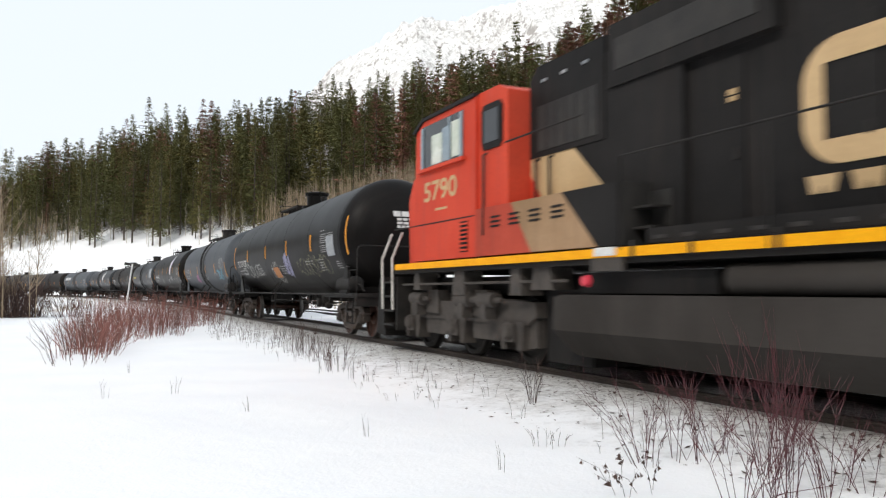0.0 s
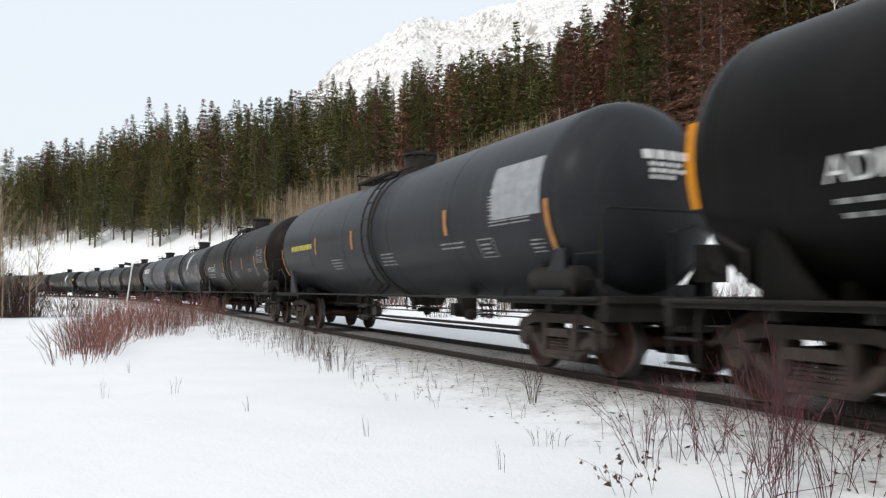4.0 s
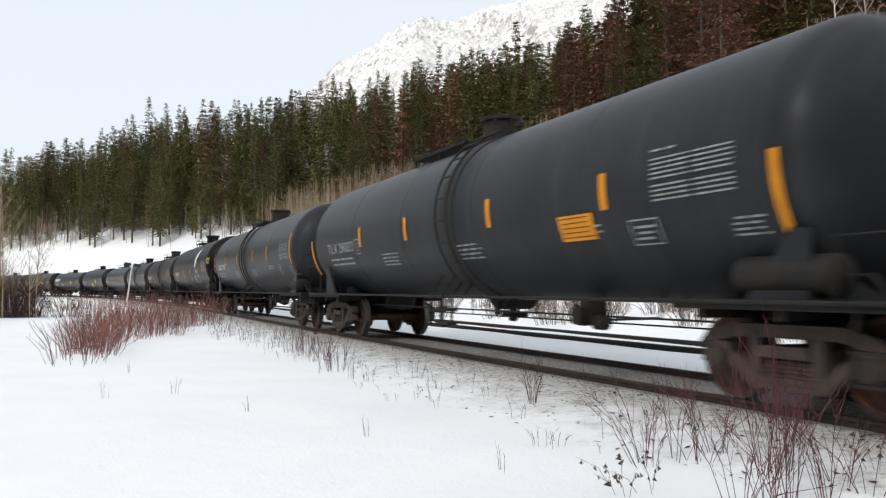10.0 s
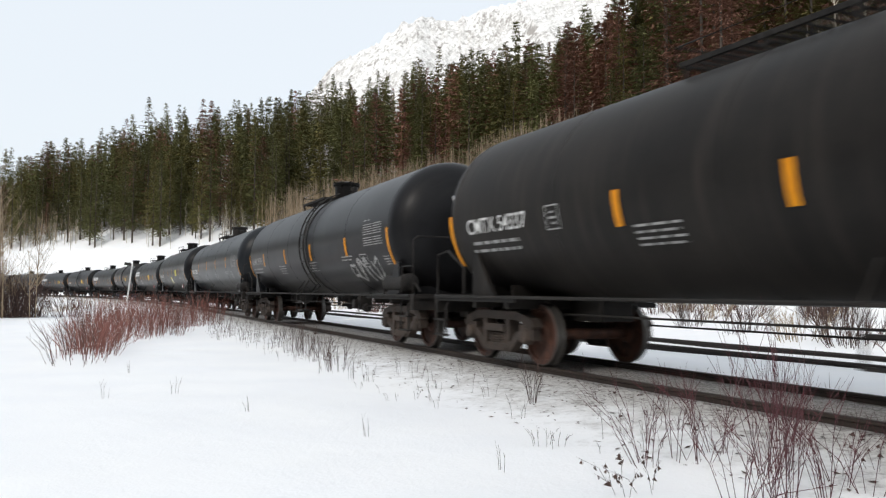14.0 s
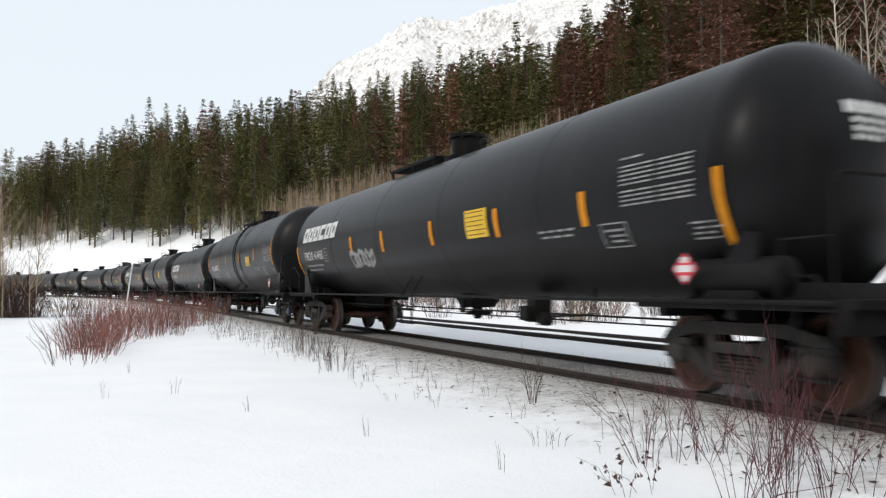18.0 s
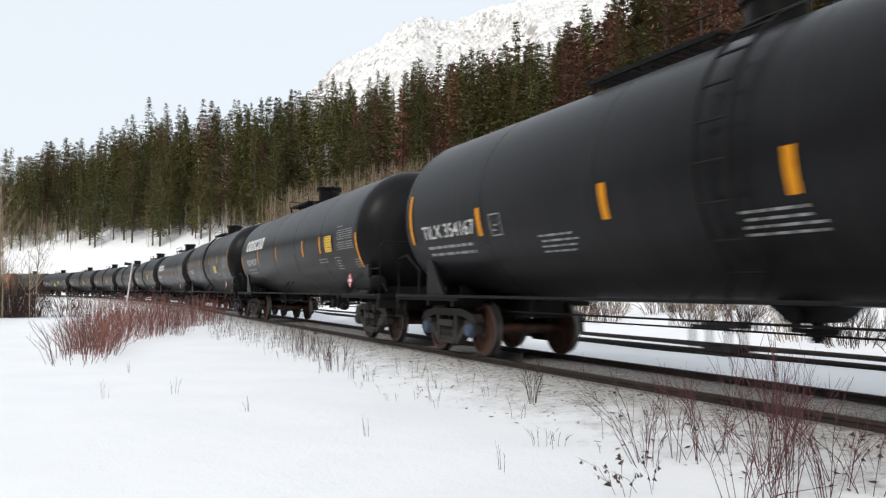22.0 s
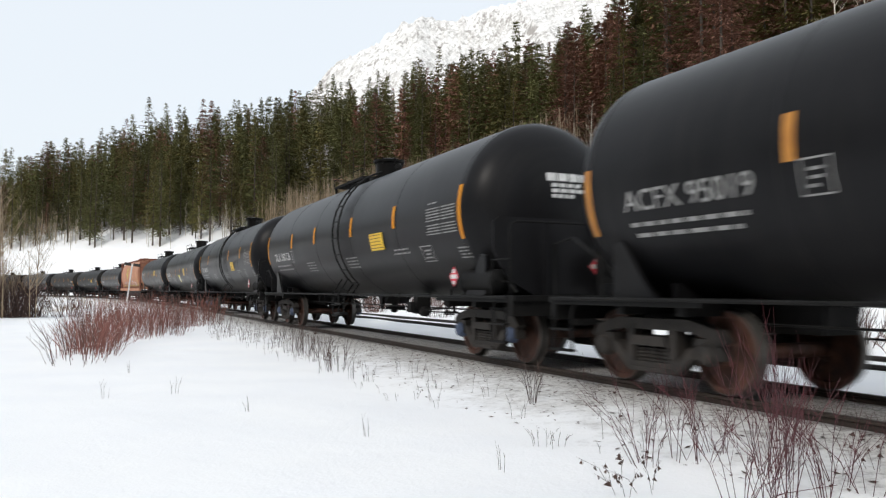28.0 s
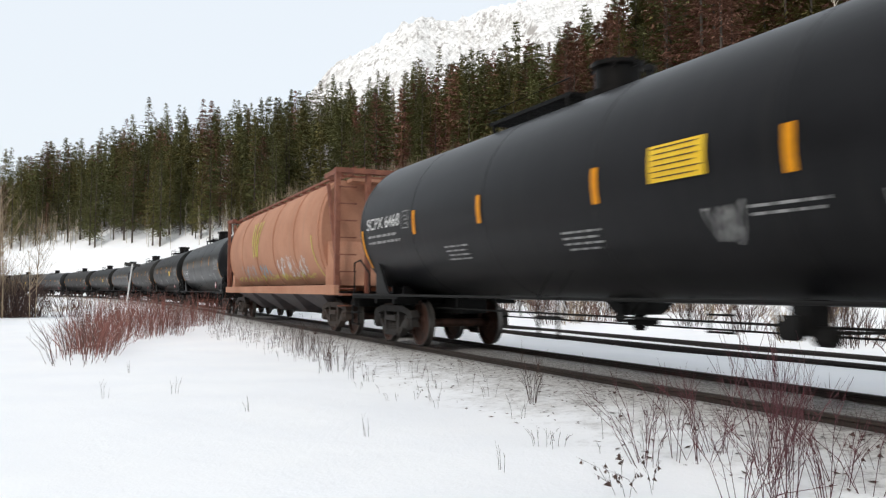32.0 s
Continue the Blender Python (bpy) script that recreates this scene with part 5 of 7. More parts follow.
FUEL = tank_paint("dusty_fuel_tank_paint", (0.035, 0.031, 0.028), (0.055, 0.05, 0.046), (0.07, 0.06, 0.055), 0.75)
PANE = surface("dark_window_glass", (0.012, 0.014, 0.016), (0.02, 0.022, 0.025), 2, 0.08, 0, 0, 20)
PALEPANE = surface("sun_shade_behind_glass", (0.45, 0.5, 0.4), (0.6, 0.62, 0.55), 2, 0.25, 0, 0, 20)
CLOTH = surface("grey_blue_window_frame", (0.2, 0.26, 0.3), (0.3, 0.36, 0.4), 2, 0.4, 0.2, 0, 20)
BARE = surface("pale_grab_rail_paint", (0.55, 0.52, 0.48), (0.7, 0.67, 0.62), 6, 0.5, 0, 0.05, 60)


def big_wheel():
    sh = Shape()
    for sign in (-1, 1):
        prof = [(0.0, 0.1), (0.05, 0.16), (0.035, 0.4), (0.0, 0.43), (0.0, 0.5), (0.01, 0.515), (0.1, 0.52), (0.11, 0.545), (0.135, 0.545), (0.138, 0.43), (0.1, 0.4), (0.13, 0.16), (0.14, 0.1)]
        sh.lathe([(sign * (0.85 - d), r) for d, r in prof], 36, "y")
    return sh.lathe([(-1.1, 0.09), (1.1, 0.09)], 14, "y")


def engine_truck_frame():
    """A deep three-axle casting with pedestals, journal boxes and arched openings."""
    sh = Shape()
    sh.prism([(-2.55, 0.74), (-2.3, 0.62), (2.3, 0.62), (2.55, 0.74), (2.5, 0.96), (1.5, 1.0), (0.6, 0.94), (-0.6, 0.94), (-1.5, 1.0), (-2.5, 0.96)], -0.16, 0.06)
    for x in (-1.9, 0, 1.9):
        sh.prism([(x - 0.36, 0.66), (x - 0.3, 0.24), (x - 0.17, 0.24), (x - 0.15, 0.58), (x + 0.15, 0.58), (x + 0.17, 0.24), (x + 0.3, 0.24), (x + 0.36, 0.66)], -0.2, 0.04)
        sh.prism([(x - 0.17, 0.36), (x + 0.17, 0.36), (x + 0.14, 0.64), (x - 0.14, 0.64)], -0.26, 0.0)
        sh.lathe([(-0.26, 0.14), (-0.33, 0.1)], 14, "y", (x, 0, 0.52))
    for x in (-0.95, 0.95):
        sh.prism([(x - 0.42, 0.34), (x + 0.42, 0.34), (x + 0.5, 0.7), (x - 0.5, 0.7)], -0.12, 0.05)
        sh.prism([(x - 0.3, 0.72), (x + 0.3, 0.72), (x + 0.24, 1.14), (x - 0.24, 1.14)], -0.22, 0.05)
    return sh.prism([(-2.5, 0.3), (-2.2, 0.26), (-2.2, 0.66), (-2.5, 0.7)], -0.1, 0.05).prism([(2.2, 0.26), (2.5, 0.3), (2.5, 0.7), (2.2, 0.66)], -0.1, 0.05)


def brake_unit():
    sh = Shape().lathe([(-0.25, 0.12), (0.25, 0.12)], 12, "x", (0, 0, 0)).lathe([(0.25, 0.05), (0.45, 0.04)], 8, "x")
    return sh.box(-0.08, 0.1, -0.1, 0.1, -0.3, 0.0)


def locomotive(nose):
    """nose: place of the cab-end coupler along the train. Local x runs forward, away from the cab."""
    car = tagged(new("locomotive"), "red, cream and black diesel locomotive with yellow sill stripe", "locomotive", "cars of the train")
    L, hf = 22.4, 11.2
    at = lambda st: -hf + st       # st: metres from the cab-end coupler
    # platform and stripe
    part("platform", Shape().box(at(1.9), at(21.0), -1.5, 1.5, 1.45, 1.53).box(at(0.6), at(21.8), -0.35, 0.35, 0.7, 1.36), LBLACK, car)
    for y in (-1.56, 1.52):
        part("sill_stripe", Shape().box(at(2.15), at(21.0), y, y + 0.04, 1.52, 1.63), SILL, car, "yellow stripe along the sill")
    # nose and cab
    nose_poly = [(at(2.0), 1.66), (at(1.95), 2.9), (at(2.2), 3.3), (at(3.0), 3.38), (at(3.0), 1.66)]
    part("nose", Shape().prism(nose_poly, -1.18, 1.18), LRED, car)
    cab = Shape()
    cab.prism([(at(3.0), 1.66), (at(5.45), 1.66), (at(5.45), 4.2), (at(3.45), 4.2), (at(3.1), 4.06)], -1.52, 1.52)
    body = part("cab", cab, LRED, car)
    part("cab_roof", Shape().prism([(at(3.0), 4.06), (at(3.4), 4.24), (at(5.45), 4.26), (at(5.45), 4.2), (at(3.42), 4.18), (at(3.05), 4.0)], -1.56, 1.56), LBLACK, car)
    for x0, w, mat in ((3.42, 1.5, PALEPANE),):
        win = part("side_window", Shape().box(at(3.36), at(5.02), -1.53, -1.515, 3.3, 4.08), PANE, car, "wide cab window with a pale shade and grey frame")
        for a, b in ((3.36, 3.46), (4.5, 4.56), (4.92, 5.02)):
            part("window_frame", Shape().box(at(a), at(b), -1.55, -1.53, 3.3, 4.06), CLOTH, win, "grey window post")
        part("shade", Shape().box(at(3.8), at(4.22), -1.536, -1.53, 3.34, 3.86), PALEPANE, win, "pale shade behind the glass")
        part("pane", Shape().box(at(4.24), at(4.5), -1.538, -1.53, 3.34, 3.92), CLOTH, win)
        part("pane", Shape().box(at(4.6), at(4.9), -1.538, -1.53, 3.36, 3.96), PALEPANE, win)
        part("window_sill", Shape().box(at(3.3), at(5.1), -1.6, -1.52, 3.24, 3.3), LRED, win)
    rearwall = part("cab_back", Shape().prism([(at(5.45), 1.66), (at(6.38), 1.66), (at(6.38), 4.12), (at(6.1), 4.24), (at(5.45), 4.24)], -1.47, 1.47), LRED, car, "red rear cab wall with door")
    dw = Shape().prism([(at(5.66), 3.3), (at(6.16), 3.3), (at(6.24), 3.38), (at(6.24), 3.92), (at(6.16), 4.0), (at(5.68), 4.0), (at(5.6), 3.92), (at(5.6), 3.38)], -1.5, -1.47)
    door = part("door_window", dw, LBLACK, car, "dark rounded door window")
    part("pane", Shape().prism([(at(5.7), 3.4), (at(6.14), 3.4), (at(6.14), 3.9), (at(5.7), 3.9)], -1.51, -1.5), PANE, door)
    # low equipment boxes beside the walkway
    part("battery_box", Shape().prism([(at(5.46), 1.66), (at(7.1), 1.66), (at(6.55), 2.4), (at(5.46), 2.4)], -1.53, -1.0), DUSTRED, car)
    part("battery_box", Shape().prism([(at(7.1), 1.66), (at(8.6), 1.66), (at(7.85), 2.4), (at(6.55), 2.4)], -1.53, -1.0), DUSTY, car, "cream diagonal section")
    part("battery_box", Shape().prism([(at(8.6), 1.66), (at(9.0), 1.66), (at(9.0), 2.4), (at(7.85), 2.4)], -1.53, -1.0), LBLACK, car)
    for k in range(4):
        for q in range(3):
            part("louvre", kept("louvre", lambda: Shape().box(-0.14, 0.14, -1.542, -1.53, 0, 0.03)), LBLACK, car, at=pose(at(6.1 + 0.55 * k), 0, 2.08 + 0.07 * q))
    # hood in three colours
    hood = lambda poly: Shape().prism([(at(x), z) for x, z in poly], -1.08, 1.08)
    part("hood", hood([(6.38, 1.66), (7.35, 1.66), (6.38, 2.84)]), LRED, car)
    part("hood_stripe", hood([(7.35, 1.66), (9.05, 1.66), (7.75, 2.85), (7.3, 3.25), (6.38, 3.25), (6.38, 2.84)]), CREAM, car, "cream diagonal stripe")
    part("hood", hood([(9.05, 1.66), (9.6, 1.66), (9.6, 4.2), (6.38, 4.2), (6.38, 3.25), (7.3, 3.25), (7.75, 2.85)]), LBLACK, car)
    part("inertial_filter", Shape().prism([(at(6.4), 3.08), (at(8.2), 3.08), (at(8.2), 4.42), (at(6.6), 4.42), (at(6.4), 4.25)], -1.1, 1.1), LBLACK, car)
    part("filter_grille", Shape().box(at(6.6), at(8.05), -1.112, -1.1, 3.16, 3.82), GRIME, car)
    for k in range(6):
        part("grille_bar", kept("grille_bar", lambda: Shape().box(-0.012, 0.012, -1.118, -1.112, 3.16, 3.82)), STEEL, car, at=pose(at(6.62 + 0.24 * k), 0, 0))
    long_hood = [(-0.98, 1.66), (-0.98, 4.25), (-0.75, 4.45), (0.75, 4.45), (0.98, 4.25), (0.98, 1.66)]
    sh = Shape()
    for x in (at(9.6), at(20.2)):
        sh.v += [(x, y, z) for y, z in long_hood]
    sh.f = [(k, (k + 1) % 6, (k + 1) % 6 + 6, k + 6) for k in range(6)] + [tuple(range(6)), tuple(range(6, 12))]
    part("long_hood", sh, LBLACK, car)
    part("dynamic_brake_box", Shape().prism([(at(8.3), 3.7), (at(10.9), 3.7), (at(10.9), 4.5), (at(8.3), 4.5)], -1.12, 1.12), LBLACK, car)
    part("brake_grille", Shape().box(at(8.45), at(10.7), -1.13, -1.12, 3.9, 4.3), GRIME, car)
    for k in range(7):
        x = 9.75 + 1.5 * k
        part("hood_door", kept("hood_door", lambda: Shape().box(-0.66, 0.66, -1.0, -0.98, 1.85, 3.6)), LBLACK, car, at=pose(at(x), 0, 0))
        part("door_latch", kept("door_latch", lambda: Shape().box(-0.03, 0.03, -1.02, -1.0, 2.5, 2.62)), STEEL, car, at=pose(at(x + 0.55), 0, 0))
    for k in range(3):
        part("lifting_lug", kept("lifting_lug", lambda: Shape().box(-0.05, 0.05, -1.12, -1.1, 4.16, 4.2)), PALE, car, at=pose(at(6.8 + 0.5 * k), 0, 0))
    # the road's mark: a plain rounded open band, and bars below it
    sh = Shape()
    w, x0, z0, z1, r = 0.235, 11.12, 2.28, 3.46, 0.42
    arc = [(math.cos(radians(90 * k / 8)), math.sin(radians(90 * k / 8))) for k in range(9)]
    outer = [(13.6, z1)] + [(x0 + r - r * q, z1 - r + r * p) for p, q in arc] + [(x0 + r - r * p, z0 + r - r * q) for p, q in arc] + [(13.6, z0)]
    inner = [(max(x, x0 + w) if x < 13.5 else x, min(max(z, z0 + w), z1 - w)) for x, z in outer]
    for i in range(len(outer) - 1):
        q = [outer[i], outer[i + 1], inner[i + 1], inner[i]]
        sh.add([(at(x), -1.012, z) for x, z in q], [(0, 1, 2, 3)])
    part("road_mark", sh.mesh("road_mark", 0, False), CREAM, car, "cream rounded band logo")
    for k in range(5):
        part("mark_bar", kept("mark_bar", lambda: Shape().prism([(-0.17, 2.2), (0.17, 2.2), (0.12, 2.03), (0.03, 2.03), (0.0, 2.12), (-0.03, 2.03), (-0.12, 2.03)], -1.012, -1.004)), CREAM, car, at=pose(at(11.32 + 0.46 * k), 0, 0))
    part("hood_label", Shape().box(at(10.2), at(10.31), -1.012, -1.0, 3.12, 3.17).box(at(10.2), at(10.31), -1.012, -1.0, 3.19, 3.25), CREAM, car)
    # number on the cab side
    cu = bpy.data.curves.new("words", "FONT")
    cu.body, cu.size, cu.offset = "5790", 1.0, 0.018
    ob = bpy.data.objects.new("words", cu)
    me = bpy.data.meshes.new_from_object(ob)
    bpy.data.objects.remove(ob)
    co = np.array([v.co[:] for v in me.vertices])
    lo, hi = co.min(0), co.max(0)
    for v, c in zip(me.vertices, co):
        v.co = (at(3.46) + (c[0] - lo[0]) / (hi[0] - lo[0]) * 1.33, -1.526, 2.7 + (c[1] - lo[1]) / (hi[1] - lo[1]) * 0.36)
    me.materials.clear()
    part("cab_number", me, CREAM, car)
    part("small_print", Shape().box(at(3.95), at(4.4), -1.526, -1.52, 2.52, 2.56), CREAM, car)
    part("cab_vent", Shape().box(at(4.92), at(5.18), -1.53, -1.52, 1.75, 2.25), LBLACK, car)
    for k in range(7):
        part("vent_slat", kept("vent_slat", lambda: Shape().box(-0.13, 0.13, -1.545, -1.53, 0, 0.03)), LRED, car, at=pose(at(5.05), 0, 1.77 + 0.07 * k))
    part("cab_seam", Shape().box(at(2.05), at(5.4), -1.528, -1.52, 2.3, 2.32), STEEL, car)
    # handrails
    part("handrail", Shape().tube([(at(9.1), -1.56, 1.6), (at(9.1), -1.56, 2.68), (at(20.6), -1.56, 2.68)], 0.012, 6), STEEL, car, "thin dark handrail")
    part("handrail", Shape().tube([(at(6.4), -1.54, 3.3), (at(8.3), -1.54, 3.32)], 0.014, 6), STEEL, car)
    for k in range(6):
        part("rail_post", kept("rail_post", lambda: Shape().tube([(0, -1.56, 1.5), (0, -1.56, 2.68)], 0.012, 6)), STEEL, car, at=pose(at(11.2 + 1.9 * k), 0, 0))
    for x, z0, z1, y in ((5.72, 1.95, 3.25, -1.5), (6.62, 2.42, 3.05, -1.12), (6.98, 2.42, 3.05, -1.12)):
        part("grab_rail", Shape().tube([(at(x), y + 0.04, z0), (at(x), y - 0.03, z0 + 0.03), (at(x), y - 0.03, z1 - 0.03), (at(x), y + 0.04, z1)], 0.022, 6), GRIME, car, "dark vertical grab rail")
    for x in (9.3, 10.22, 11.3, 13.2, 15.1, 17.0):
        part("stripe_bracket", kept("stripe_bracket", lambda: Shape().box(-0.03, 0.03, -1.575, -1.556, 1.5, 1.7)), STEEL, car, at=pose(at(x), 0, 0))
    kick = part("kick_plate", Shape().box(at(9.45), at(20.6), -1.48, -1.45, 1.655, 1.82), LBLACK, car)
    for k in range(24):
        part("slot", kept("kick_slot", lambda: Shape().box(-0.09, 0.09, -1.486, -1.48, 1.7, 1.74)), GRIME, kick, at=pose(at(9.65 + 0.45 * k), 0, 0))
    for x in (1.35, 1.9):
        part("grab_rail", Shape().tube([(at(x), -1.5, 0.75), (at(x), -1.52, 1.75), (at(x + 0.35), -1.45, 2.25)], 0.025, 6), BARE, car, "pale curved grab rail")
    for k in range(4):
        part("cab_step", kept("cab_step", lambda: Shape().box(-0.3, 0.3, -1.5, -1.2, -0.02, 0.02)), STEEL, car, at=pose(at(1.62), 0, 0.45 + 0.28 * k))
    part("step_well", Shape().box(at(1.25), at(1.3), -1.45, 1.45, 0.35, 1.4).box(at(1.95), at(2.0), -1.45, 1.45, 0.35, 1.4), STEEL, car)
    part("pilot", Shape().prism([(at(0.75), 0.25), (at(1.25), 0.2), (at(1.25), 1.36), (at(0.9), 1.36)], -1.4, 1.4), LBLACK, car)
    recess = part("step_recess", Shape().box(at(9.0), at(9.06), -1.5, -1.02, 1.66, 2.4).box(at(9.06), at(9.42), -1.1, -1.06, 1.66, 2.3), GRIME, car, "dark step recess")
    for k in range(2):
        part("step_tread", kept("step_tread", lambda: Shape().box(0, 0.34, -1.36, -1.1, 0, 0.03)), STEEL, recess, at=pose(at(9.06), 0, 1.84 + 0.24 * k))
    # under the platform
    tank = Shape()
    sect = [(-1.5, 1.08), (-1.52, 0.62), (-1.2, 0.28), (1.2, 0.28), (1.52, 0.62), (1.5, 1.08)]
    for x, f in ((at(7.55), 0.9), (at(7.8), 1.0), (at(14.3), 1.0), (at(14.5), 0.9)):
        tank.v += [(x, y * (0.97 if f < 1 else 1), 0.68 + (z - 0.68) * f) for y, z in sect]
    tank.f = [(i * 6 + k, i * 6 + (k + 1) % 6, (i + 1) * 6 + (k + 1) % 6, (i + 1) * 6 + k) for i in range(3) for k in range(6)] + [tuple(range(6)), tuple(range(18, 24))]
    part("fuel_tank", tank, FUEL, car, "large dusty dark fuel tank")
    for y in (-1.3, 1.3):
        part("air_tank", Shape().lathe([(at(10.5), 0.05), (at(10.56), 0.16), (at(14.2), 0.16), (at(14.26), 0.05)], 18, "x", (0, y, 1.25)), FUEL, car)
    part("underframe", Shape().box(at(2.0), at(20.5), -1.0, 1.0, 1.08, 1.36).box(at(6.7), at(7.8), -1.0, 1.0, 0.12, 1.1), LBLACK, car)
    for x, w, z in ((2.9, 0.1, 1.14), (4.65, 0.17, 1.05), (6.5, 0.12, 1.06), (7.2, 0.2, 1.14)):
        part("air_duct", Shape().prism([(at(x) - w, 1.46), (at(x) + w, 1.46), (at(x) + w * 1.4, z), (at(x) - w * 1.4, z)], -1.42, -1.05), LTRUCK, car)
    part("air_pipe", Shape().tube([(at(2.2), -1.4, 1.24), (at(7.8), -1.4, 1.26)], 0.022, 6), LTRUCK, car)
    part("underframe_box", Shape().box(at(8.0), at(10.3), -1.3, 1.3, 1.1, 1.36), LBLACK, car)
    part("label_bracket", Shape().box(at(8.5), at(9.1), -1.55, -1.5, 1.36, 1.53), LTRUCK, car)
    part("fuel_filler", Shape().lathe([(-0.05, 0.06), (0.02, 0.08)], 12, "y", (at(8.35), -1.5, 1.25)), REDP, car, "red fuel cut-off button")
    part("sand_box_label", Shape().box(at(8.6), at(9.0), -1.58, -1.562, 1.54, 1.64), WHITE, car)
    sets = []
    for c in (4.1, 18.2):
        tk = part("truck", Shape().box(at(c) - 1.9, at(c) + 1.9, -0.85, 0.85, 0.7, 0.95), LTRUCK, car, "three-axle locomotive truck")
        for sign in (-1, 1):
            m = pose(at(c), -1.0, 0) if sign < 0 else pose(at(c), 1.0, 0, 0, 0, 180)
            part("side_frame", kept("engine_truck", engine_truck_frame), LTRUCK, tk, at=m)
            for x in (-1.35, 0.55, 1.35):
                part("brake_cylinder", kept("brake_unit", brake_unit), LTRUCK, tk, at=m @ pose(x, -0.3, 0.98))
        for q in (-1.9, 0, 1.9):
            wh = part("wheelset", kept("big_wheel", big_wheel), STEEL, tk, at=pose(at(c) + q, 0, 0.53))
            sets.append((wh, at(c) + q, 0, 0.53))
    part("coupler", kept(("coupler", 22.4), lambda: coupler(22.4)), LTRUCK, car, at=pose(0, 0, 0, 0, 0, 180))
    part("coupler", kept(("coupler", 22.4), lambda: coupler(22.4)), LTRUCK, car)
    CARS.append((car, nose - hf, hf - 4.1, sets))


locomotive(JOINTS[0])


# ---- plants ----
NEEDLE = surface("dark_green_needles", (0.088, 0.09, 0.037), (0.138, 0.136, 0.056), 0.3, 0.85, 0, 0, 3.0, island=0.3, spec=0.1, tone=True)
NEEDLE_OLIVE = surface("olive_needles", (0.12, 0.107, 0.04), (0.175, 0.152, 0.058), 0.3, 0.85, 0, 0, 3.0, island=0.3, spec=0.1, tone=True)
NEEDLE_DEAD = surface("rust_red_dead_needles", (0.145, 0.075, 0.052), (0.23, 0.12, 0.085), 0.3, 0.9, 0, 0, 3.0, island=0.3, spec=0.1, tone=True)
BARK = surface("grey_brown_bark", (0.05, 0.04, 0.032), (0.12, 0.095, 0.075), 3, 0.9, 0, 0.3, 20, (1, 1, 0.2), spread=0.25)
ASPEN = surface("pale_aspen_bark", (0.3, 0.26, 0.2), (0.5, 0.45, 0.37), 2, 0.85, 0, 0.2, 14, (1, 1, 0.3), spread=0.25)
TWIG_TAN = surface("tan_bare_twigs", (0.24, 0.18, 0.115), (0.42, 0.33, 0.23), 0.4, 0.9, 0, 0, 5, island=0.35)
TWIG_RED = surface("red_brown_willow_twigs", (0.19, 0.068, 0.052), (0.33, 0.135, 0.105), 1.5, 0.7, 0, 0, 8, island=0.35)
TWIG_BROWN = surface("brown_willow_twigs", (0.085, 0.042, 0.034), (0.17, 0.085, 0.066), 1.5, 0.8, 0, 0, 8, island=0.4)
TWIG_WINE = surface("wine_red_dogwood_stems", (0.05, 0.009, 0.013), (0.1, 0.02, 0.026), 3, 0.5, 0, 0, 12, island=0.35)
TWIG_DARK = surface("dark_dry_weed", (0.045, 0.026, 0.022), (0.1, 0.06, 0.047), 3, 0.9, 0, 0, 12, island=0.35)


class Leafage:
    """Triangles and quads gathered fast."""

    def __init__(self):
        self.v, self.f = [], []

    def blade(self, root, side, mid, tip, w):
        k = len(self.v)
        self.v += [root, mid + side * w, tip, mid - side * w, mid + Vector((0, 0, w * 0.35))]
        self.f += [(k, k + 1, k + 4), (k + 1, k + 2, k + 4), (k + 2, k + 3, k + 4), (k + 3, k, k + 4)]

    def spike(self, a, b, c):
        k = len(self.v)
        self.v += [a, b, c]
        self.f += [(k, k + 1, k + 2)]

    def stem(self, pts, r0, r1, n=3):
        k = len(self.v)
        m = len(pts)
        for i, p in enumerate(pts):
            d = (pts[min(i + 1, m - 1)] - pts[max(i - 1, 0)]).normalized()
            a = d.orthogonal().normalized() if abs(d.z) < 0.9 else Vector((1, 0, 0))
            b = d.cross(a).normalized()
            a = b.cross(d)
            r = r0 + (r1 - r0) * i / (m - 1)
            self.v += [p + (a * math.cos(q * math.tau / n) + b * math.sin(q * math.tau / n)) * r for q in range(n)]
        for i in range(m - 1):
            for q in range(n):
                self.f.append((k + i * n + q, k + i * n + (q + 1) % n, k + (i + 1) * n + (q + 1) % n, k + (i + 1) * n + q))

    def mesh(self, name):
        me = bpy.data.meshes.new(name)
        me.from_pydata([tuple(v) for v in self.v], [], self.f)
        return me


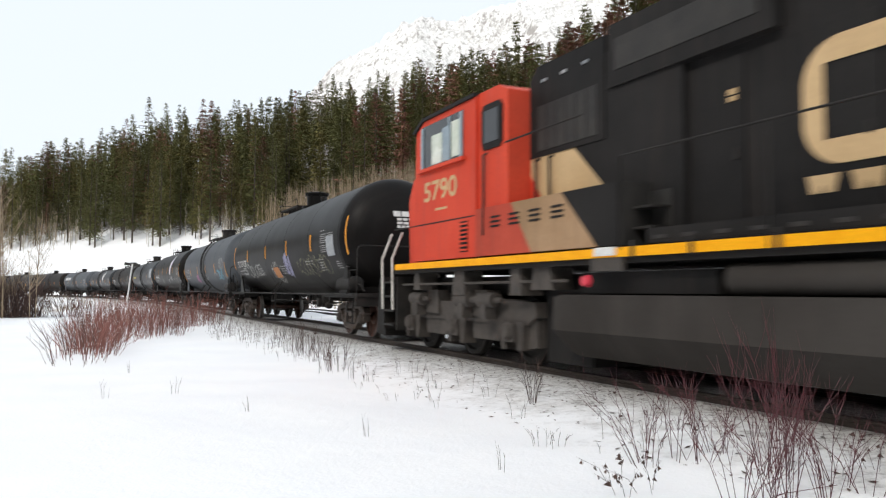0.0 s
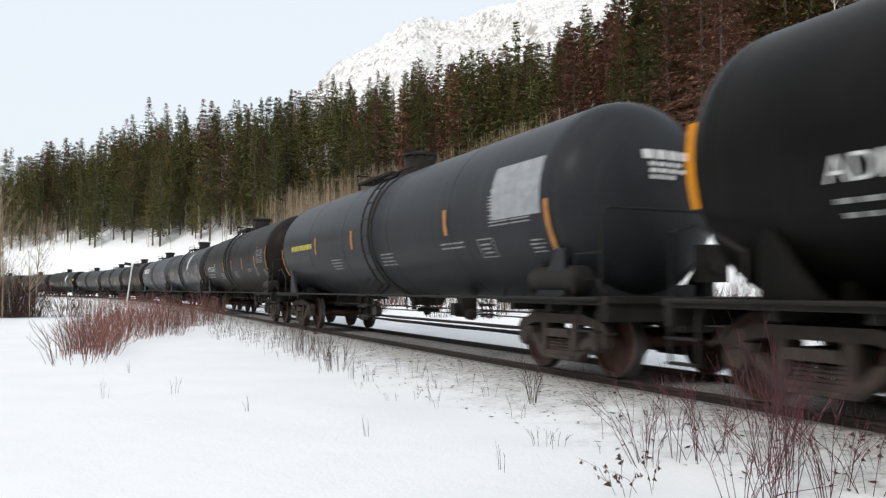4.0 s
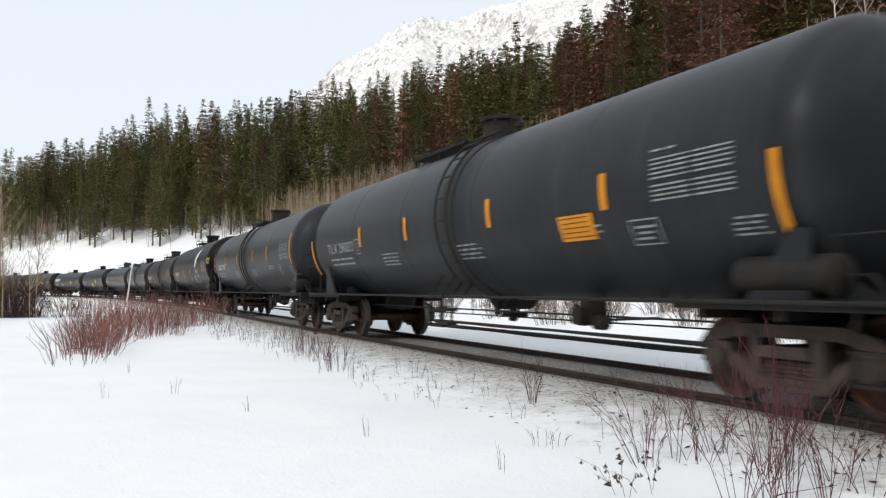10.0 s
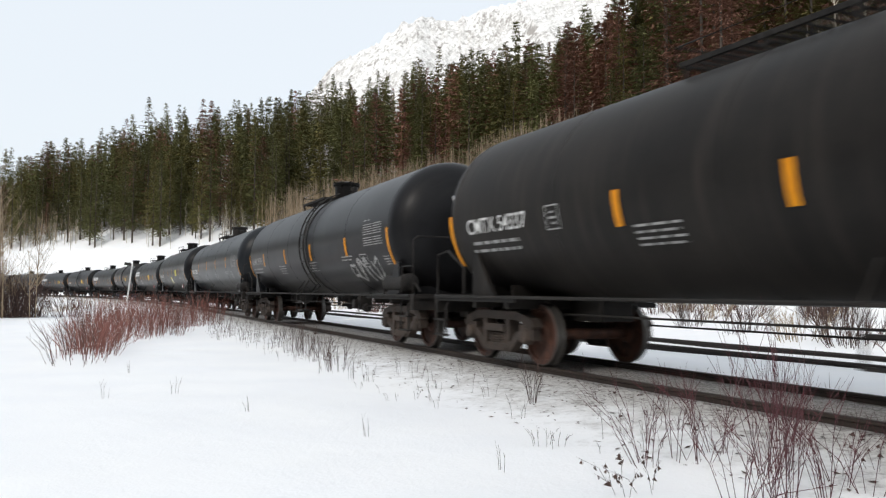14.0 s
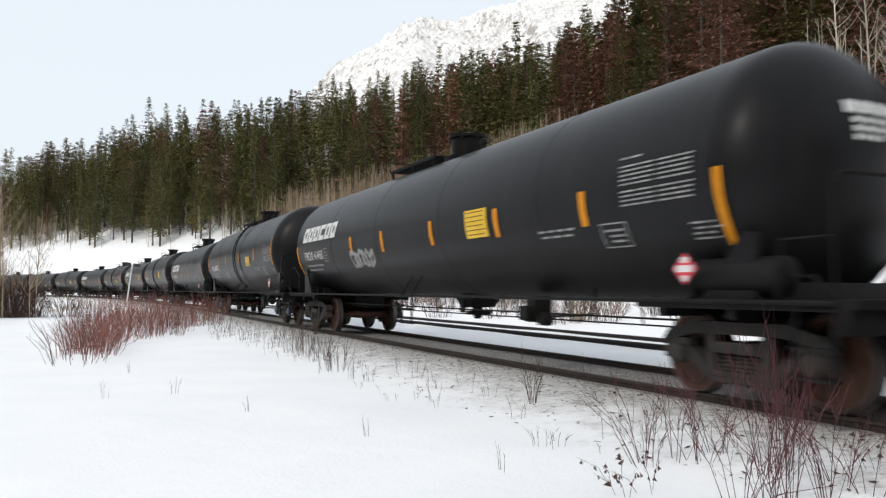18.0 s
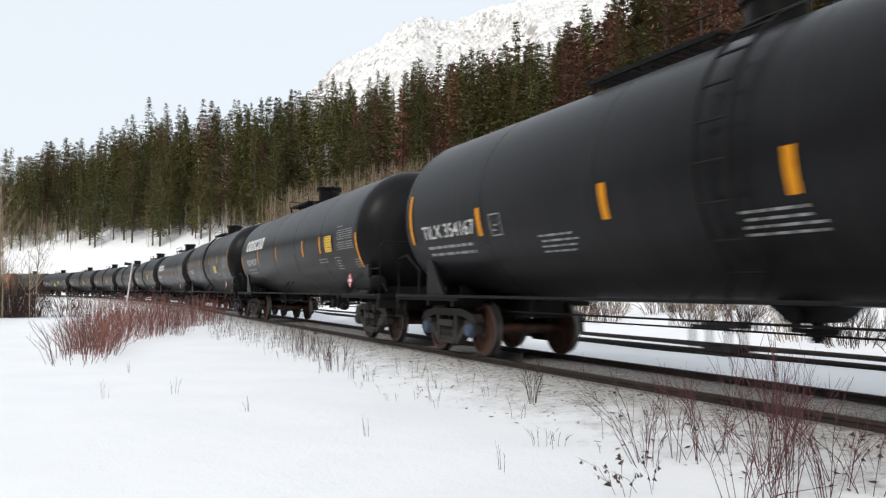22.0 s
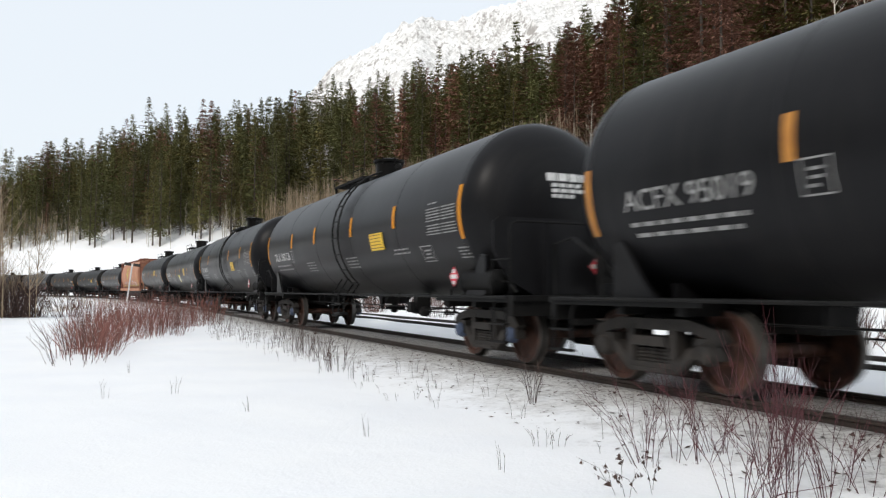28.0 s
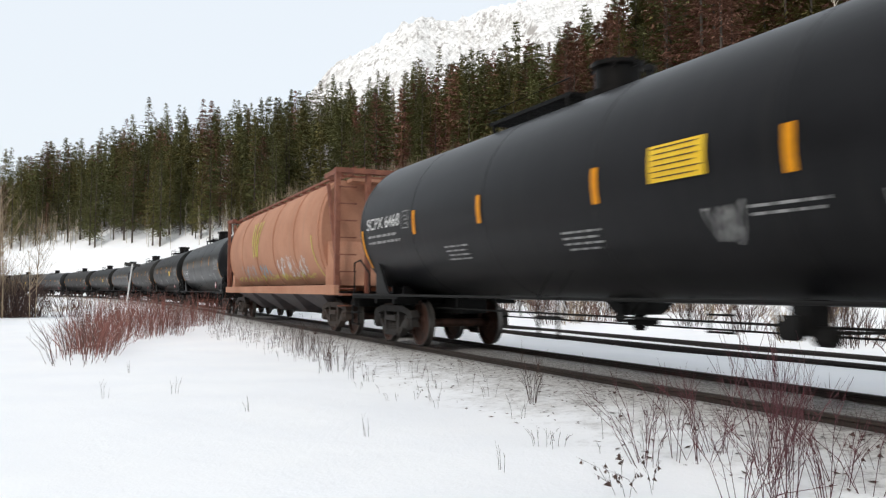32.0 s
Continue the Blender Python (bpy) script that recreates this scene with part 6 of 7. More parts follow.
def conifer_crown(rnd, height, base, width, whorls, needles, fine=True):
    """Whorls of drooping boughs round the stem, each bough a fan of pointed sprays, thinning to a narrow leader."""
    lf = Leafage()
    lean = Vector((rnd.uniform(-0.02, 0.02), rnd.uniform(-0.02, 0.02), 0))
    shape = rnd.uniform(0.62, 0.95)
    lobes = [(rnd.randint(1, 3), rnd.uniform(0, 6.28), rnd.uniform(0.3, 0.9)) for k in range(3)]
    weak = [(rnd.uniform(0.05, 0.8), rnd.uniform(0, 6.28), rnd.uniform(0.45, 0.8)) for k in range(3)]

    def reach_at(f, a):
        w = width * (1 - f) ** shape * (0.6 + 0.4 * min(1, f * 6)) + 0.2
        w *= 1 + 0.13 * sum(math.sin(n * a + p + q * f * height) for n, p, q in lobes)
        for f0, a0, cut in weak:
            if abs(f - f0) < 0.1 and math.cos(a - a0) > 0.2:
                w *= cut
        return w

    for k in range(whorls):
        f = min(0.985, ((k + rnd.uniform(0.0, 1.0)) / whorls) ** 1.08)
        count = 6 if f > 0.4 else 7
        turn = rnd.uniform(0, math.tau)
        for j in range(count):
            a = turn + (j + rnd.uniform(-0.35, 0.35)) * math.tau / count
            out = Vector((math.cos(a), math.sin(a), 0))
            side = Vector((-out.y, out.x, 0))
            l = reach_at(f, a) * rnd.uniform(0.62, 1.12)
            z = height * (base + (1 - base) * f) + rnd.uniform(-0.3, 0.3)
            root = Vector((0, 0, z)) + lean * z
            droop = rnd.uniform(0.1, 0.5) * (1 - f) - 0.35 * f
            tip = root + out * l + Vector((0, 0, -l * droop))
            size = (0.42 if fine else 0.86) * min(1.15, 0.5 + 0.2 * l)
            for q in range(needles):
                g = rnd.uniform(0.12, 1.0) if fine else 0.1 + 0.9 * (q + rnd.random()) / needles
                p = root.lerp(tip, g) + Vector((0, 0, 0.12 * l * g * (1 - g)))
                d = out * rnd.uniform(0.5, 1.1) + side * rnd.choice((-1, 1)) * rnd.uniform(0.1, 0.95) * (1.1 - 0.7 * g) + Vector((0, 0, rnd.uniform(-0.7, 0.15)))
                d = d.normalized() * size * rnd.uniform(0.7, 1.5) * (1.1 - 0.35 * g)
                w = d.cross(Vector((rnd.uniform(-0.6, 0.6), rnd.uniform(-0.6, 0.6), 1))).normalized() * size * (rnd.uniform(0.14, 0.26) if fine else rnd.uniform(0.2, 0.34))
                lf.spike(p + w, p - w, p + d)
    for k in range(3):
        a = k * 2.1
        e = Vector((0.06 * math.cos(a), 0.06 * math.sin(a), 0))
        lf.spike(Vector((0, 0, height * 0.9)) + e + lean * height, Vector((0, 0, height * 0.9)) - e + lean * height, Vector((0, 0, height * 1.015)) + lean * height)
    return lf


def tree_room(x, y, z, height):
    """Largest scale at which a tree stays under the line of the canopy."""
    r = math.hypot(x, y)
    return (np.interp(math.degrees(math.atan2(x, y)), RIDGE_TURN, CANOPY) * r + 1.0 - z) / height


def conifer_trunk(rnd, height, base):
    lf = Leafage()
    r = height * 0.0095 + 0.03
    lf.stem([Vector((0, 0, -0.6)), Vector((0, 0, height * 0.3)), Vector((0, 0, height * 0.7)), Vector((0, 0, height * 0.98))], r, 0.02, 7)
    for k in range(int(14 * base / 0.3)):
        z = height * rnd.uniform(0.1, base + 0.08)
        a = rnd.uniform(0, math.tau)
        l = rnd.uniform(0.3, 1.1)
        lf.stem([Vector((0, 0, z)), Vector((math.cos(a) * l, math.sin(a) * l, z - rnd.uniform(0, 0.3)))], 0.02, 0.006, 3)
    return lf


def bare_tree(rnd, height, limbs, spread=0.22, thick=0.011):
    lf = Leafage()
    bend = Vector((rnd.uniform(-0.05, 0.05), rnd.uniform(-0.05, 0.05), 0))
    top = lambda f: Vector((bend.x * height * f * f, bend.y * height * f * f, height * f))
    lf.stem([Vector((0, 0, -0.5))] + [top(f) for f in (0.25, 0.5, 0.75, 1)], height * thick, 0.012, 6)
    for k in range(limbs):
        f = rnd.uniform(0.3, 0.97)
        a = rnd.uniform(0, math.tau)
        l = height * spread * (1.15 - f) * rnd.uniform(0.6, 1.3)
        out = Vector((math.cos(a), math.sin(a), rnd.uniform(0.7, 1.6))).normalized()
        p = top(f)
        q = p + out * l * 0.55 + Vector((0, 0, 0.02 * l))
        e = p + out * l + Vector((0, 0, l * 0.25))
        lf.stem([p, q, e], height * thick * 0.34 * (1.1 - f) + 0.008, 0.004, 3)
        for j in range(4):
            g = p.lerp(e, rnd.uniform(0.35, 0.95))
            b = rnd.uniform(0, math.tau)
            lf.stem([g, g + Vector((math.cos(b), math.sin(b), rnd.uniform(0.6, 1.8))).normalized() * l * rnd.uniform(0.25, 0.5)], 0.007, 0.003, 3)
    return lf


def twig_bush(rnd, stems, height, wide, base, r=0.006, forks=3, lean=(0, 0)):
    """Many thin stems that rise from a small root and fork."""
    lf = Leafage()
    for k in range(stems):
        a = rnd.uniform(0, math.tau)
        root = Vector((math.cos(a), math.sin(a), 0)) * base * math.sqrt(rnd.random())
        h = height * rnd.uniform(0.45, 1.05)
        out = Vector((root.x, root.y, 0)) * (wide / max(base, 0.05)) * 0.6 + Vector((rnd.uniform(-1, 1) * wide * 0.45 + lean[0] * h, rnd.uniform(-1, 1) * wide * 0.45 + lean[1] * h, 0))
        mid = root + out * 0.42 + Vector((0, 0, h * 0.52))
        top = root + out + Vector((0, 0, h))
        lf.stem([root + Vector((0, 0, -0.12)), mid, top], r, r * 0.35, 3)
        for j in range(forks):
            f = rnd.uniform(0.3, 0.85)
            p = (root.lerp(mid, f * 2) if f < 0.5 else mid.lerp(top, f * 2 - 1))
            d = (top - root).normalized() + Vector((rnd.uniform(-0.6, 0.6), rnd.uniform(-0.6, 0.6), 0))
            l = h * rnd.uniform(0.15, 0.42)
            lf.stem([p, p + d.normalized() * l * 0.5, p + d.normalized() * l + Vector((0, 0, l * 0.12))], r * 0.6, r * 0.25, 3)
    return lf


def on_land(x, y):
    z, s, off = land(np.array([x]), np.array([y]))
    return float(z[0])


def tree_thing(name, label, category, group, trunk_me, crown_me, bark, leaf):
    t = tagged(new(name), label, category, group)
    part("trunk", trunk_me, bark, t)
    if crown_me:
        part("crown", crown_me, leaf, t)
    return t


def stand(master, x, y, scale, turn, used):
    m = pose(x, y, on_land(x, y), 0, 0, turn)
    if not used[0]:
        used[0] = True
        ob = master
    else:
        ob = copy_thing(master, m)
    ob.matrix_basis = m @ Matrix.Diagonal((scale, scale, scale, 1))
    return ob


def build_forest():
    rnd = random.Random(11)
    kinds = []
    for k in range(9):
        height = rnd.uniform(17, 22)
        base = rnd.uniform(0.05, 0.26)
        dead = k in (6, 7)
        olive = k in (2, 5, 8)
        crown = conifer_crown(rnd, height, base, rnd.uniform(2.9, 4.3), 50, 20).mesh("crown")
        trunk = conifer_trunk(rnd, height, base).mesh("trunk")
        words = "rust-red dead pine on the snowy slope" if dead else ("olive green pine at the forest edge" if olive else "dark green spruce at the forest edge")
        kinds.append((tree_thing("dead_pine" if dead else ("pine_tree" if olive else "spruce_tree"), words, "tree", "conifers at the forest edge", trunk, crown, BARK,
                                 NEEDLE_DEAD if dead else (NEEDLE_OLIVE if olive else NEEDLE)), [False]))
    s = -14.0
    count = 0
    while s < 400 and count < 285:
        for off0 in (41, 47, 54):
            off = off0 + rnd.uniform(-3, 3.5)
            ss = s + rnd.uniform(-2.5, 2.5)
            if 72 < ss < 150 and off < 51 or ss < 42:
                off += 9
            x, y, _ = on_line(ss, off)
            red = 0.34 if 5 < ss < 80 else 0.1
            r = rnd.random()
            kind = rnd.choice((6, 7)) if r < red else (rnd.choice((2, 5, 8)) if r < red + 0.33 else rnd.choice((0, 1, 3, 4)))
            x, y = float(x), float(y)
            size = rnd.choice((0.65, 0.85, 1.0, 1.1, 1.2, 1.25)) * rnd.uniform(0.92, 1.08)
            size = min(size, tree_room(x, y, on_land(x, y), 19.5) * rnd.uniform(0.9, 1.03))
            stand(kinds[kind][0], x, y, max(0.4, size), rnd.uniform(0, 360), kinds[kind][1])
            count += 1
        s += 3.1 if s < 60 else 5.2
    # the wood behind, as one mass
    simple = []
    for k in range(8):
        height = rnd.uniform(17, 23)
        lf = conifer_crown(rnd, height, rnd.uniform(0.04, 0.14), rnd.uniform(3.2, 4.6), 30, 5, False)
        lf.stem([Vector((0, 0, -1)), Vector((0, 0, height * 0.9))], 0.2, 0.03, 4)
        simple.append((np.array([tuple(v) for v in lf.v]), lf.f))
    for mat, share, words in ((NEEDLE, 0.48, "dense dark green spruce forest on the slope, with unseen added trees behind the camera"), (NEEDLE_OLIVE, 0.3, "olive green pines in the forest on the slope"),
                              (NEEDLE_DEAD, 0.2, "rust-red dead pines in the forest on the slope")):
        vs, fs, k0 = [], [], 0
        r2 = random.Random(int(share * 100))
        total = int(1850 * share)
        pts = []
        while len(pts) < total:
            off = 52 + 210 * r2.random() ** 1.5
            ss = r2.uniform(-40, 430)
            if mat is NEEDLE_DEAD and r2.random() < 0.5:
                ss = r2.uniform(0, 150)
            pts.append((ss, off))
        px, py, _ = on_line(np.array([p[0] for p in pts]), np.array([p[1] for p in pts]))
        pz, _, po = land(px, py)
        tones = []
        for x, y, z in zip(px, py, pz):
            v, f = simple[r2.randrange(8)]
            a, sc = r2.uniform(0, math.tau), r2.choice((0.75, 0.9, 1.0, 1.1, 1.2)) * r2.uniform(0.9, 1.1)
            sc = min(sc, tree_room(x, y, z, 20) * (r2.uniform(0.78, 0.98) if r2.random() < 0.85 else r2.uniform(1.0, 1.22)))
            if sc < 0.55:
                continue
            tones.append((len(v), r2.uniform(-0.28, 0.28)))
            w = np.column_stack([v[:, 0] * math.cos(a) - v[:, 1] * math.sin(a), v[:, 0] * math.sin(a) + v[:, 1] * math.cos(a), v[:, 2]]) * sc + (x, y, z)
            vs.append(w)
            fs += [tuple(i + k0 for i in q) for q in f]
            k0 += len(v)
        if mat is NEEDLE:
            # unseen trees added behind the camera: they block low sky and darken the tank sides
            for k in range(620):
                a, r = radians(r2.uniform(95, 300)), 34 + 60 * r2.random()
                x, y = r * math.sin(a), r * math.cos(a)
                _, off = to_line(np.array([x]), np.array([y]))
                if abs(off[0] + 60) > 45:
                    continue
                v, f = simple[r2.randrange(8)]
                sc = r2.uniform(0.8, 1.25)
                tones.append((len(v), 0.0))
                vs.append(v * sc + (x, y, -0.5))
                fs += [tuple(i + k0 for i in q) for q in f]
                k0 += len(v)
        me = bpy.data.meshes.new("forest")
        me.from_pydata(np.vstack(vs).tolist(), [], fs)
        me.materials.append(mat)
        tone = me.attributes.new("tone", "FLOAT", "POINT")
        tone.data.foreach_set("value", np.concatenate([np.full(n, q) for n, q in tones]))
        tagged(new("forest", me), words, "forest", kind="stuff")


def build_aspens():
    rnd = random.Random(5)
    kinds = []
    for k in range(5):
        lf = bare_tree(rnd, rnd.uniform(11, 14), 22, 0.2, 0.008)
        kinds.append((tree_thing("aspen", "leafless pale aspen at the forest edge", "tree", "aspens at the forest edge", lf.mesh("trunk"), None, ASPEN, None), [False]))
    for k in range(120):
        if k < 20:
            off = rnd.uniform(28, 46)
            s = off * rnd.uniform(0.6, 0.84) + 6
        elif k < 74:
            s, off = rnd.uniform(215, 300), rnd.uniform(36, 44)
        else:
            s, off = rnd.uniform(60, 215), rnd.uniform(37, 47)
        x, y, _ = on_line(s, off)
        q = rnd.randrange(5)
        stand(kinds[q][0], float(x), float(y), rnd.uniform(0.55, 1.0) * (0.8 if k >= 20 else 1.15), rnd.uniform(0, 360), kinds[q][1])
    # saplings: too many to count
    lf = Leafage()
    for k in range(1500):
        s, off = rnd.uniform(72, 152), rnd.uniform(37, 46)
        if k > 1150:
            s, off = rnd.uniform(232, 300), rnd.uniform(40, 50)
        x, y, _ = on_line(s, off)
        z = on_land(float(x), float(y))
        h = rnd.uniform(6.5, 11)
        p = Vector((float(x), float(y), z - 0.3))
        q = p + Vector((rnd.uniform(-0.35, 0.35), rnd.uniform(-0.35, 0.35), h))
        lf.stem([p, p.lerp(q, 0.5) + Vector((rnd.uniform(-0.1, 0.1), rnd.uniform(-0.1, 0.1), 0)), q], 0.045, 0.012, 3)
        for j in range(5):
            g = p.lerp(q, rnd.uniform(0.35, 0.95))
            a = rnd.uniform(0, math.tau)
            lf.stem([g, g + Vector((math.cos(a) * 0.5, math.sin(a) * 0.5, rnd.uniform(0.5, 1.3)))], 0.015, 0.006, 3)
    me = lf.mesh("sapling_brush")
    me.materials.append(TWIG_TAN)
    tagged(new("sapling_brush", me), "dense tan leafless saplings on the slope", "brush", kind="stuff")


def put_bush(name, lf, mat, x, y, label, group, z=None):
    me = lf.mesh(name)
    me.materials.append(mat)
    ob = new(name, me)
    ob.location = (x, y, on_land(x, y) if z is None else z)
    return tagged(ob, label, "bush", group)


def build_bushes():
    rnd = random.Random(21)
    # thicket of red willow between the field and the line
    for k in range(74):
        f = (k / 73) ** 0.9
        y = 14.9 + 18.5 * f + rnd.uniform(-0.7, 0.7)
        front = np.interp(y, [14.7, 17.2, 19.8, 21.8, 23.4, 26.3, 33.7], [-6.9, -7.7, -8.6, -8.7, -8.3, -8.4, -9.7])
        x = front + (-0.455 * y - front) * rnd.random() ** 1.8
        tall = rnd.uniform(0.85, 1.3) * (0.75 if f < 0.2 else 1)
        put_bush("willow_bush", twig_bush(rnd, rnd.randint(14, 24), tall, 0.55, 0.55, 0.0055, 3), TWIG_RED if rnd.random() < 0.62 else TWIG_BROWN, x, y,
                 "leafless red-brown willow bush in the snow", "willow bushes beside the line")
    # dogwood close to the camera
    for x, y, n, h, w in ((1.58, 6.1, 20, 0.72, 0.34), (1.84, 6.2, 9, 0.75, 0.25), (2.0, 6.12, 16, 0.72, 0.3), (1.86, 5.0, 14, 0.62, 0.3), (2.0, 4.85, 16, 0.75, 0.3),
                          (2.22, 5.05, 20, 0.85, 0.3), (2.3, 5.6, 22, 1.0, 0.28), (2.5, 5.75, 20, 1.05, 0.26), (2.45, 5.0, 16, 0.75, 0.3), (2.68, 5.3, 12, 0.75, 0.26), (2.78, 5.1, 10, 0.66, 0.28), (2.2, 6.3, 12, 0.8, 0.3)):
        bush = tagged(new("dogwood_bush"), "leafless wine-red dogwood bush in the snow", "bush", "dogwood bushes in the foreground")
        bush.location = (x, y, on_land(x, y))
        for k in range(int(n * 0.66)):
            part("stem", twig_bush(rnd, 1, h, w * 2.1, 0.06, rnd.uniform(0.0024, 0.0042), rnd.randint(3, 7)).mesh("stem"), TWIG_WINE, bush)
    for x, y in ((1.28, 5.75), (1.22, 5.25), (1.42, 5.4), (3.1, 5.6)):
        lf = twig_bush(rnd, 3, 0.3, 0.36, 0.06, 0.0026, 4, (-0.5, 0))
        for v in [Vector(q) for q in lf.v[::11]]:
            lf.spike(v, v + Vector((rnd.uniform(-0.03, 0.03), 0.01, -0.025)), v + Vector((rnd.uniform(-0.02, 0.02), -0.02, -0.03)))
        put_bush("dry_weed", lf, TWIG_DARK, x, y, "dark dry weed with curled seed heads", "dry weeds in the snow")
    # weeds along the foot of the bank
    row = [(21.5, 3.0, 12, 0.75), (20.6, 2.9, 8, 0.5), (18.6, 2.8, 10, 0.6), (17.3, 2.75, 18, 0.75), (16.7, 2.6, 16, 0.7), (16.2, 2.8, 12, 0.6), (15.1, 2.8, 10, 0.6),
           (14.4, 2.95, 12, 0.6), (13.6, 2.9, 8, 0.55), (13.0, 3.1, 11, 0.5), (12.5, 3.2, 9, 0.5), (23.5, 3.2, 10, 0.6), (25.5, 3.1, 12, 0.7), (28, 3.0, 12, 0.8), (31, 3.4, 14, 0.8)]
    for s, off, n, h in row:
        x, y, _ = on_line(s, -off)
        put_bush("weed_clump", twig_bush(rnd, n, h, 0.28, 0.22, 0.0042, 4), TWIG_DARK, float(x), float(y), "thin red-brown weed stems in the snow", "weeds beside the line")
    put_bush("lone_weed", twig_bush(rnd, 8, 0.56, 0.42, 0.03, 0.005, 6), TWIG_DARK, 1.05, 9.1, "lone dark branching weed in the snow", "weeds beside the line")
    for k in range(110):
        s, off = rnd.uniform(3, 26), rnd.uniform(1.7, 3.6)
        x, y, _ = on_line(s, -off)
        put_bush("grass_stalk", twig_bush(rnd, rnd.randint(1, 4), rnd.uniform(0.12, 0.4), 0.14, 0.08, 0.0028, 3), TWIG_DARK, float(x), float(y), "short dry stalk poking through the snow", "dry stalks in the snow")
    for x, y in ((-3.6, 10.5), (-2.2, 9.0), (0.45, 6.0), (-0.7, 7.5), (-5.2, 13.0), (-4.2, 9.8)):
        put_bush("grass_stalk", twig_bush(rnd, 3, 0.22, 0.08, 0.05, 0.003, 1), TWIG_DARK, x, y, "short dry stalk poking through the snow", "dry stalks in the snow")
    # scraps of bark, stones and twigs on the dirty snow beside the rail
    lf = Leafage()
    for k in range(1500):
        s, off = rnd.uniform(0, 30), 0.95 + 2.1 * rnd.random() ** 1.6
        x, y, _ = on_line(s, -off)
        p = Vector((float(x), float(y), on_land(float(x), float(y)) + 0.008))
        a, l = rnd.uniform(0, math.tau), rnd.uniform(0.012, 0.045)
        d = Vector((math.cos(a), math.sin(a), rnd.uniform(-0.1, 0.35))) * l
        e = Vector((-math.sin(a), math.cos(a), 0)) * l * rnd.uniform(0.2, 0.6)
        lf.blade(p - d, e / max(e.length, 1e-6), p, p + d, e.length)
    me = lf.mesh("trackside_litter")
    me.materials.append(TWIG_DARK)
    tagged(new("trackside_litter", me), "dark scraps of bark and stones on the dirty snow", "litter", kind="stuff")
    # shrubs past the side track
    for k in range(110):
        s, off = rnd.uniform(-14, 75), rnd.uniform(10.5, 17)
        x, y, _ = on_line(s, off)
        put_bush("shrub", twig_bush(rnd, 40, rnd.uniform(0.7, 1.5), 0.8, 0.6, 0.011, 4), rnd.choice((TWIG_BROWN, TWIG_DARK, TWIG_TAN)), float(x), float(y),
                 "leafless shrub in the snow beyond the side track", "shrubs beyond the tracks")
    # bare trees at the edge of the field
    for x, y, h, n in ((-20.6, 36.5, 6.2, 30), (-21.6, 38, 7.5, 34), (-20.1, 38.5, 5.0, 26), (-22.5, 37.5, 6.5, 30), (-19.7, 37.2, 3.2, 18)):
        t = tagged(new("bare_sapling"), "leafless young poplar at the edge of the field", "tree", "young poplars by the field")
        part("trunk", bare_tree(rnd, h, n, 0.3, 0.006).mesh("trunk"), TWIG_TAN, t)
        t.location = (x, y, on_land(x, y))
    for k in range(9):
        x, y = rnd.uniform(-23, -19.2), rnd.uniform(36, 41)
        put_bush("shrub", twig_bush(rnd, 60, rnd.uniform(1.2, 2.2), 0.9, 0.7, 0.011, 4), TWIG_DARK, x, y, "dark leafless shrub at the edge of the field", "shrubs by the field")
    for k in range(6):
        x, y = rnd.uniform(-22.9, -21.1), rnd.uniform(37, 40)
        put_bush("tall_shrub", twig_bush(rnd, 42, rnd.uniform(2.0, 3.8), 1.0, 0.5, 0.009, 6), TWIG_BROWN if k % 2 else TWIG_TAN, x, y, "tall leafless brown shrub at the edge of the field", "shrubs by the field")
    # grass on the far bank
    lf = Leafage()
    for k in range(1500):
        s, off = rnd.uniform(60, 175), rnd.uniform(2.6, 13)
        x, y, _ = on_line(s, -off)
        z = on_land(float(x), float(y))
        p = Vector((float(x), float(y), z - 0.05))
        lf.stem([p, p + Vector((rnd.uniform(-0.2, 0.2), rnd.uniform(-0.2, 0.2), rnd.uniform(0.2, 0.7)))], 0.014, 0.004, 3)
    me = lf.mesh("bank_grass")
    me.materials.append(TWIG_TAN)
    tagged(new("bank_grass", me), "dry tan grass on the snowy bank below the line", "grass", kind="stuff")


def build_marker():
    x, y, h = on_line(80.0, -2.7)
    m = tagged(new("track_marker"), "leaning pale marker post with two black plates", "marker post")
    m.matrix_basis = pose(float(x), float(y), -0.3, 0, 7, math.degrees(h) * 0)
    part("post", Shape().lathe([(-0.3, 0.085), (3.9, 0.075)], 8, "z"), WHITE, m)
    part("plate", Shape().box(-0.75, -0.12, -0.05, 0.03, 3.7, 3.98), GRIME, m, "black plate")
    part("plate", Shape().box(0.12, 0.75, -0.05, 0.03, 3.7, 3.98), GRIME, m, "black plate")


build_forest()
build_aspens()
build_bushes()
build_marker()


# ---- what moves ----
def run(t):
    """Metres that the train has come since the start."""
    return 15.764 * t - 0.00615 * ((t - 20) ** 2 / 2 - 200)


def train_pose(s, reach):
    xa, ya, _ = on_line(s - reach)
    xb, yb, _ = on_line(s + reach)
    return pose(float(xa + xb) / 2, float(ya + yb) / 2, 0, 0, 0, math.degrees(math.atan2(ya - yb, xa - xb)))


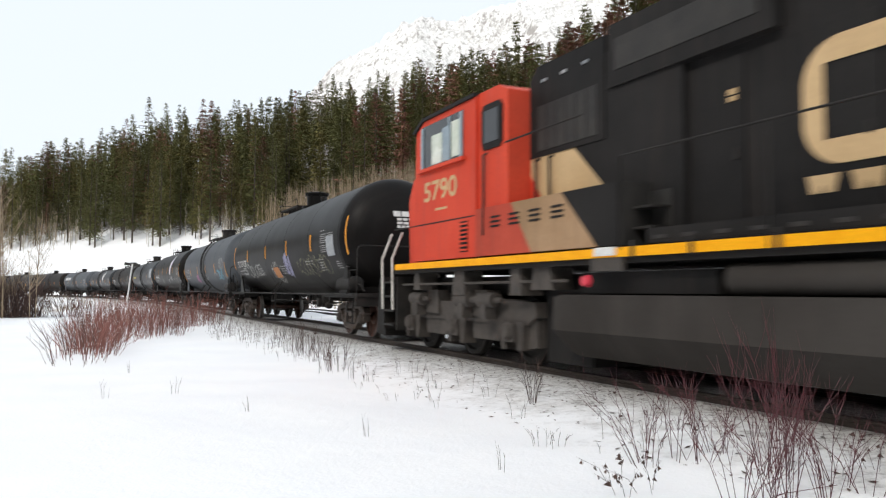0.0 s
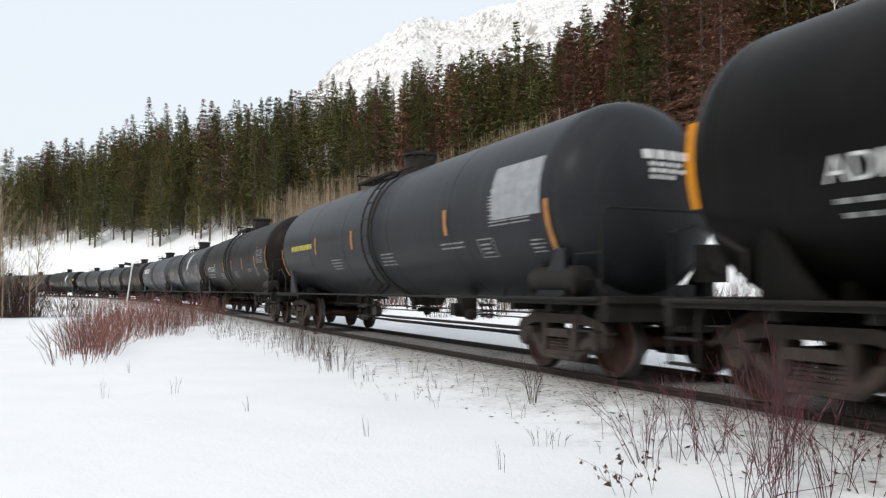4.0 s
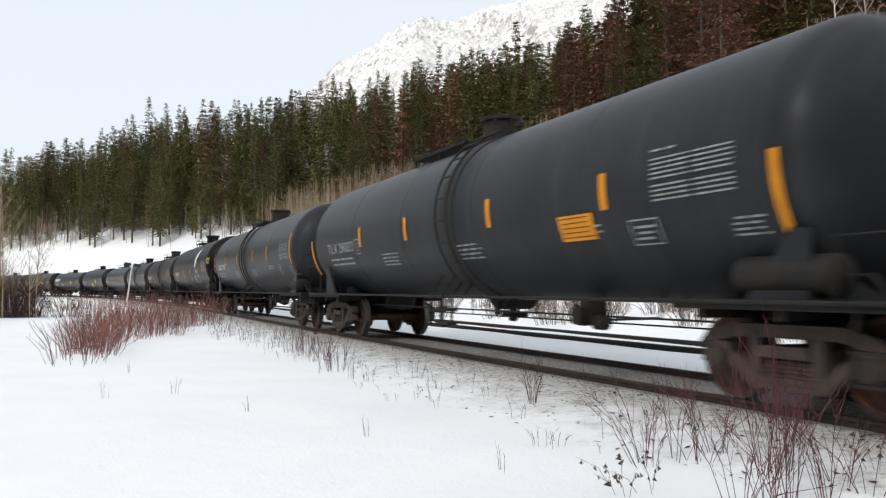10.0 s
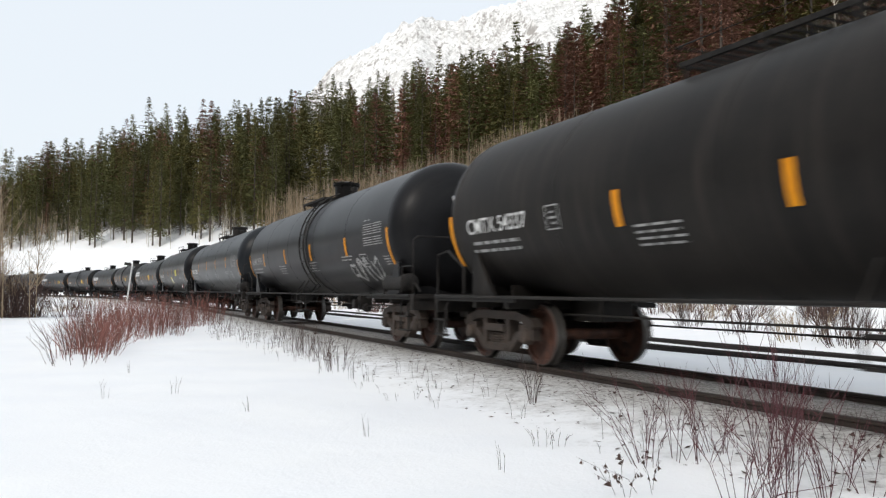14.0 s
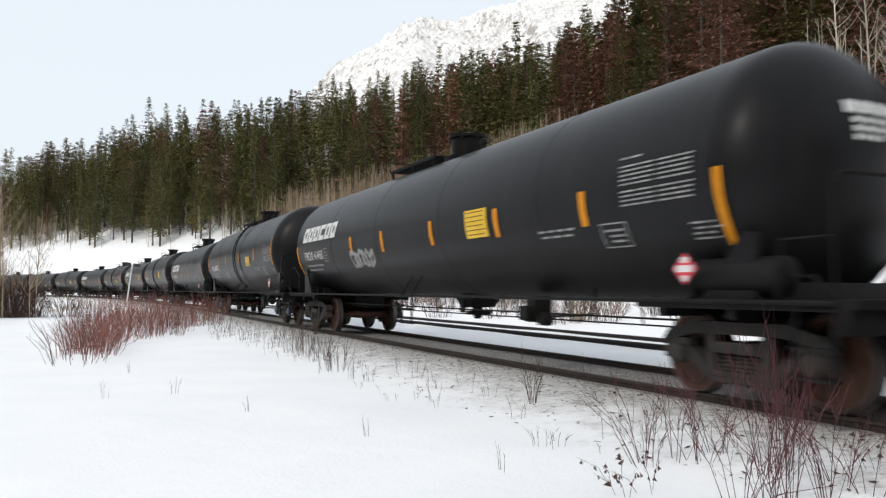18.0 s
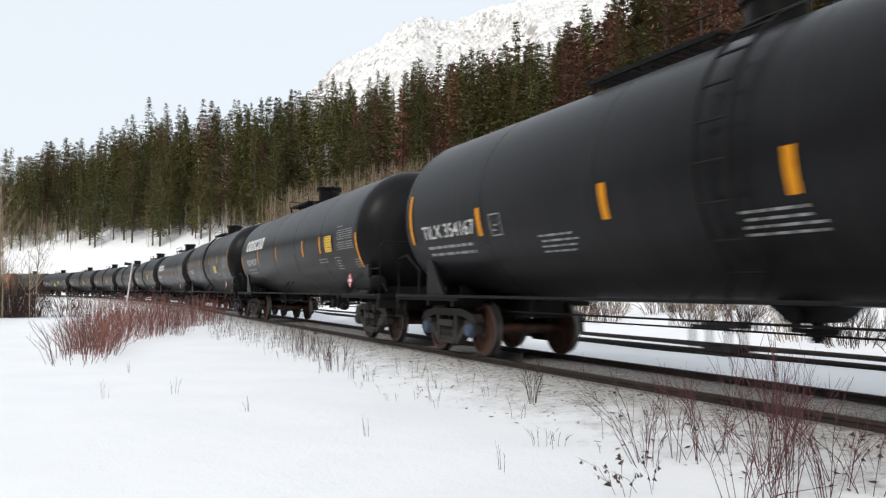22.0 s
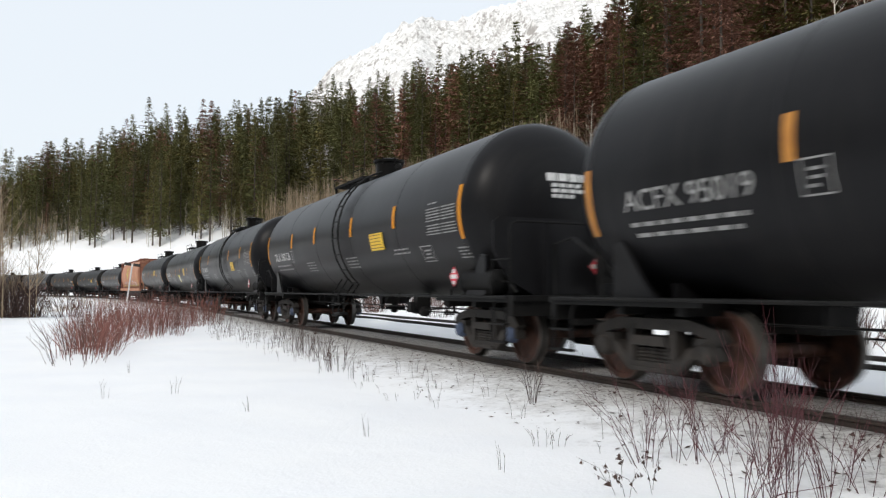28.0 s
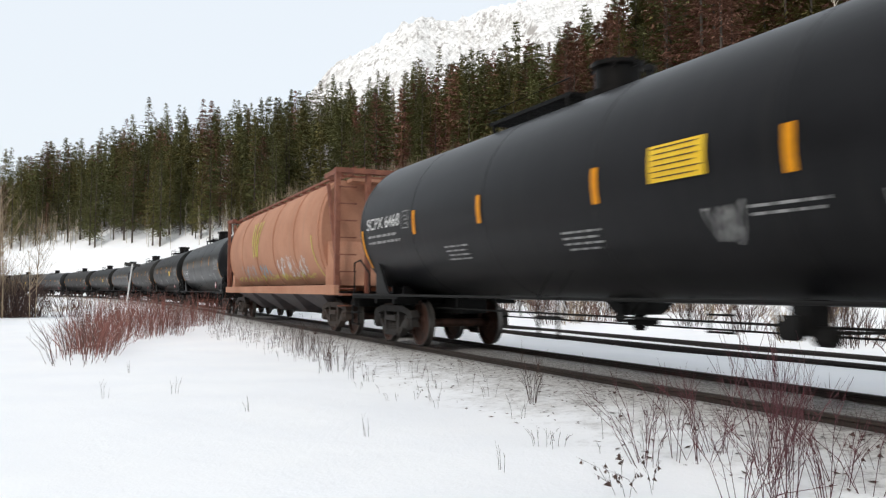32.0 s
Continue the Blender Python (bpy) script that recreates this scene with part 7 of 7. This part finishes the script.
def motions():
    times = [k * 0.5 for k in range(65)]
    for car, place, reach, sets in CARS:
        walk(car, [(t, train_pose(place - run(t), reach)) for t in times])
        # the wheels roll while the car passes the camera
        first = next((k for k in range(961) if place - run(k / 30) < 55), None)
        if first is None:
            continue
        last = next((k for k in range(961) if place - run(k / 30) < -14), 960)
        for w, q, x, *tall in sets:
            z = tall[0] if tall else 0.47
            spin = [(0.0, pose(q, 0, z))] if first > 0 else []
            for k in range(first, last + 1):
                a = math.degrees((run(k / 30) - run(first / 30)) / (z - 0.005))
                spin.append((k / 30, pose(q, 0, z, 0, a % 360 if a % 360 < 180 else a % 360 - 360, 0)))
            if last < 960:
                spin.append((32.0, spin[-1][1]))
            walk(w, spin)


motions()
